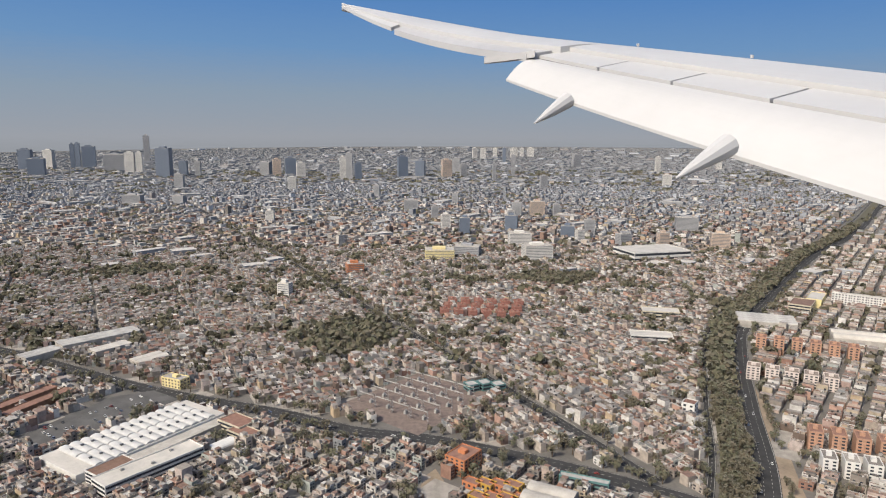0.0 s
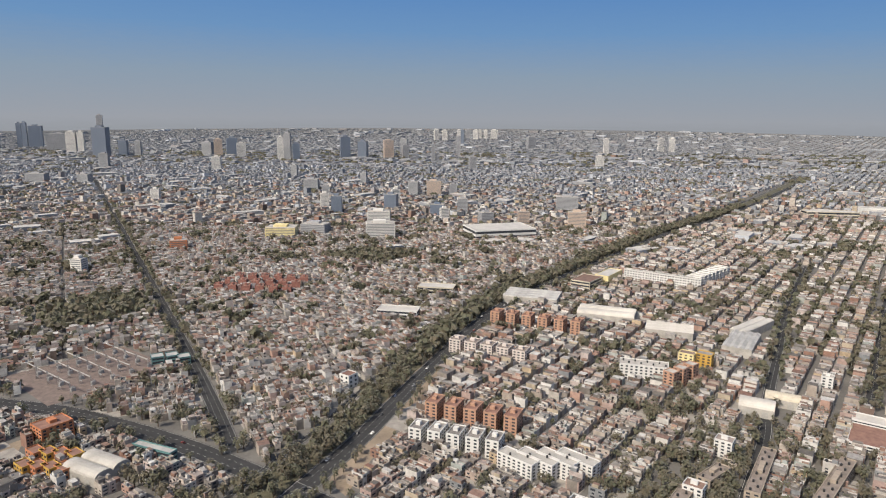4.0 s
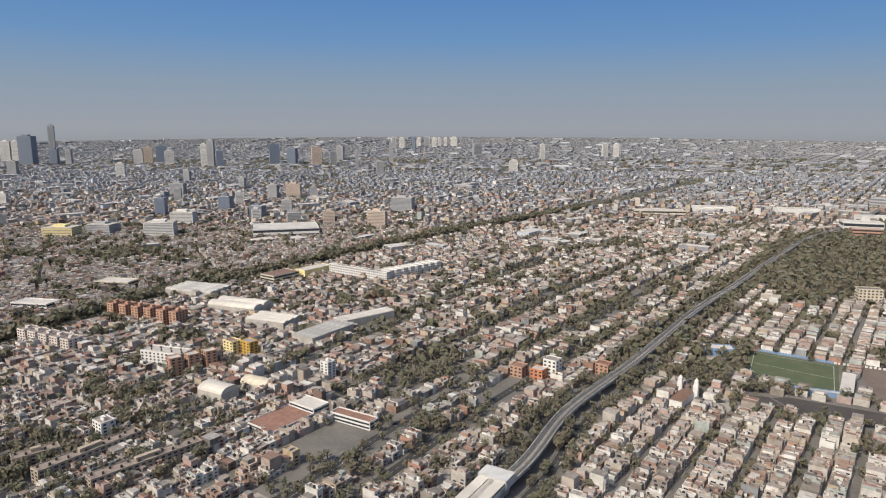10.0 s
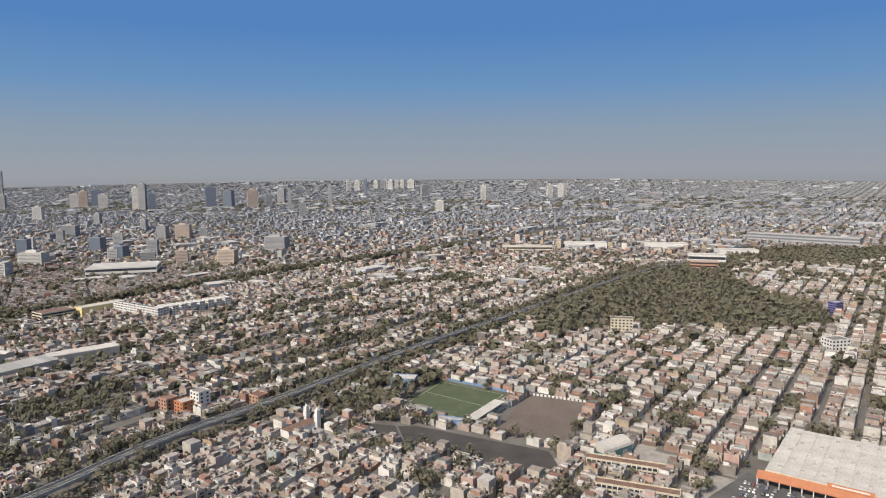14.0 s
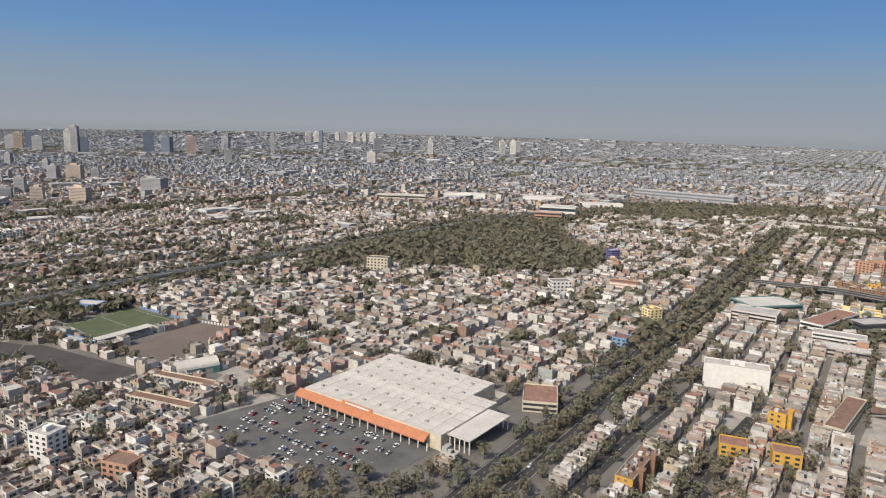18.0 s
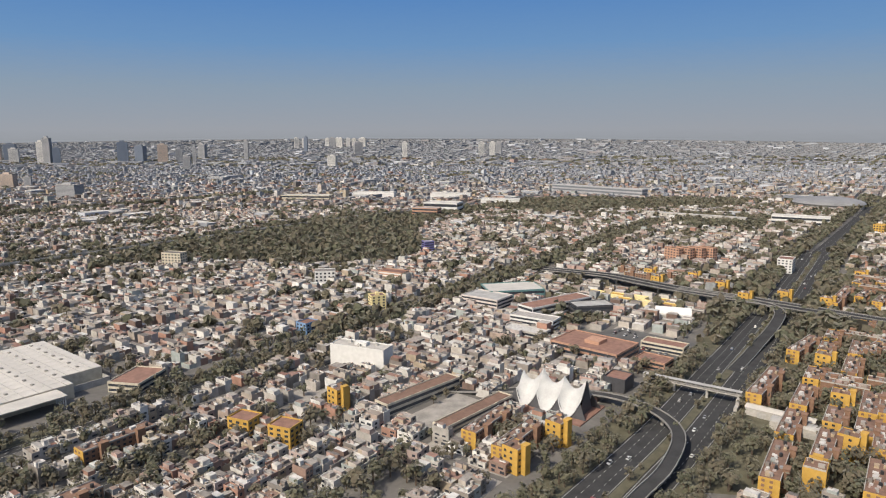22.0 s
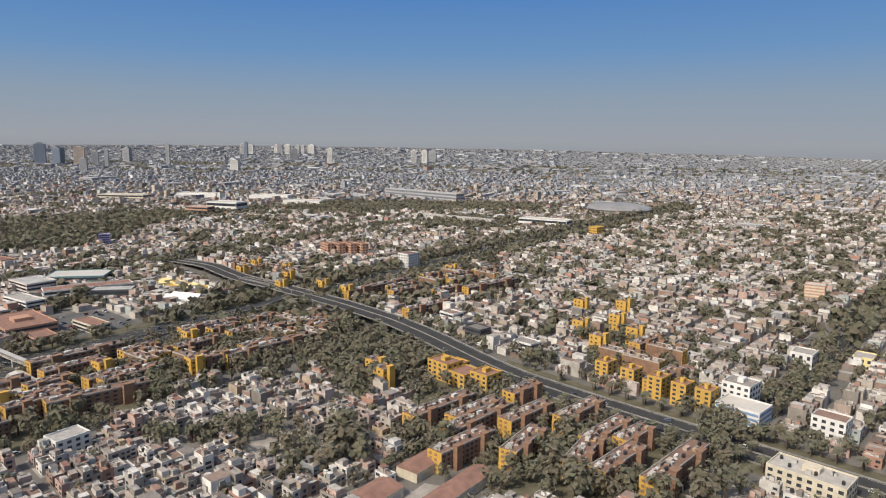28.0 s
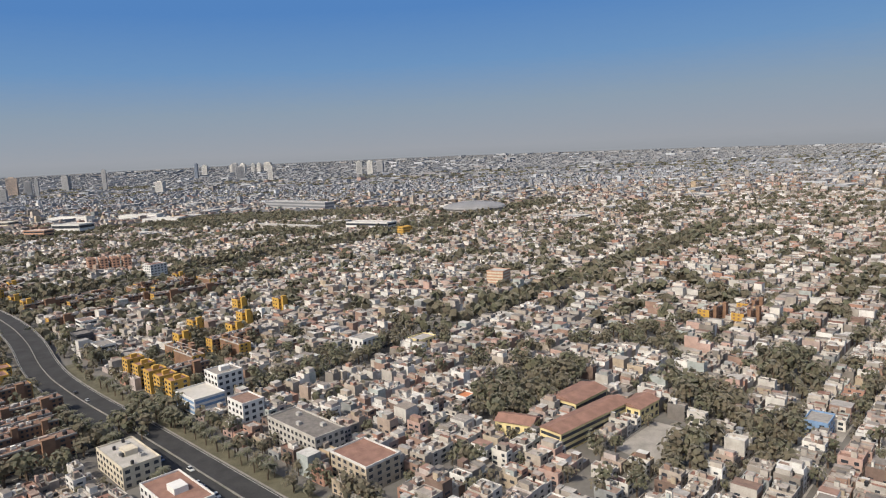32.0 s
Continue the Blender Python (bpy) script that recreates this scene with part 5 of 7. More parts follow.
for k, (x, y) in enumerate(((1012, 238), (1021, 215), (1037, 197))):
    building("office_building", "white and dark office building by the motorway", "building", x + 6, y - 6, 8, 6, 5, -48, M_DARK if k == 1 else M_WHITE, M_OROOF, 3, "bands", "offices by the motorway")
building("apartment_building", "white apartment building above trees", "building", 998, 364, 11, 8, 8, 53, M_WHITE, M_OROOF, 5, "rows")


for k, (x, y, w, d, h) in enumerate(((1013, 168, 9, 7, 5.6), (1019, 162, 7, 8, 4.2), (1025, 157, 7, 7, 5.6), (1017, 173, 6, 6, 3.4))):
    building("villa_block", "stepped ochre yellow building with terracotta roof terraces", "building", x, y, w, d, h, -48, M_YELLOW, M_TERRA, 4 if h > 5 else 3, "single", "stepped yellow villas", ("hut",) if k % 2 == 0 else ())


# ---- yellow housing estates ----
def yellow_block(variant):
    """A long walk-up block with ochre end walls and stair towers."""
    w, d, h = (19.0, 4.4, 4.8) if variant == 0 else (13.0, 4.4, 4.9) if variant == 1 else (4.6, 4.8, 6.4)
    ob = thing("apartment_block", at_deg(0, 0, 0), ("long brown walk-up apartment block with ochre yellow end walls", "brown walk-up apartment block with ochre yellow end walls",
                                                     "small ochre yellow apartment tower with a flat roof")[variant], "apartments", "yellow housing estate")
    wall = M_BROWN if variant < 2 else M_YELLOW
    put("wall", Shape().box(-w / 2, w / 2, -d / 2, d / 2, 0, h).mesh("wall", wall), ob)
    end = Shape().box(-.06, .06, -d / 2 - .05, d / 2 + .05, 0, h + .3).mesh("end_wall", M_YELLOW)
    for sx in ((-1,) if variant == 0 else (-1, 1)):
        put("end_wall", end, ob, pose(sx * (w / 2 + .05), 0, 0), "ochre yellow end wall")
    put("roof", Shape().box(-w / 2, w / 2, -d / 2, d / 2, h, h + .1).mesh("roof", M_BROWNROOF), ob)
    p = Shape().box(-w / 2, w / 2, -d / 2 - .04, -d / 2 + .12, h, h + .4).box(-w / 2, w / 2, d / 2 - .12, d / 2 + .04, h, h + .4)
    put("parapet", p.mesh("parapet", M_CONC), ob)
    n = max(1, int(w / 6.5))
    tower = Shape().box(-1.0, 1.0, -.7, .7, 0, h + 1.1).box(-1.1, 1.1, -.8, .8, h + 1.1, h + 1.25).mesh("stair_tower", M_BROWN if variant < 2 else M_YELLOW)
    for k in range(n):
        put("stair_tower", tower, ob, pose((k + .5) * w / n - w / 2, -d / 2 - .6, 0))
    s, m = Shape(), int(w / 1.5)
    for st in range(4):
        for j in range(m):
            c = (j + .5) * w / m - w / 2
            s.box(c - .38, c + .38, -.04, .04, st * h / 4 + .35, st * h / 4 + .9)
    put("glazing", s.mesh("glazing", M_GLASS), ob, pose(0, -d / 2, 0))["kind"] = "stuff"
    bays = Shape()
    for st in range(4):
        for c in (-.28 * d, .1 * d):
            bays.box(c - .35, c + .35, -.16, .16, st * h / 4 + .45, st * h / 4 + 1.05)
    me = bays.mesh("window_bay", M_BROWN if variant == 0 else M_GLASS)
    for sx in (-1, 1):
        put("window_bay", me, ob, pose(sx * (w / 2 + .03), 0, 0, 0, 0, 90 * sx), "dark window recesses in the end wall")["kind"] = "stuff"
    tank = Shape().drum(0, 0, 0, .8, .4, n=8).drum(0, 0, .8, .95, .4, n=8, r1=.15).mesh("water_tank", M_TANK)
    cage = Shape().box(-.7, .7, -.5, .5, 0, .7).mesh("laundry_room", M_OWALL)
    for j in range(max(2, int(w / 3))):
        put("water_tank" if j % 2 else "laundry_room", tank if j % 2 else cage, ob, pose((j + .5) * w / max(2, int(w / 3)) - w / 2, .6 * (-1) ** j, h + .1))
    s, q = Shape(), random.Random(60 + variant)
    for j in range(int(w / 1.1)):
        x, y = q.uniform(-w / 2 + .6, w / 2 - .6), q.uniform(-d / 2 + .6, d / 2 - .6)
        s.box(x - q.uniform(.25, .5), x + .4, y - q.uniform(.2, .45), y + .35, h + .1, h + q.uniform(.35, .9))
    put("roof_clutter", s.mesh("roof_clutter", M_WALL), ob, label="small pale laundry rooms and tanks on the roof")["kind"] = "stuff"
    return ob


ESTATES = [([(846, 122), (905, 209), (950, 255), (992, 244), (945, 176), (906, 110)], 53), ([(898, 368), (972, 312), (962, 300), (892, 342)], -42),
           ([(878, 178), (912, 208), (960, 243), (975, 225), (950, 172), (900, 140)], 53), ([(1000, 148), (1018, 182), (1042, 160), (1074, 120), (1060, 90), (1022, 92)], 44),
           ([(985, 275), (995, 330), (1056, 350), (1028, 292), (1005, 262)], 44), ([(1058, 176), (1088, 242), (1090, 210), (1093, 156), (1086, 140)], 44),
           ([(690, 118), (716, 158), (742, 150), (715, 105)], 53), ([(800, 150), (815, 160), (832, 148), (815, 132)], 53)]


def estates():
    kinds = [yellow_block(k) for k in range(3)]
    used = [False] * 3
    rng = random.Random(11)
    # the long blocks: the foot of each yellow end and the length
    for x, y, n, deg in ((1002, 126, 24, 44), (1011.5, 117, 25, 47), (1025, 105.6, 17, 55), (1038.7, 100.7, 16, 57), (1053, 92, 26, 44.5), (1052.5, 111.7, 13, 40),
                         (941, 175.5, 36, 47.5), (905.6, 134.7, 27, 41), (1262, 190, 16, 40), (1271, 182, 15, 40), (1280, 196, 14, 40), (862.7, 118, 22.6, 55), (883, 167, 29, 50), (916, 206, 25, 43), (941, 204, 17, 38), (970, 272, 44, 48.5), (999, 238, 28, 44), (1027, 281, 38, 42)):
        cx, cy = x + n / 2 * math.cos(radians(deg)), y + n / 2 * math.sin(radians(deg))
        copy_thing(kinds[0], at_deg(cx, cy, deg) @ Matrix.Diagonal((n / 19.0, 1, 1, 1)))
        KEEP.append(quad_at(cx, cy, n, 6, deg, .6))
        TREES_OFF.append(quad_at(cx, cy, n, 5, deg, .2))
    for x, y in ((760, 172), (808, 133), (821, 147), (893, 137), (991, 167), (934, 168), (970, 276), (1022.5, 333), (936, 310), (931, 333), (911, 345), (922.6, 198), (994, 159), (937, 287), (957, 289), (908, 325), (1076.6, 251), (1095, 249), (1086, 205), (1068, 215.6)):
        copy_thing(kinds[2], at_deg(x, y, 44))
        KEEP.append(quad_at(x, y, 7, 7, 44))
        TREES_OFF.append(quad_at(x, y, 5, 5, 44))
    for poly, deg in ESTATES:
        a = radians(deg)
        c, s = math.cos(a), math.sin(a)
        cx, cy = sum(p[0] for p in poly) / len(poly), sum(p[1] for p in poly) / len(poly)
        row = -80.0
        while row < 80:
            u = -90.0 + rng.uniform(0, 8)
            while u < 90:
                k = rng.choices((0, 1, 2), (6, 5, .7))[0]
                turn = 90 if k and rng.random() < .35 else 0
                w = (19, 13, 6)[k]
                x, y = cx + (u + w / 2) * c - row * s, cy + (u + w / 2) * s + row * c
                px, py = np.array([x]), np.array([y])
                q = quad_at(x, y, w, 6, deg)
                ok = inside(px, py, poly)[0] and all(far_from(px, py, l)[0] > hw + 2.5 for l, hw in LINES)
                ok = ok and not any(inside(px, py, z)[0] for z in KEEP) and rng.random() < .8
                if ok:
                    if used[k]:
                        copy_thing(kinds[k], at_deg(x, y, deg + turn))
                    else:
                        kinds[k].matrix_basis = at_deg(x, y, deg + turn)
                        used[k] = True
                    KEEP.append(quad_at(x, y, w, 6, deg + turn, .6))
                    TREES_OFF.append(quad_at(x, y, w, 5, deg + turn, .2))
                u += w + rng.uniform(3, 7)
            row += 9.4 + rng.uniform(-1.0, 3)


estates()
KEEP.extend(ESTATES[k][0] for k in (0, 2, 3, 4, 5))
# tall trees between the blocks and round the school
WOODS = [[(966, 184), (956, 226), (994, 223), (1008, 195), (1008, 168), (995, 161), (989, 142), (980, 155)], [(1031, 101), (1039, 113), (1042, 127), (1048, 129), (1051, 107), (1049, 92), (1039, 86)],
         [(1050, 85), (1058, 97), (1076, 115), (1084, 114), (1080, 106), (1065, 86)], [(983, 103), (982, 121), (986, 131), (993, 125), (994, 109), (987, 103)],
         [(1003, 119), (1003, 127), (1020, 121), (1021, 109), (1007, 112)], [(910, 264), (919, 280), (964, 260), (998, 229), (977, 224), (950, 220)],
         [(1167, 115), (1177, 139), (1190, 142), (1206, 153), (1203, 135), (1189, 122), (1182, 113), (1174, 107)], [(1221, 124), (1227, 133), (1233, 115), (1238, 112), (1225, 92), (1222, 98), (1220, 107)],
         [(1205, 83), (1215, 95), (1222, 95), (1220, 87), (1210, 75), (1203, 76)], [(1220, 75), (1234, 97), (1249, 102), (1228, 73)], [(1253, 134), (1267, 142), (1271, 132), (1259, 116), (1248, 119)]]
KEEP.extend(WOODS)
for k in (0, 3, 4, 5):
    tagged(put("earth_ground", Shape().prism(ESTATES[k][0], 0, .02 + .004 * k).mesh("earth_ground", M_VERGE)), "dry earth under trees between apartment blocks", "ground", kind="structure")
for x, y in ((1074, 149), (1079, 143.5), (1084, 138.5), (1068, 156), (1062, 163)):
    building("apartment_block", "ochre yellow five-storey apartment block with balconies", "apartments", x + 2, y + 2, 4.6, 5.4, 6.6, -48, M_YELLOW, M_TERRA, 5, "single", "yellow blocks by the avenue", ("hut",))


# ---- distant towers: place, width, depth, height, kind ----
TOWERS = [(-1347, 2250, 39, 64, 0), (-1136, 1950, 43, 46, 0), (-1269, 2250, 30, 62, 3), (-1244, 2350, 15, 80, 0), (-1226, 2350, 15, 82, 0), (-1188, 2350, 41, 72, 0), (-1005, 2150, 62, 52, 1), (-914, 2050, 27, 62, 3),
          (-886, 2050, 18, 62, 3), (-1137, 2700, 22, 104, 1), (-731, 1850, 37, 80, 0), (-717, 1950, 23, 42, 0), (-675, 1950, 16, 40, 1), (-493, 2000, 30, 38, 1), (-449, 1950, 23, 48, 2),
          (-410, 1950, 29, 52, 0), (-370, 1900, 24, 40, 3), (-239, 1800, 16, 60, 3), (-221, 1800, 18, 70, 1), (-198, 1800, 18, 44, 0), (-86, 1940, 28, 58, 0), (-35, 1940, 26, 46, 0), (39, 1910, 27, 50, 2),
          (87, 1900, 18, 38, 1), (-105, 1300, 20, 36, 1), (-30, 1050, 36, 30, 1), (7, 950, 16, 31, 1), (42, 1150, 17, 33, 1), (43, 800, 20, 35, 0), (21, 850, 19, 31, 3), (130, 1000, 24, 33, 1),
          (160, 1000, 35, 35, 2), (108, 900, 19, 31, 3), (242, 2030, 12, 60, 1), (165, 1800, 9, 46, 1), (188, 3100, 22, 48, 3), (226, 3100, 24, 46, 3), (338, 3200, 26, 46, 1), (375, 3200, 24, 44, 3), (472, 3300, 33, 42, 3),
          (715, 2140, 16, 52, 3), (-219, 920, 19, 25, 3), (-508, 1150, 52, 25, 1), (-665, 1250, 12, 25, 3), (-429, 1150, 34, 24, 1), (193, 800, 20, 31, 1), (163, 780, 26, 24, 0), (255, 720, 20, 25, 2),
          (215, 730, 24, 21, 1), (170, 745, 16, 24, 3), (12, 640, 28, 10.5, 4), (40, 664, 25, 10, 1), (106, 640, 27, 15, 3), (-62, 573, 14, 9.5, 5), (-103, 487, 9, 11, 3), (99, 720, 24, 15, 3), (105, 850, 26, 30, 0),
          (189, 1000, 17, 28, 1), (309, 700, 19, 18, 2), (329, 850, 27, 17, 1), (300, 3300, 20, 40, 3), (345, 3320, 16, 42, 3), (400, 3300, 18, 40, 3), (430, 3300, 18, 40, 3), (290, 2765, 14, 60, 0),
          (75, 2140, 23, 46, 1), (980, 2400, 20, 46, 3), (1020, 2400, 20, 46, 3), (1052, 2500, 24, 44, 1), (531, 2500, 30, 44, 1), (-560, 1500, 20, 30, 1), (-300, 1450, 18, 28, 3), (250, 1500, 16, 30, 1), (560, 1600, 20, 28, 3)]


def towers():
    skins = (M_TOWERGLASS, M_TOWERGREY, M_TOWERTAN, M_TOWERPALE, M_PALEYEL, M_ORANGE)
    words = ("blue-grey glass", "grey concrete", "tan stone", "pale concrete", "pale yellow", "orange-red")
    rng = random.Random(3)
    for x, y, w, h, k in TOWERS:
        if y < 1400 and h > 20:
            w, h = w * .6, h * .62
        d = w * rng.uniform(.5, .8)
        deg = rng.choice((0, 8, -12, 18))
        ob = thing("tower_block" if h > 14 else "office_building", at_deg(x, y, deg, float(land(y))), words[k] + " high-rise on the city plain" if h > 14 else words[k] + " commercial building among low houses", "tower" if h > 14 else "building")
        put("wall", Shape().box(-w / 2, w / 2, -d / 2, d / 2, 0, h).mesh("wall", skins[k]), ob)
        n = max(3, min(26, int(h / 1.5)))
        for fp, width in face_poses(w, d)[:2] + face_poses(w, d)[3:]:
            s = Shape()
            for j in range(n):
                z = (j + .35) * h / n
                s.box(-width / 2 + .6, width / 2 - .6, -.15, .1, z, z + h / n * .34)
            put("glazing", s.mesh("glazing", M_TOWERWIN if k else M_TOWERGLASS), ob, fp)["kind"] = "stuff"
        put("roof", Shape().box(-w / 2 + .3, w / 2 - .3, -d / 2 + .3, d / 2 - .3, h, h + .3).mesh("roof", M_CONC), ob)
        put("plant_room", Shape().box(-w / 4, w / 5, -d / 4, d / 4, h + .3, h + 2 + h * .03).mesh("plant_room", skins[k]), ob)
        KEEP.append(quad_at(x, y, w, d, deg, 2))


towers()
building("store_building", "long white low commercial centre with a flat roof", "store", 222, 655, 62, 40, 9, 15, M_WHITE, M_METALROOF, 2, "bands")


def stadium_district():
    for k in range(4):
        building("apartment_block", "dark red brick slab behind the estate", "apartments", 944 + k * 7.4, 399 + k * .4, 4.6, 11, 8.5, 32, M_BRICK, M_BROWNROOF, 5, "rows", "dark red slabs")
    building("stand_building", "long low grey stand beside the halls", "stand", 1036, 598, 92, 9, 5.5, -38, M_CONC, M_GREYROOF, 2, "rows", pitch=5)
    building("office_building", "orange-brown office block at the edge of the wood", "building", 786, 634, 26, 12, 9, -20, M_BRICK, M_OROOF, 3, "bands")
    for x, y, w in ((720, 836, 52), (816, 815, 50), (870, 742, 44)):
        building("warehouse_store", "long white-roofed hall in the distance", "warehouse", x, y, w, 17, 7, -8, M_WHITE, M_METALROOF, 2, None, "distant halls")
    building("stand_building", "long grey stand with a row of dark arches", "stand", 1008, 848, 134, 14, 12, -46, M_TOWERGREY, M_GREYROOF, 3, "bands", glass=M_TOWERWIN)
    building("exhibition_hall", "large flat pale hall on the plain", "hall", 1119, 566, 46, 15, 7.5, -32, M_WHITE, M_METALROOF, 2, "bands")
    building("exhibition_hall", "white hall among trees", "hall", 803, 668, 36, 20, 11, -20, M_WHITE, M_METALROOF, 2, "bands")
    building("exhibition_hall", "long low pale hall", "hall", 640, 800, 60, 18, 7, -8, M_CREAM, M_METALROOF, 2, "bands")
    building("apartment_block", "ochre yellow block among trees", "apartments", 1150, 505, 10, 8, 8, 40, M_YELLOW, M_YELLOW, 4, "rows")
    ob = thing("sports_dome", at_deg(1228, 706, 0), "broad low grey domed sports hall", "dome")
    s = Shape()
    n, rings = 32, 5
    v = []
    for r in range(rings + 1):
        a = r / rings * math.pi / 2
        v += [(36 * math.cos(a) * math.cos(2 * math.pi * k / n), 36 * math.cos(a) * math.sin(2 * math.pi * k / n), 5 + 6.5 * math.sin(a)) for k in range(n)]
    f = [(r * n + k, r * n + (k + 1) % n, (r + 1) * n + (k + 1) % n, (r + 1) * n + k) for r in range(rings) for k in range(n)]
    put("roof", s.add(v, f).mesh("roof", plain("weathered_dome_sheet", (.20, .20, .205), .7, amount=.3, scale=.05)), ob)
    put("wall", Shape().drum(0, 0, 0, 5, 34, n=32).mesh("wall", M_CONC), ob)
    KEEP.append(quad_at(1228, 706, 78, 78, 0))


stadium_district()


# ---- the fabric of small houses ----
RNG = np.random.default_rng(21)


def near_edge(x):
    """The front edge of what is ever in view."""
    return 190 - 0.105 * x


def free(px, py, grow=0.0, trees=False):
    ok = np.ones(len(px), dtype=bool)
    for line, half in LINES:
        ok &= far_from(px, py, line) > half + grow
    for poly in (TREES_OFF if trees else KEEP):
        xs, ys = [p[0] for p in poly], [p[1] for p in poly]
        m = ok & (px > min(xs)) & (px < max(xs)) & (py > min(ys)) & (py < max(ys))
        if m.any():
            hit = inside(px[m], py[m], poly)
            idx = np.where(m)[0]
            ok[idx[hit]] = False
    return ok


def in_view(px, py):
    return (py > near_edge(px) - 25) & (px > -0.80 * py - 30) & (px < 1205 + 0.8 * py) & (np.hypot(px - 600, py) < 4380)


FOREST = [(578, 377), (590, 445), (600, 488), (640, 540), (680, 600), (740, 650), (790, 690), (850, 700), (830, 640), (790, 600), (778, 516), (790, 445), (762, 390), (710, 385), (669, 399), (620, 396)]
PARK = [(-80, 377), (-74, 412), (-21, 419), (-18, 367), (-43, 343)]
SLAB_TREES = [(188, 150), (222, 215), (262, 240), (300, 222), (296, 196), (250, 145)]
GROVE = [(343, 261), (354, 287), (375, 307), (387, 277), (372, 264), (354, 246)]
GROVES = [GROVE, [(670, 204), (676, 214), (694, 203), (686, 186), (683, 197)], [(626, 141), (640, 146), (652, 146), (664, 152), (668, 146), (648, 136)], [(1188, 86), (1198, 81), (1196, 90), (1190, 93)], [(1206, 82), (1221, 94), (1214, 82), (1205, 79)], [(1247, 125), (1252, 138), (1256, 114), (1250, 108)], [(1219, 172), (1229, 184), (1246, 171), (1243, 146), (1229, 153)], [(1220, 95), (1224, 106), (1235, 111), (1227, 92)], [(1226, 88), (1232, 97), (1241, 93), (1225, 71)],
          [(964, 204), (1003, 205), (1014, 166), (994, 151), (983, 172)], [(881, 216), (897, 225), (938, 144), (928, 139)], [(954, 127), (972, 131), (992, 108), (976, 100), (961, 114)],
          [(1060, 106), (1078, 115), (1077, 96), (1063, 84)], [(1007, 119), (1016, 122), (1017, 106), (1012, 108)], [(1014, 138), (1024, 146), (1025, 127), (1017, 127)], [(897, 256), (925, 270), (955, 240), (934, 233)],
          [(468, 262), (500, 314), (517, 306), (500, 276), (486, 254)], [(1167, 110), (1181, 131), (1202, 142), (1202, 131), (1186, 112), (1173, 107)], [(940, 178), (968, 218), (990, 205), (965, 165)], [(840, 700), (900, 780), (1010, 800), (1000, 690), (900, 640)],
          [(1000, 560), (1040, 640), (1110, 600), (1060, 520)], [(600, 128), (625, 148), (652, 140), (640, 120)], [(206, 175), (236, 215), (262, 205), (240, 170)], [(755, 118), (775, 134), (790, 122), (770, 108)],
          [(60, 540), (90, 580), (150, 560), (120, 520)], [(-300, 560), (-260, 600), (-210, 590), (-240, 550)], [(930, 640), (1000, 690), (1110, 690), (1180, 760), (1100, 790), (960, 770)]]
for poly in [FOREST, PARK] + GROVES:
    KEEP.append(poly)
CLUMPS = []


def tree_clumps():
    """Gardens and small squares full of trees that break up the rows of houses."""
    n = 8200
    px, py = RNG.uniform(-520, 1750, n), 60 + 650 * RNG.random(n) ** .85
    ok = in_view(px, py)
    ok[ok] = free(px[ok], py[ok], 2.0, True) & free(px[ok], py[ok], 2.0)
    wood = np.array([noise.noise(Vector((x / 70, y / 70, 5.0))) for x, y in zip(px, py)])
    ok &= RNG.random(n) < np.clip(np.where(px > 820, .8, .5) + 1.2 * wood, .2, 1)
    for x, y in zip(px[ok], py[ok]):
        r, k = RNG.uniform(1.8, 4.8) * (1.5 if RNG.random() < .15 else 1), 7
        CLUMPS.append([(x + r * RNG.uniform(.7, 1.5) * math.cos(2 * math.pi * a / k), y + r * RNG.uniform(.7, 1.5) * math.sin(2 * math.pi * a / k)) for a in range(k)])
    KEEP.extend(CLUMPS)


tree_clumps()


LANE_TREES = []


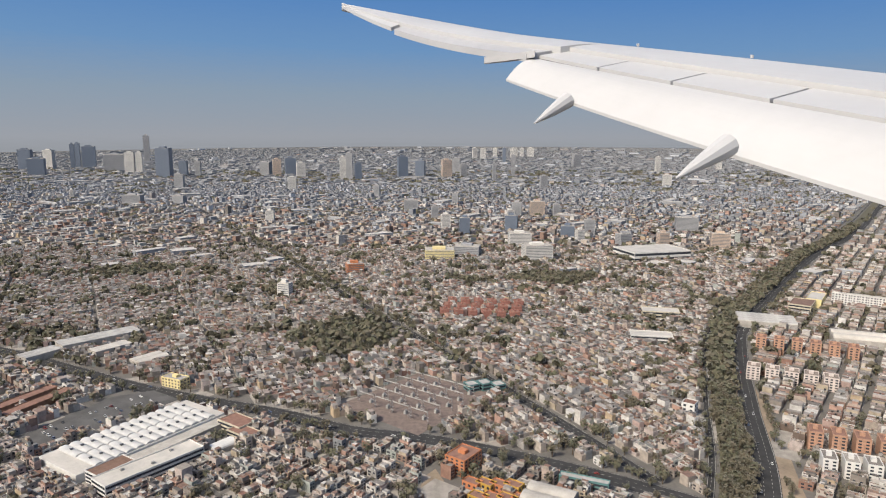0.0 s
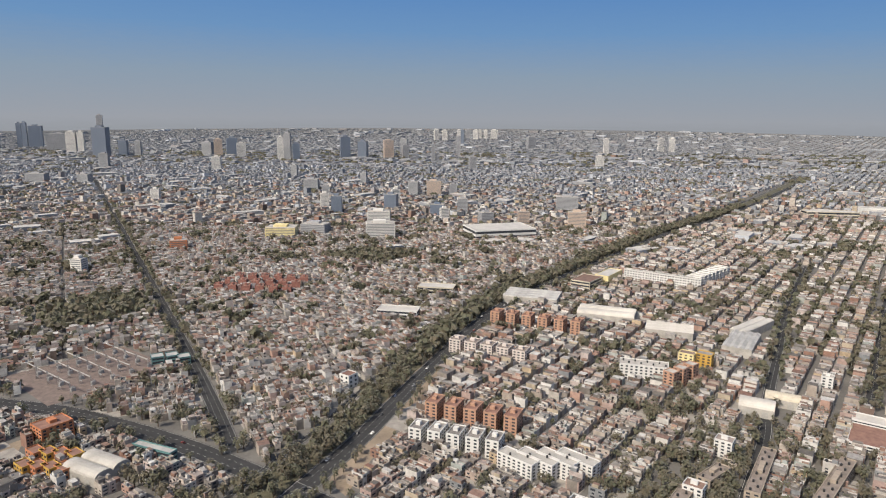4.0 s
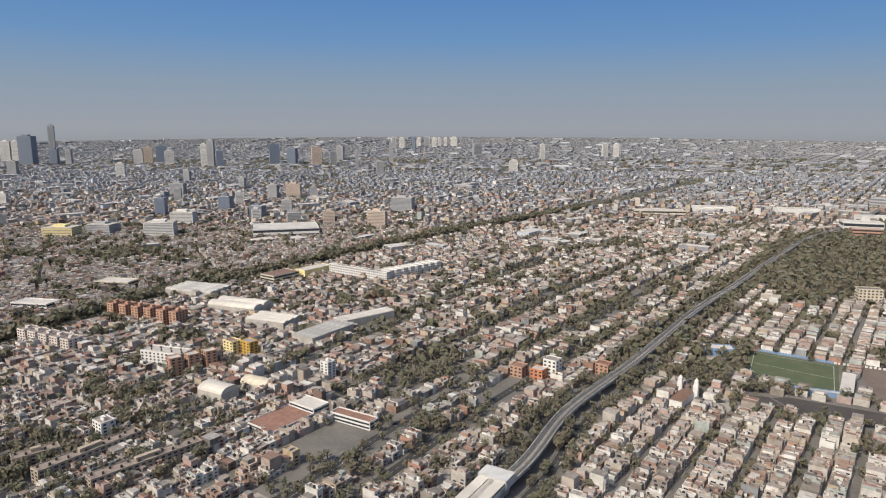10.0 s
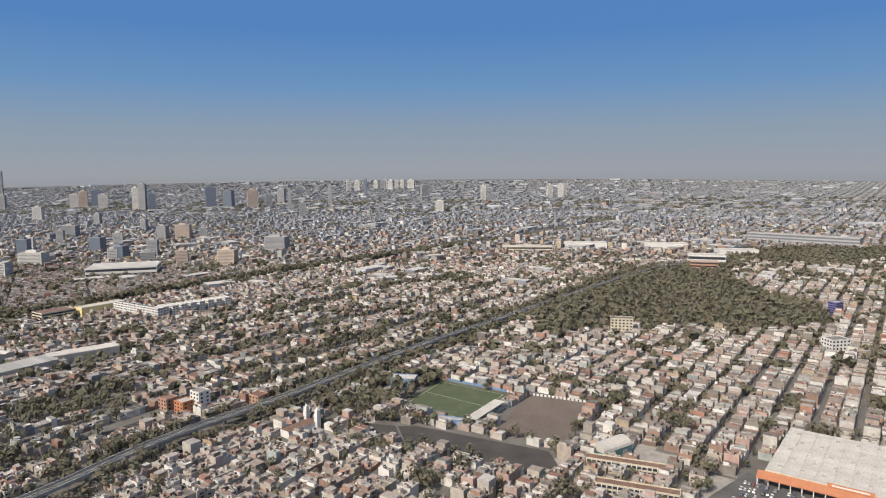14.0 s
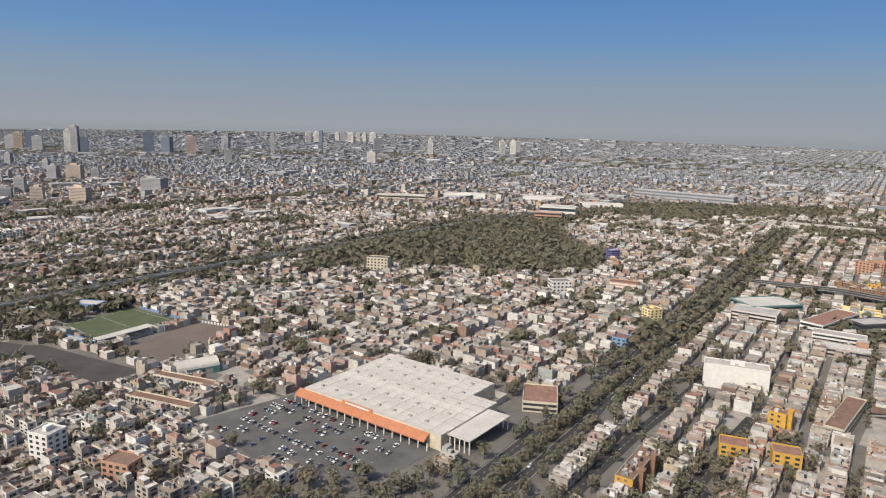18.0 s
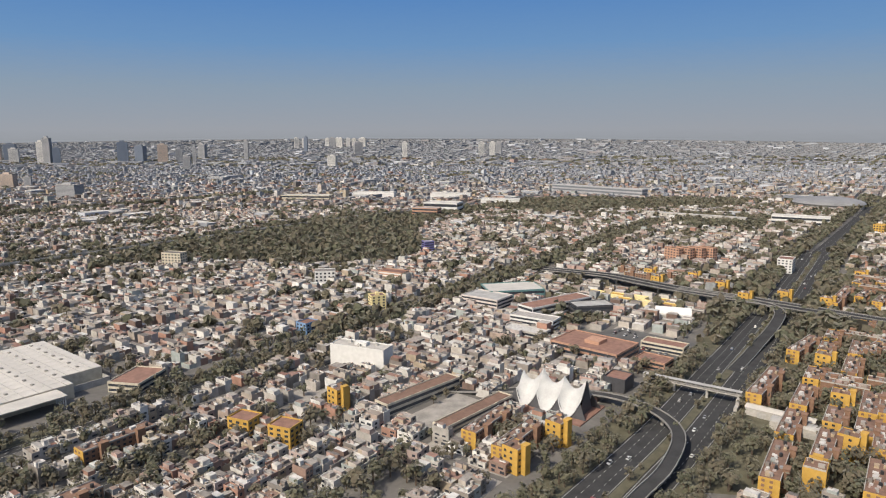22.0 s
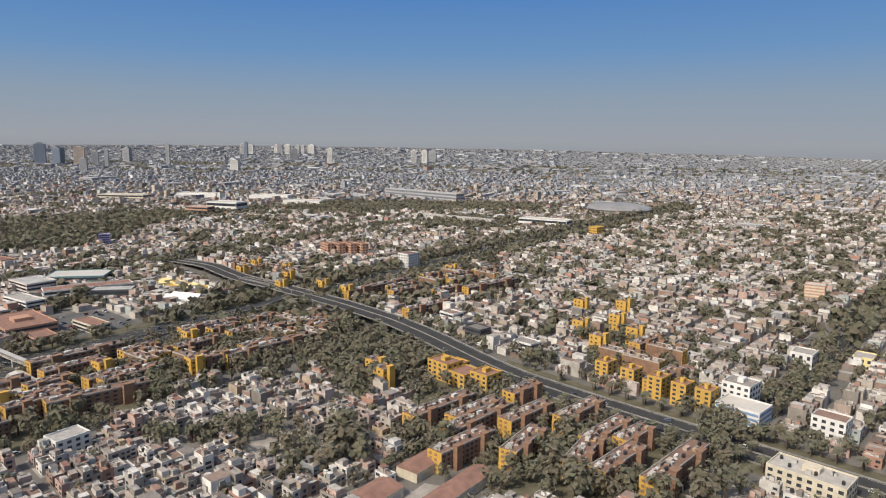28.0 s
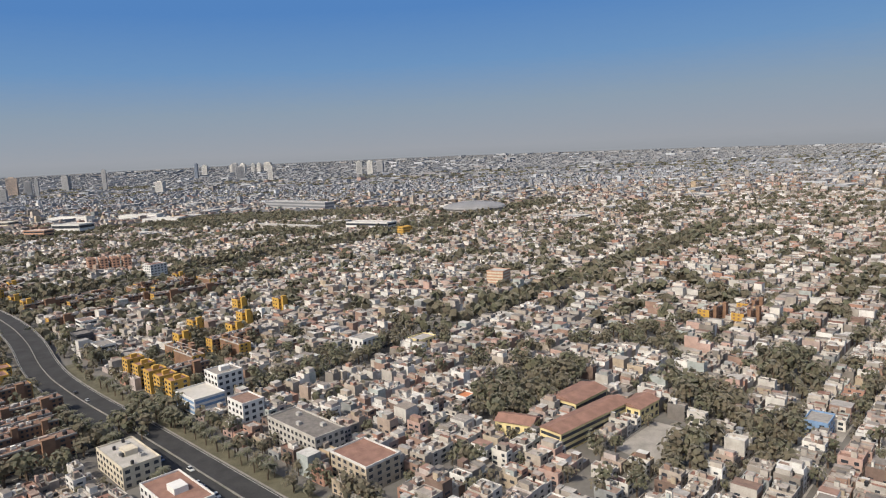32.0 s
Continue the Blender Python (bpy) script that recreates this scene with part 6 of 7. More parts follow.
def lattice(deg, box, zone, length, depth, gap_u, gap_v, front, shrink):
    """Lots in blocks of two rows, for one part of the town: centre, size and height of each house."""
    a = radians(deg)
    c, s = math.cos(a), math.sin(a)
    x0, x1, y0, y1 = box
    corners = [(x * c + y * s, -x * s + y * c) for x in (x0, x1) for y in (y0, y1)]
    us, vs = [p[0] for p in corners], [p[1] for p in corners]
    out, pads, lane = [], [], []
    u = min(us)
    ui = 0
    while u < max(us):
        v = min(vs)
        while v < max(vs):
            cu, cv = u + length / 2, v + depth / 2
            bx, by = cu * c - cv * s, cu * s + cv * c
            if x0 - 40 < bx < x1 + 40 and y0 - 40 < by < y1 + 40:
                pads.append((bx, by))
                if front < 3 and by < near_edge(bx) + 300:
                    leafy = .12 + .8 * (noise.noise(Vector((bx / 60, by / 60, 2.0))) > -.12)
                    w = RNG.uniform(0, 4)
                    while w < length:
                        if RNG.random() < leafy:
                            uu, vv = u + w, v + depth + gap_v * RNG.uniform(.15, .85)
                            lane.append((uu * c - vv * s, uu * s + vv * c))
                        w += RNG.uniform(3.2, 6.5)
                for row in (0, 1):
                    w = 0.0
                    while w < length - front * .6:
                        f = front * RNG.uniform(.75, 1.35)
                        dd = depth / 2 * RNG.uniform(*shrink)
                        vv = v + dd / 2 if row == 0 else v + depth - dd / 2
                        uu = u + w + f / 2
                        out.append((uu * c - vv * s, uu * s + vv * c, f * .985, dd, row))
                        w += f
            v += depth + gap_v
        u += length + gap_u
    if not out:
        return np.zeros((0, 6)), np.zeros((0, 2))
    if lane:
        g = np.array(lane)
        g = g[in_view(g[:, 0], g[:, 1]) & zone(g[:, 0], g[:, 1])]
        LANE_TREES.extend(g[free(g[:, 0], g[:, 1], .5, True)])
    h = np.array(out)
    px, py = h[:, 0], h[:, 1]
    ok = in_view(px, py) & zone(px, py)
    h = h[ok]
    h = h[free(h[:, 0], h[:, 1], 1.8)]
    pads = np.array(pads)
    pads = pads[in_view(pads[:, 0], pads[:, 1]) & zone(pads[:, 0], pads[:, 1])]
    pads = pads[free(pads[:, 0], pads[:, 1], depth * .5)] if len(pads) else pads
    return np.column_stack([h, np.full(len(h), deg)]), pads


def left_of_canal(px, py):
    return ~side_of(px, py, CANAL)


def below_diag(px, py):
    xs, ys = [p[0] for p in DIAG], [p[1] for p in DIAG]
    return (py < np.interp(px, xs, ys)) & (px < 130)


def zone_ll(px, py):
    return left_of_canal(px, py) & below_diag(px, py) & (py < 700)


def zone_l(px, py):
    return left_of_canal(px, py) & ~below_diag(px, py) & (py < 700)


def zone_m(px, py):
    return ~left_of_canal(px, py) & ~side_of(px, py, HIGHWAY) & (py < 700)


def zone_r(px, py):
    return side_of(px, py, HIGHWAY) & (py < 700)


ZONES = [(53, (-420, 140, 150, 470), zone_ll, 50, 9.8, 2.9, 2.8), (28, (-600, 560, 190, 710), zone_l, 54, 9.8, 2.9, 2.6), (MAIN, (60, 1300, 60, 710), zone_m, 60, 10.8, 3.0, 3.3), (45, (830, 1720, 40, 710), zone_r, 52, 9.8, 2.9, 2.9)]
near, pad_list = [], []
for deg, box, zone, length, depth, gu, gv in ZONES:
    h, pads = lattice(deg, box, zone, length, depth, gu, gv, 2.25, (.8, 1.0))
    near.append(h)
    pad_list += [(x, y, length + 1.1, depth + 1.1, deg) for x, y in pads]
near = np.concatenate(near)
mid, _ = lattice(MAIN, (-1400, 2500, 690, 1600), lambda px, py: (py >= 700) & (py < 1600), 64, 17, 5, 4.5, 7.6, (.65, 1.0))
far, _ = lattice(MAIN, (-4200, 5200, 1590, 4400), lambda px, py: py >= 1600, 120, 40, 10, 10, 19.0, (.6, 1.0))


def storeys_of(n, odds):
    return RNG.choice(np.arange(1, len(odds) + 1), size=n, p=odds)


def rotated(local, deg, cx, cy):
    """Local points (n, k, 3) turned and moved to their places."""
    a = np.radians(deg)[:, None]
    x, y = local[..., 0], local[..., 1]
    out = np.empty_like(local)
    out[..., 0] = cx[:, None] + x * np.cos(a) - y * np.sin(a)
    out[..., 1] = cy[:, None] + x * np.sin(a) + y * np.cos(a)
    out[..., 2] = local[..., 2]
    return out


SIGN = np.array([(-1, -1), (1, -1), (1, 1), (-1, 1)], float)


def boxes(cx, cy, w, d, z0, z1, deg, wall=0, top=1):
    """Arrays for many plain boxes without floors."""
    n = len(cx)
    loc = np.empty((n, 8, 3))
    for k in range(8):
        sx, sy = SIGN[k % 4]
        loc[:, k, 0], loc[:, k, 1], loc[:, k, 2] = sx * w / 2, sy * d / 2, z0 if k < 4 else z1
    v = rotated(loc, deg, cx, cy).reshape(-1, 3)
    q = (np.arange(n)[:, None, None] * 8 + BOX_Q[None, :5]).reshape(-1, 4)
    return v, q, np.tile([wall] * 4 + [top], n)


RIM_Q = np.array([(0, 1, 5, 4), (1, 2, 6, 5), (2, 3, 7, 6), (3, 0, 4, 7), (4, 5, 9, 8), (5, 6, 10, 9), (6, 7, 11, 10), (7, 4, 8, 11),
                  (8, 9, 13, 12), (9, 10, 14, 13), (10, 11, 15, 14), (11, 8, 12, 15), (12, 13, 14, 15)])


def rimmed(cx, cy, w, d, h, rim, deg):
    """Arrays for many houses: walls, a parapet with thickness and a sunken roof."""
    n, e = len(cx), 0.14
    loc = np.empty((n, 16, 3))
    for k in range(16):
        sx, sy = SIGN[k % 4]
        ins = 0 if k < 8 else e
        loc[:, k, 0], loc[:, k, 1] = sx * (w / 2 - ins), sy * (d / 2 - ins)
        loc[:, k, 2] = 0 if k < 4 else (h if k >= 12 else h + rim)
    v = rotated(loc, deg, cx, cy).reshape(-1, 3)
    q = (np.arange(n)[:, None, None] * 16 + RIM_Q[None]).reshape(-1, 4)
    return v, q, np.tile([0] * 12 + [1], n)


def stuff(name, pieces, mats, label, category):
    vs, qs, ms, k = [], [], [], 0
    for v, q, m in pieces:
        vs.append(v)
        qs.append(q + k)
        ms.append(m)
        k += len(v)
    ob = put(name, quads_mesh(name, np.concatenate(vs), np.concatenate(qs), mats, np.concatenate(ms)))
    return tagged(ob, label, category, kind="stuff")


def window_boxes(hx, hy, w, d, h, deg, face, storeys, per):
    """Thin window boxes for one face (-y: 0, -x: 1, +x: 2) of many houses."""
    out = []
    for st in range(3):
        for j in range(per):
            m = (storeys > st) & (RNG.random(len(hx)) < .86)
            if not m.any():
                continue
            n = m.sum()
            span = w[m] if face == 0 else d[m]
            c = (j + .5) / per - .5 + RNG.uniform(-.05, .05, n)
            ww, wh = span / per * RNG.uniform(.28, .62, n), RNG.uniform(.42, .74, n)
            a = np.radians(deg[m])
            if face == 0:
                lx, ly = c * w[m], -d[m] / 2
                bw, bd = ww, np.full(n, .07)
            else:
                lx, ly = (w[m] / 2 if face == 2 else -w[m] / 2), c * d[m]
                bw, bd = np.full(n, .07), ww
            x, y = hx[m] + lx * np.cos(a) - ly * np.sin(a), hy[m] + lx * np.sin(a) + ly * np.cos(a)
            z0 = st * 1.14 + .32
            v, q, i = boxes(x, y, bw, bd, z0, z0 + wh, deg[m], 0, 0)
            out.append((v, q, i))
    return out


order = np.argsort(near[:, 1] - near_edge(near[:, 0]))
near = near[order]
HOUSES = 100
ahead = near[:, 1] - near_edge(near[:, 0])
pick = np.where((ahead > 12) & (ahead < 46))[0]
pick = pick[:: max(1, len(pick) // HOUSES)][:HOUSES]
single = near[pick]
near = np.delete(near, pick, axis=0)


def house_fabric():
    n = len(near)
    hx, hy, w, d, deg = near[:, 0], near[:, 1], near[:, 2], near[:, 3], near[:, 5]
    st = storeys_of(n, [.16, .60, .20, .04])
    h = st * 1.14 + RNG.uniform(.0, .3, n)
    fine = hy < near_edge(hx) + 95
    main = rimmed(hx[fine], hy[fine], w[fine], d[fine], h[fine], RNG.uniform(.12, .45, fine.sum()), deg[fine])
    back = boxes(hx[~fine], hy[~fine], w[~fine], d[~fine], np.zeros((~fine).sum()), h[~fine] + .2, deg[~fine])
    fair = (hx + 130 * np.sin(hy / 90) + RNG.normal(0, 60, n)) > 430
    main = (main[0], main[1], main[2] + 2 * np.repeat(fair[fine], 13))
    back = (back[0], back[1], back[2] + 2 * np.repeat(fair[~fine], 5))
    pieces = [main, back]
    a = np.radians(deg)

    def on_roof(prob, fw, fd, z, back=.4):
        m = RNG.random(n) < np.where(fine, prob, prob * back)
        k = m.sum()
        bw, bd = w[m] * RNG.uniform(*fw, k), d[m] * RNG.uniform(*fd, k)
        lx, ly = (w[m] - bw - .3) * (RNG.random(k) - .5), (d[m] - bd - .3) * (RNG.random(k) - .5)
        x, y = hx[m] + lx * np.cos(a[m]) - ly * np.sin(a[m]), hy[m] + lx * np.sin(a[m]) + ly * np.cos(a[m])
        v, q, i = boxes(x, y, bw, bd, h[m], h[m] + RNG.uniform(*z, k), deg[m])
        return v, q, i + 2 * np.repeat(fair[m], 5)

    pieces.append(on_roof(.5, (.5, .93), (.3, .7), (1.1, 1.4)))
    pieces.append(on_roof(.55, (.25, .45), (.16, .3), (.8, 1.5)))
    pieces.append(on_roof(.4, (.12, .3), (.06, .14), (.3, .9)))
    pieces.append(on_roof(.75, (.2, .55), (.08, .24), (.35, 1.1), 0))
    pieces.append(on_roof(.7, (.08, .2), (.1, .45), (.3, .75), 0))
    pieces.append(on_roof(.4, (.1, .2), (.06, .12), (.25, .6), 0))
    pieces.append(on_roof(.25, (.4, .9), (.03, .05), (.5, .9), 0))
    m = RNG.random(n) < .02
    k = m.sum()
    tall = boxes(hx[m], hy[m], RNG.uniform(2.6, 4.6, k), d[m] * RNG.uniform(.7, 1.0, k), np.zeros(k), RNG.choice((3.6, 3.6, 4.7, 5.8), k) + RNG.uniform(0, .3, k), deg[m])
    pieces.append((tall[0], tall[1], tall[2] + 2 * np.repeat(fair[m], 5)))
    close = hy < near_edge(hx) + 52
    stuff("house_rows", pieces, [M_WALL, M_ROOF, M_PALEWALL, M_PALEROOF], "dense rows of flat-roofed two and three storey houses in pale and earthy colours", "houses")
    s = np.where(close)[0]
    wins = []
    for face, per in ((0, 1), (1, 2), (2, 2)):
        out = np.radians({0: -90, 1: 180, 2: 0}[face]) + a[s]
        seen = s[np.sin(out) < .3]
        wins += window_boxes(hx[seen], hy[seen], w[seen], d[seen], h[seen], deg[seen], face, st[seen], per)
    stuff("house_windows", wins, [M_GLASS], "small dark windows of the house rows", "windows")
    t = np.where((RNG.random(n) < .45) & (hy < near_edge(hx) + 150))[0]
    tx, ty = hx[t] + RNG.uniform(-1.2, 1.2, len(t)), hy[t] + RNG.uniform(-1.5, 1.5, len(t))
    size = RNG.uniform(.4, .62, len(t))
    p1 = boxes(tx, ty, size, size, h[t] + .02, h[t] + RNG.uniform(.6, 1.0, len(t)), deg[t], 0, 0)
    p2 = boxes(tx, ty, size, size, h[t] + .02, h[t] + .68, deg[t] + 45, 0, 0)
    stuff("roof_tanks", [p1, p2], [M_TANK], "black water tanks on the house roofs", "water tanks")


house_fabric()


def far_fabric():
    for arr, name, z, odds, label in ((mid, "town_blocks", 1.35, [.2, .4, .25, .1, .05], "hazy sheet of low flat-roofed buildings across the middle distance"),
                                      (far, "far_town_blocks", 1.5, [.4, .3, .18, .08, .04], "distant low city blocks fading towards the horizon")):
        n = len(arr)
        h = storeys_of(n, odds) * z + RNG.uniform(0, .8, n)
        h *= np.interp(arr[:, 1], [700, 1300, 2600, 4200], [.85, .8, .45, .25])
        base = land(arr[:, 1])
        tall = RNG.random(n) < .02
        h[tall] *= RNG.uniform(1.4, 2.4, tall.sum())
        p = boxes(arr[:, 0], arr[:, 1], arr[:, 2] * RNG.uniform(.7, .99, n), arr[:, 3] * RNG.uniform(.75, .99, n), base - 2, base + h, arr[:, 5] + RNG.choice((0, 0, 12, -9), n))
        m = RNG.random(n) < (.25 if z < 1.4 else .08)
        k = m.sum()
        q = boxes(arr[m, 0] + RNG.uniform(-1, 1, k), arr[m, 1] + RNG.uniform(-1, 1, k), arr[m, 2] * RNG.uniform(.2, .5, k), arr[m, 3] * RNG.uniform(.2, .5, k), base[m] + h[m], base[m] + h[m] + RNG.uniform(.8, 2.4, k), arr[m, 5])
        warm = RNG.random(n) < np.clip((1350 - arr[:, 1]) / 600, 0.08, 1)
        # beyond 1700 m most blocks switch to the haze-coloured materials
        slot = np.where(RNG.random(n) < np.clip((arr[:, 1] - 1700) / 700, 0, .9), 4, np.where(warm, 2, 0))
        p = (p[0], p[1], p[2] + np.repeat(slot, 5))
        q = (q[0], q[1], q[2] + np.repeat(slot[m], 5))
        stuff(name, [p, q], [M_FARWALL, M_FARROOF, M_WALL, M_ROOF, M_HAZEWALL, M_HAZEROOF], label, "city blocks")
    # large sheds scattered between the houses
    k = 1700
    sx, sy = RNG.uniform(-3000, 4200, k), 560 + 3700 * RNG.random(k) ** 1.6
    ok = in_view(sx, sy)
    ok[ok] = free(sx[ok], sy[ok], 6)
    sx, sy = sx[ok], sy[ok]
    n = len(sx)
    big = 1 + (sy - 600) / 2500
    p = boxes(sx, sy, RNG.uniform(10, 32, n) * big, RNG.uniform(7, 15, n) * big, land(sy) - 2, land(sy) + RNG.uniform(3.6, 6, n) * big ** .4, np.full(n, MAIN) + RNG.choice((0, 90, -20), n))
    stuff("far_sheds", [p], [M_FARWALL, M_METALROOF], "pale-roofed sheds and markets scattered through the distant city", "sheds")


far_fabric()


def pads():
    p = np.array(pad_list)
    v = boxes(p[:, 0], p[:, 1], p[:, 2], p[:, 3], np.zeros(len(p)), np.full(len(p), .025), p[:, 4], 0, 0)
    ob = stuff("pavement", [v], [M_PAVE], "raised concrete pavements round the house blocks", "pavement")
    ob["kind"] = "structure"


pads()


def single_houses():
    """The houses nearest the flight line, each with its own parts."""
    rng = random.Random(8)
    tank = Shape().drum(0, 0, 0, .62, .3, n=10).drum(0, 0, .62, .76, .3, n=10, r1=.12).mesh("water_tank", M_TANK)
    kinds = []
    for k in range(12):
        st = (2, 3, 2, 1, 3, 2, 2, 4, 3, 2, 1, 2)[k]
        w, d = (2.3, 2.4, 2.1, 2.3, 2.2, 2.5, 2.2, 2.3, 2.1, 2.4, 2.6, 2.3)[k], (4.6, 4.2, 4.7, 4.1, 4.4, 4.6, 4.0, 4.5, 4.3, 4.6, 4.4, 4.2)[k]
        kinds.append((st, w, d, st * 1.14 + .15))
    words = ("single-storey", "two-storey", "three-storey", "four-storey")
    protos = {}
    for x, y, w0, d0, row, deg in single:
        k = rng.randrange(12)
        st, w, d, h = kinds[k]
        m = at_deg(x, y, deg)
        if k in protos:
            copy_thing(protos[k], m)
            continue
        ob = thing("house", m, words[st - 1] + " flat-roofed house with a roof tank in a row", "house", "row houses")
        protos[k] = ob
        e = .14
        s = Shape()
        s.v, s.f, s.i = [], [], []
        vv, qq, _ = rimmed(np.array([0.]), np.array([0.]), np.array([w]), np.array([d]), np.array([h]), np.array([.4]), np.array([0.]))
        s.add(vv, qq[:12])
        put("wall", s.mesh("wall", M_OWALL), ob)
        put("roof", Shape().box(-w / 2 + e, w / 2 - e, -d / 2 + e, d / 2 - e, h - .04, h + .02).mesh("roof", M_OROOF), ob)
        put("stair_hut", Shape().box(-w * .1, w * .4, d * .1, d * .4, h + .02, h + 1.2).box(-w * .14, w * .43, d * .08, d * .42, h + 1.2, h + 1.28).mesh("stair_hut", M_OWALL), ob)
        put("water_tank", tank, ob, pose(-w * .25, d * .3, h + .02))
        put("door", Shape().box(-.3, .3, -.05, .05, 0, .95).mesh("door", M_BROWN), ob, pose(w * .3, -d / 2, 0))
        me = window_mesh(.7, .55)
        for f in range(st):
            for j in (-1, 1):
                if f or j < 0:
                    put("window", me, ob, pose(j * w * .24, -d / 2, f * 1.14 + .34))
            put("window", me, ob, pose(w / 2, -d * .2, f * 1.14 + .34, 0, 0, 90))


single_houses()


# ---- trees ----
def leaf_quads(n, lobes, rng, size):
    """Leaf clumps as small bent plates spread over several lobes."""
    v, f = [], []
    for k in range(n):
        cx, cy, cz, r = lobes[rng.randrange(len(lobes))]
        while True:
            p = Vector((rng.uniform(-1, 1), rng.uniform(-1, 1), rng.uniform(-1, 1)))
            if .25 < p.length < 1:
                break
        p = p.normalized() * (p.length ** .4)
        c = Vector((cx, cy, cz)) + Vector((p.x, p.y, p.z * .8)) * r
        nrm = (p + Vector((rng.uniform(-.35, .35), rng.uniform(-.35, .35), rng.uniform(0, .6)))).normalized()
        t = nrm.orthogonal().normalized()
        t.rotate(Matrix.Rotation(rng.uniform(0, 6.28), 3, nrm))
        b = nrm.cross(t)
        s = size * rng.uniform(.6, 1.3)
        i = len(v)
        v += [tuple(c - t * s - b * s * .8), tuple(c + t * s - b * s * .7 + nrm * s * .2), tuple(c + t * s * .9 + b * s), tuple(c - t * s * .8 + b * s * .9 - nrm * s * .25)]
        f.append((i, i + 1, i + 2, i + 3))
    return v, f


def trunk_shape(h, r, rng, limbs=4):
    s = Shape().drum(0, 0, 0, h * .55, r, n=7, r1=r * .6)
    for k in range(limbs):
        a = 2 * math.pi * k / limbs + rng.uniform(-.4, .4)
        o = Vector((math.cos(a), math.sin(a), 0)) * h * .24
        q = Vector((-math.sin(a), math.cos(a), 0)) * r * .4
        z0, z1 = h * .45, h * .78
        s.add([(q.x, q.y, z0), (-q.x, -q.y, z0), (0, 0, z0 + r), (o.x + q.x * .4, o.y + q.y * .4, z1), (o.x - q.x * .4, o.y - q.y * .4, z1), (o.x, o.y, z1 + r * .4)],
              [(0, 1, 4, 3), (1, 2, 5, 4), (2, 0, 3, 5)])
    return s


TREE_KINDS = []
for k in range(6):
    rng = random.Random(40 + k)
    h = 4.2 + .5 * (k % 3)
    lobes = [(rng.uniform(-.8, .8), rng.uniform(-.8, .8), h * rng.uniform(.58, .82), rng.uniform(.8, 1.25)) for j in range(6)]
    lobes.append((0, 0, h * .72, 1.3))
    v, f = leaf_quads(330, lobes, rng, .21)
    TREE_KINDS.append((trunk_shape(h, .16, rng).mesh("trunk", M_TRUNK), mesh_of("crown", v, f, [M_LEAF if k % 2 else M_LEAF2])))


def palm_kind():
    rng = random.Random(77)
    h = 3.7
    v, f = [], []
    for k in range(30):
        a, up = 2 * math.pi * k / 30 + rng.uniform(-.1, .1), rng.uniform(.1, .9)
        prev = None
        for j in range(4):
            t = j / 3
            r, z = 1.75 * t, h + up * t * 1.3 - 1.5 * t * t * (1.2 - up * .5)
            wd = .26 * (1 - t * .75)
            c = Vector((math.cos(a) * r, math.sin(a) * r, z))
            q = Vector((-math.sin(a), math.cos(a), 0)) * wd
            v += [tuple(c + q), tuple(c - q)]
            if j:
                i = len(v) - 4
                f.append((i, i + 1, i + 3, i + 2))
    return Shape().drum(0, 0, 0, h, .2, n=7, r1=.13).mesh("trunk", M_TRUNK), mesh_of("crown", v, f, [M_LEAF])


PALM = palm_kind()
tree_pts = []


def plant(x, y, size):
    tree_pts.append((x, y, size))


def rows_of_trees(line, offs, step, size, lo=-1e9, hi=1e9, jitter=.8):
    for off in offs:
        for x, y, d in resample(offset_line(smooth_line(line), off), step):
            if lo <= y <= hi and RNG.random() < .9:
                plant(x + RNG.uniform(-jitter, jitter), y + RNG.uniform(-jitter, jitter), size * RNG.uniform(.7, 1.3))


def area_of_trees(poly, step, size, skip=.1):
    xs, ys = [p[0] for p in poly], [p[1] for p in poly]
    gx, gy = np.meshgrid(np.arange(min(xs), max(xs), step), np.arange(min(ys), max(ys), step))
    gx, gy = gx.ravel() + RNG.uniform(-.45, .45, gx.size) * step, gy.ravel() + RNG.uniform(-.45, .45, gy.size) * step
    ok = inside(gx, gy, poly) & (RNG.random(gx.size) > skip)
    ok[ok] = free(gx[ok], gy[ok], 0, True)
    for x, y in zip(gx[ok], gy[ok]):
        plant(x, y, size * RNG.uniform(.75, 1.25))


rows_of_trees(CANAL, (-5.2, -3.0, -1.0, 1.0, 3.0, 5.0), 3.4, 1.05, hi=900)
rows_of_trees(CANAL, (-10.2,), 5, .9, hi=600)
rows_of_trees(CANAL, (16.5,), 6, .95, hi=600)
rows_of_trees(DIAG, (-6.0, 6.0), 5, .95)
rows_of_trees(WEST, (-4.0, 4.0), 5, .95, hi=900)
rows_of_trees(LANE_A, (-3.2, 3.2), 5, 1.0)
rows_of_trees(LANE_B, (-3.2, 3.2), 5, .95)
for edge in ([(478, 262), (484, 254), (512, 250), (530, 241), (556, 228)], [(505, 227), (520, 221), (537, 213), (550, 208)], [(550, 209), (556, 222), (572, 244), (585, 264)], [(500, 270), (507, 285), (517, 304)], [(488, 296), (498, 306), (518, 308)]):
    rows_of_trees(edge, (-.6, .8), 4.2, .95)
for lane in LANES:
    rows_of_trees(lane, (-2.4, 2.4), 5, .9)
rows_of_trees(METRO, (-4.6, 4.6, 9.6, -9.6, 11.5, -11.5), 4.2, 1.05, hi=650)
rows_of_trees(AVENUE, (-1.2, .6, 1.6, -7.4, 7.4, 8.6), 3.8, .95)
rows_of_trees(HIGHWAY, (-10.4, -12.4, -14.6, -17.0, 10.4, 12.6, 15.5), 4.0, .95, hi=430)
rows_of_trees(NEAR_HIGHWAY, (0,), 6.5, .6, jitter=.3)
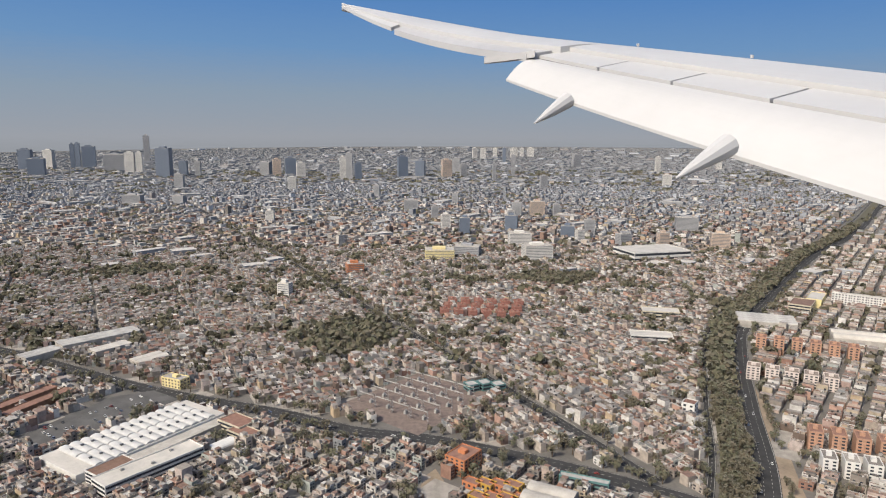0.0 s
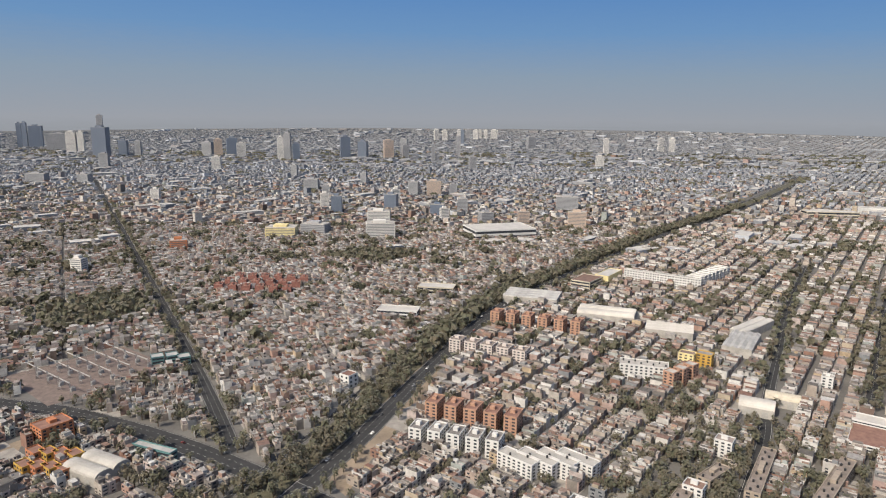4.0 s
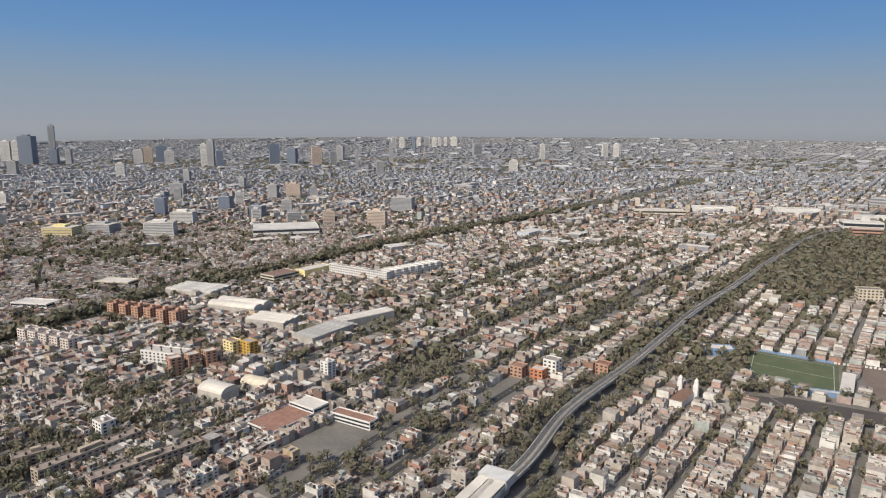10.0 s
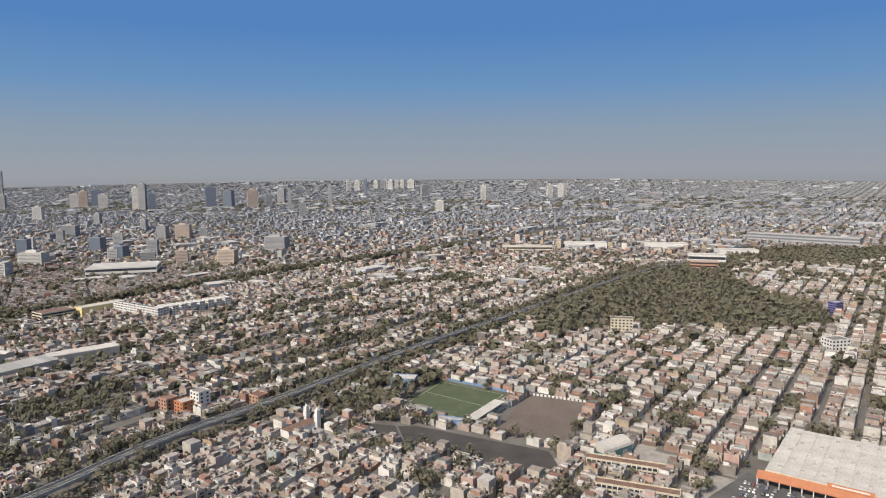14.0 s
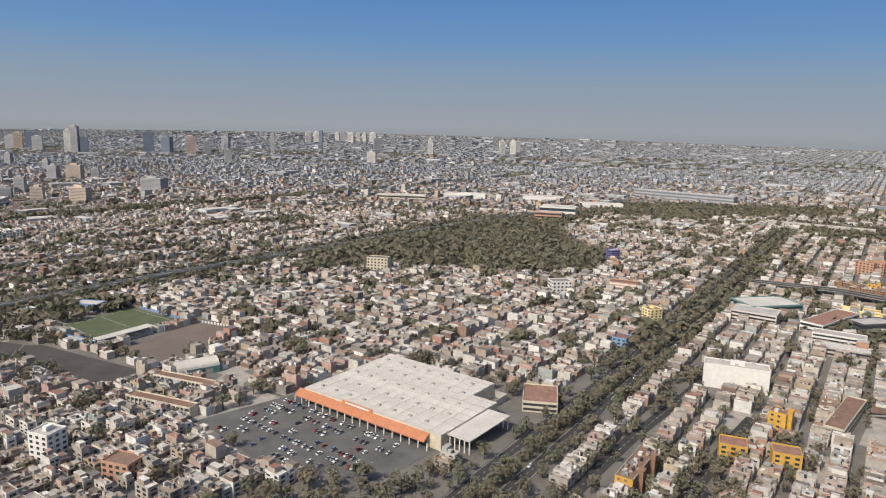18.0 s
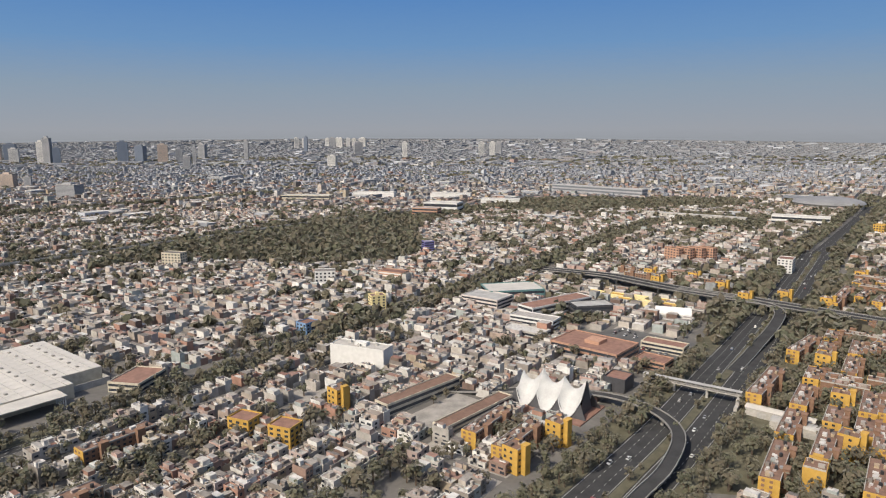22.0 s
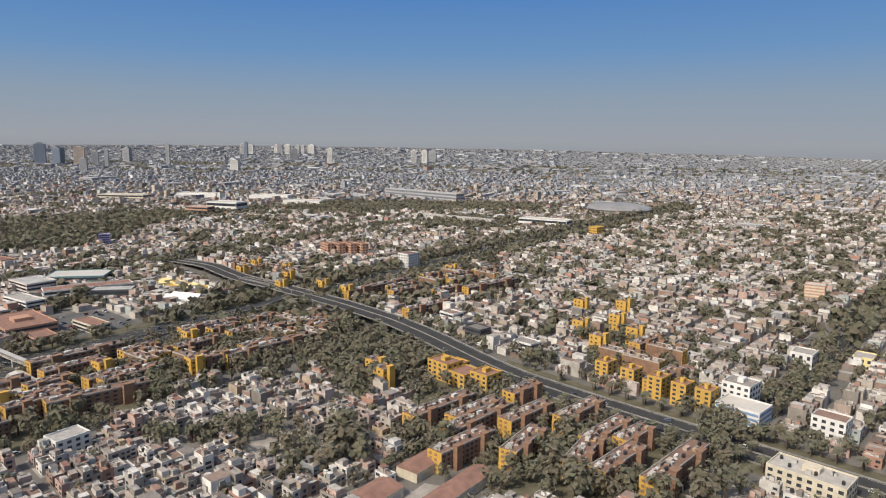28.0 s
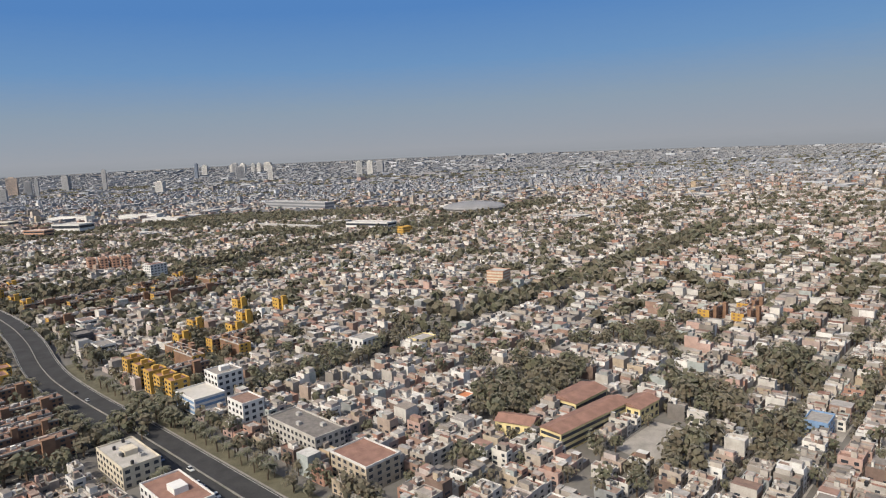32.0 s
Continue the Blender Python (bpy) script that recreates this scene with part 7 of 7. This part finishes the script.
rows_of_trees(FAR_HIGHWAY, (-16, -12, -8, 8, 12, 16), 5, 1.15)
rows_of_trees([p for p in VIADUCT if p[1] < 330], (-14, -9, 9, 14), 5, 1.0)
rows_of_trees(GREENWAY, (-5, 5, -2, 2), 4.2, 1.15)
area_of_trees(FOREST, 4.6, 1.25, .04)
area_of_trees(PARK, 4.0, 1.2, .06)
for poly in GROVES:
    area_of_trees(poly, 3.8, 1.15, .12)
for poly, deg in ESTATES:
    area_of_trees(poly, 3.5, 1.1, .3)
for poly in WOODS:
    area_of_trees(poly, 3.2, 1.5, .2)


area_of_trees(SLAB_TREES, 4.0, 1.1, .25)
for poly in CLUMPS:
    area_of_trees(poly, 3.4, 1.15, .1)


def street_trees():
    n = 4200
    px, py = RNG.uniform(-560, 1700, n), 40 + 680 * RNG.random(n) ** .8
    ok = in_view(px, py)
    ok[ok] = free(px[ok], py[ok], 1.0, True)
    clump = np.array([noise.noise(Vector((x / 45, y / 45, 7.0))) for x, y in zip(px, py)])
    ok &= RNG.random(n) < np.clip(.5 + 1.6 * clump, .12, 1.0)
    for x, y in zip(px[ok], py[ok]):
        plant(x, y, RNG.uniform(.6, 1.3))


street_trees()
for x, y in LANE_TREES:
    plant(x, y, RNG.uniform(.55, 1.0))


def trees():
    t = np.array(tree_pts)
    t = t[in_view(t[:, 0], t[:, 1])]
    t = t[RNG.random(len(t)) < np.where(t[:, 1] > near_edge(t[:, 0]) + 150, .82, .66)]
    t[:, 2] *= 1.3
    for poly in TREES_OFF:
        xs, ys = [p[0] for p in poly], [p[1] for p in poly]
        m = (t[:, 0] > min(xs)) & (t[:, 0] < max(xs)) & (t[:, 1] > min(ys)) & (t[:, 1] < max(ys))
        if m.any():
            idx = np.where(m)[0]
            t = np.delete(t, idx[inside(t[idx, 0], t[idx, 1], poly)], axis=0)
    key = t[:, 1] - near_edge(t[:, 0])
    t = t[np.argsort(key)]
    near_n = 270
    rng = random.Random(9)
    for x, y, s in t[:near_n]:
        k = rng.randrange(6)
        tr, cr = TREE_KINDS[k]
        m = at_deg(x, y, rng.uniform(0, 360)) @ Matrix.Diagonal((s, s, s * rng.uniform(.9, 1.15), 1))
        ob = put("tree", tr, None, m)
        tagged(ob, "leafy street tree with a dusty dark green crown" if k % 2 else "leafy street tree with an olive green crown", "tree", "street trees")
        put("crown", cr, ob)
    # palms along the avenue at street level
    for off in (-7.6, -9.2, 7.6, 9.2):
        for x, y, d in resample(offset_line(smooth_line([p for p in VIADUCT if 60 < p[1] < 170]), off), 5.5):
            s = rng.uniform(.75, 1.05)
            ob = put("palm_tree", PALM[0], None, at_deg(x, y, rng.uniform(0, 360), .12) @ Matrix.Diagonal((s, s, s, 1)))
            tagged(ob, "palm tree with a drooping green crown on the verge", "palm tree", "palms along the avenue")
            put("crown", PALM[1], ob)
    rest = t[near_n:]
    ahead = rest[:, 1] - near_edge(rest[:, 0])
    front = (ahead < 46) | ((rest[:, 2] > 1.45) & (ahead < 130))
    close, back = ~front & (ahead < 130), ~front & (ahead >= 130)

    def crowns(pts, q, lo, hi):
        n = len(pts)
        u = RNG.normal(size=(n, q, 3))
        u /= np.linalg.norm(u, axis=2, keepdims=True)
        wide = RNG.uniform(.8, 1.25, (n, 1, 2))
        r = RNG.uniform(.45, 1.0, (n, q, 1)) ** .6 * np.array([1.6, 1.6, 1.4])
        c = u * r
        c[..., :2] *= wide
        # three or four lobes break the outline
        lobe = RNG.normal(scale=.36, size=(n, 4, 3))
        c = c * .72 + np.take_along_axis(lobe, RNG.integers(0, 4, (n, q))[..., None].repeat(3, 2), 1)
        c *= pts[:, 2][:, None, None]
        c[..., 2] += (2.25 * pts[:, 2])[:, None]
        c[..., 0] += pts[:, 0][:, None]
        c[..., 1] += pts[:, 1][:, None]
        nrm = u + RNG.uniform(-.3, .3, (n, q, 3))
        nrm[..., 2] += .35
        nrm /= np.linalg.norm(nrm, axis=2, keepdims=True)
        t1 = np.cross(nrm, RNG.normal(size=(n, q, 3)))
        t1 /= np.linalg.norm(t1, axis=2, keepdims=True)
        t2 = np.cross(nrm, t1)
        s = RNG.uniform(lo, hi, (n, q, 1)) * pts[:, 2][:, None, None]
        v = np.stack([c - t1 * s - t2 * s * .8, c + t1 * s - t2 * s * .7 + nrm * s * .3, c + t1 * s * .9 + t2 * s, c - t1 * s * .8 + t2 * s * .9 - nrm * s * .3], axis=2).reshape(-1, 3)
        return v, np.arange(n * q * 4).reshape(-1, 4), np.repeat(RNG.integers(0, 2, n), q)

    n = len(rest)
    tr = boxes(rest[:, 0], rest[:, 1], .22 * rest[:, 2], .22 * rest[:, 2], np.zeros(n), 2.6 * rest[:, 2], np.zeros(n), 2, 2)
    stuff("tree_canopy", [crowns(rest[front], 68, .17, .31), crowns(rest[close], 30, .27, .48), crowns(rest[back], 9, .55, .95), tr], [M_LEAF, M_LEAF2, M_TRUNK], "dusty green trees lining streets and filling parks between the houses", "trees")
    # far tree belts
    k = 17000
    px, py = RNG.uniform(-3000, 4000, k), 690 + 1550 * RNG.random(k) ** 1.35
    mask = np.array([noise.noise(Vector((x / 190, y / 120, 3.0))) for x, y in zip(px, py)]) > .02
    ok = in_view(px, py) & mask
    px, py = px[ok], py[ok]
    n, q = len(px), 5
    u = RNG.normal(size=(n, q, 3))
    u[..., 2] = np.abs(u[..., 2])
    u /= np.linalg.norm(u, axis=2, keepdims=True)
    size = RNG.uniform(1.8, 4.2, n) * (1 + (py - 700) / 2600)
    c = u * (size * .7)[:, None, None]
    c[..., 0] += px[:, None] + RNG.uniform(-4, 4, (n, q))
    c[..., 1] += py[:, None]
    c[..., 2] = np.abs(c[..., 2]) + 1.2 + land(py)[:, None]
    t1 = np.cross(u, RNG.normal(size=(n, q, 3)))
    t1 /= np.linalg.norm(t1, axis=2, keepdims=True)
    t2 = np.cross(u, t1)
    s = (size * .7)[:, None, None]
    v = np.stack([c - t1 * s - t2 * s * .8, c + t1 * s - t2 * s * .7, c + t1 * s * .9 + t2 * s, c - t1 * s * .8 + t2 * s * .9], axis=2).reshape(-1, 3)
    stuff("far_trees", [(v, np.arange(n * q * 4).reshape(-1, 4), np.repeat(RNG.integers(0, 2, n), q))], [M_LEAF, M_LEAF2], "dark tree belts through the distant city", "trees")


trees()


# ---- the airliner's wing ----
def bow(a, b, c):
    """A smooth curve from a through b to c."""
    a, b, c = Vector(a), Vector(b), Vector(c)
    return lambda t: a * (2 * t - 1) * (t - 1) + b * 4 * t * (1 - t) + c * t * (2 * t - 1)


def skin(low, high, s0, s1, f0, f1, lift, thick, crown=0.0, ns=14, nf=5, nose=0.0):
    """A closed panel between two curves: spans s0..s1 along them and f0..f1 from the low to the high one."""
    top, bot = [], []
    for i in range(ns + 1):
        s = s0 + (s1 - s0) * i / ns
        a, b = low(s), high(s)
        for j in range(nf + 1):
            f = f0 + (f1 - f0) * j / nf
            p = a.lerp(b, f)
            up = crown * math.sin(math.pi * min(1, max(0, f)))
            edge = thick * (1 - nose * (abs(2 * (f - f0) / (f1 - f0) - 1) ** 3))
            top.append((p.x, p.y, p.z + lift + up))
            bot.append((p.x, p.y, p.z + lift + up - edge))
    w, k = nf + 1, len(top)
    f = []
    for i in range(ns):
        for j in range(nf):
            a = i * w + j
            f += [(a, a + w, a + w + 1, a + 1), (k + a, k + a + 1, k + a + w + 1, k + a + w)]
        a, b = i * w, i * w + nf
        f += [(a, k + a, k + a + w, a + w), (b, b + w, k + b + w, k + b)]
    e = ns * w
    f += [(j, j + 1, k + j + 1, k + j) for j in range(nf)] + [(e + j, k + e + j, k + e + j + 1, e + j + 1) for j in range(nf)]
    return Shape().add(top + bot, f)


def spindle(base, tip, r, n=10):
    """A pointed fairing with a flat inner end."""
    base, tip = Vector(base), Vector(tip)
    ax = (tip - base).normalized()
    u = ax.orthogonal().normalized()
    w = ax.cross(u)
    v, f = [], []
    for i in range(7):
        t = i / 6
        c, q = base.lerp(tip, t), r * (1 - t) ** .95 * (1 + .35 * t) + .004
        v += [tuple(c + (u * math.cos(2 * math.pi * k / n) + w * math.sin(2 * math.pi * k / n)) * q) for k in range(n)]
    for i in range(6):
        f += [(i * n + k, i * n + (k + 1) % n, (i + 1) * n + (k + 1) % n, (i + 1) * n + k) for k in range(n)]
    f += [tuple(range(n))[::-1], tuple(range(6 * n, 7 * n))]
    return Shape().add(v, f)


def aircraft_wing():
    paint = plain("white_wing_paint", (.41, .41, .415), .4, amount=.08, scale=.8, spec=.5)
    grey = plain("pale_grey_wing_paint", (.37, .37, .38), .4, amount=.1, scale=.8, spec=.5)
    dark = plain("dark_wing_gap", (.03, .03, .032), .7, amount=.2)
    ob = thing("aircraft_wing", pose(7.54, 4.10, 118.85), "white airliner wing with a lowered flap and two pointed fairings", "aircraft wing")
    crest_out = bow((1.7, 6.88, .9), (.09, 9.12, 1.43), (-1.52, 11.35, 2.07))
    edge_out = bow((.9, 6.4, .75), (-.31, 8.78, 1.26), (-1.49, 11.15, 2.03))
    crest_in = bow((1.7, 6.88, .9), (3.1, 4.94, .47), (4.5, 2.9, 0.0))
    gap = bow((.98, 6.51, .75), (2.14, 4.36, .245), (3.3, 2.2, -.2))
    flap_top = bow((.94, 6.52, .718), (2.075, 4.372, .226), (3.235, 2.16, -.240))
    flap_low = bow((.66, 6.43, .52), (1.72, 4.1, -.08), (2.9, 1.6, -.65))
    far_out = lambda s: crest_out(s) + (crest_out(s) - edge_out(s)) * .9 - Vector((0, 0, .30 * (1 - s)))
    far_in = lambda s: crest_in(s) + (crest_in(s) - gap(s)) * .8 - Vector((0, 0, .38))

    def piece(name, shape, mat=paint, label="", parent=ob):
        return put(name, shape.mesh(name, mat, smooth=False), parent, None, label)

    piece("outer_panel", skin(edge_out, crest_out, 0, 1, .36, 1, 0, .10, .03), label="white outer wing skin")
    piece("outer_panel", skin(edge_out, crest_out, .62, 1, 0, .35, 0, .05), label="white wing tip skin")
    piece("aileron", skin(edge_out, crest_out, .02, .60, 0, .34, -.012, .07), grey, "pale grey aileron")
    piece("leading_edge", skin(crest_out, far_out, 0, 1, .003, 1, 0, .12, .02, nose=.8), label="white leading edge")
    piece("inner_panel", skin(gap, crest_in, 0, 1, .40, 1, 0, .16, .03), label="white inner wing skin")
    piece("leading_edge", skin(crest_in, far_in, 0, 1, .003, 1, 0, .18, .02, nose=.8), label="white leading edge")
    # near-black piece stands in for the shade inside the slot
    piece("slot", skin(gap, crest_in, 0, 1, -.10, .39, -.045, .10), dark, "dark slot below the spoilers")
    for k, (a, b) in enumerate(((.0, .165), (.17, .33), (.335, .50), (.505, .68), (.685, 1.0))):
        piece("spoiler", skin(gap, crest_in, a, b, 0.0, .385, -.006, .03), paint, "white spoiler panel")
    flap = piece("flap", skin(flap_low, flap_top, 0, 1, 0, 1, 0, .09, .05, ns=20, nf=8, nose=.75), paint, "large lowered white flap")
    for a, b, r in (((1.06, 5.49, .28), (.755, 5.2, .09), .06), ((1.68, 3.87, -.05), (1.296, 3.6, -.223), .065)):
        piece("fairing", spindle(a, b, r), paint, "pointed white flap fairing", flap)
    arm = Shape()
    for z0, w in ((.715, .10), (.745, .05)):
        arm.add([(.92, 6.42, z0), (.95, 6.56, z0), (.50, 7.06, z0), (.49, 6.98, z0), (.92, 6.42, z0 + .03), (.95, 6.56, z0 + .03), (.50, 7.06, z0 + .03), (.49, 6.98, z0 + .03)], BOX_Q)
    piece("hinge_arm", arm, grey, "pale grey hinge arm beside the aileron")
    stud = Shape().drum(0, 0, 0, .025, .014, n=8).mesh("stud", grey)
    for s in (.08, .32, .54, .78):
        p = crest_in(s)
        put("stud", stud, ob, pose(p.x, p.y, p.z + .005))


aircraft_wing()
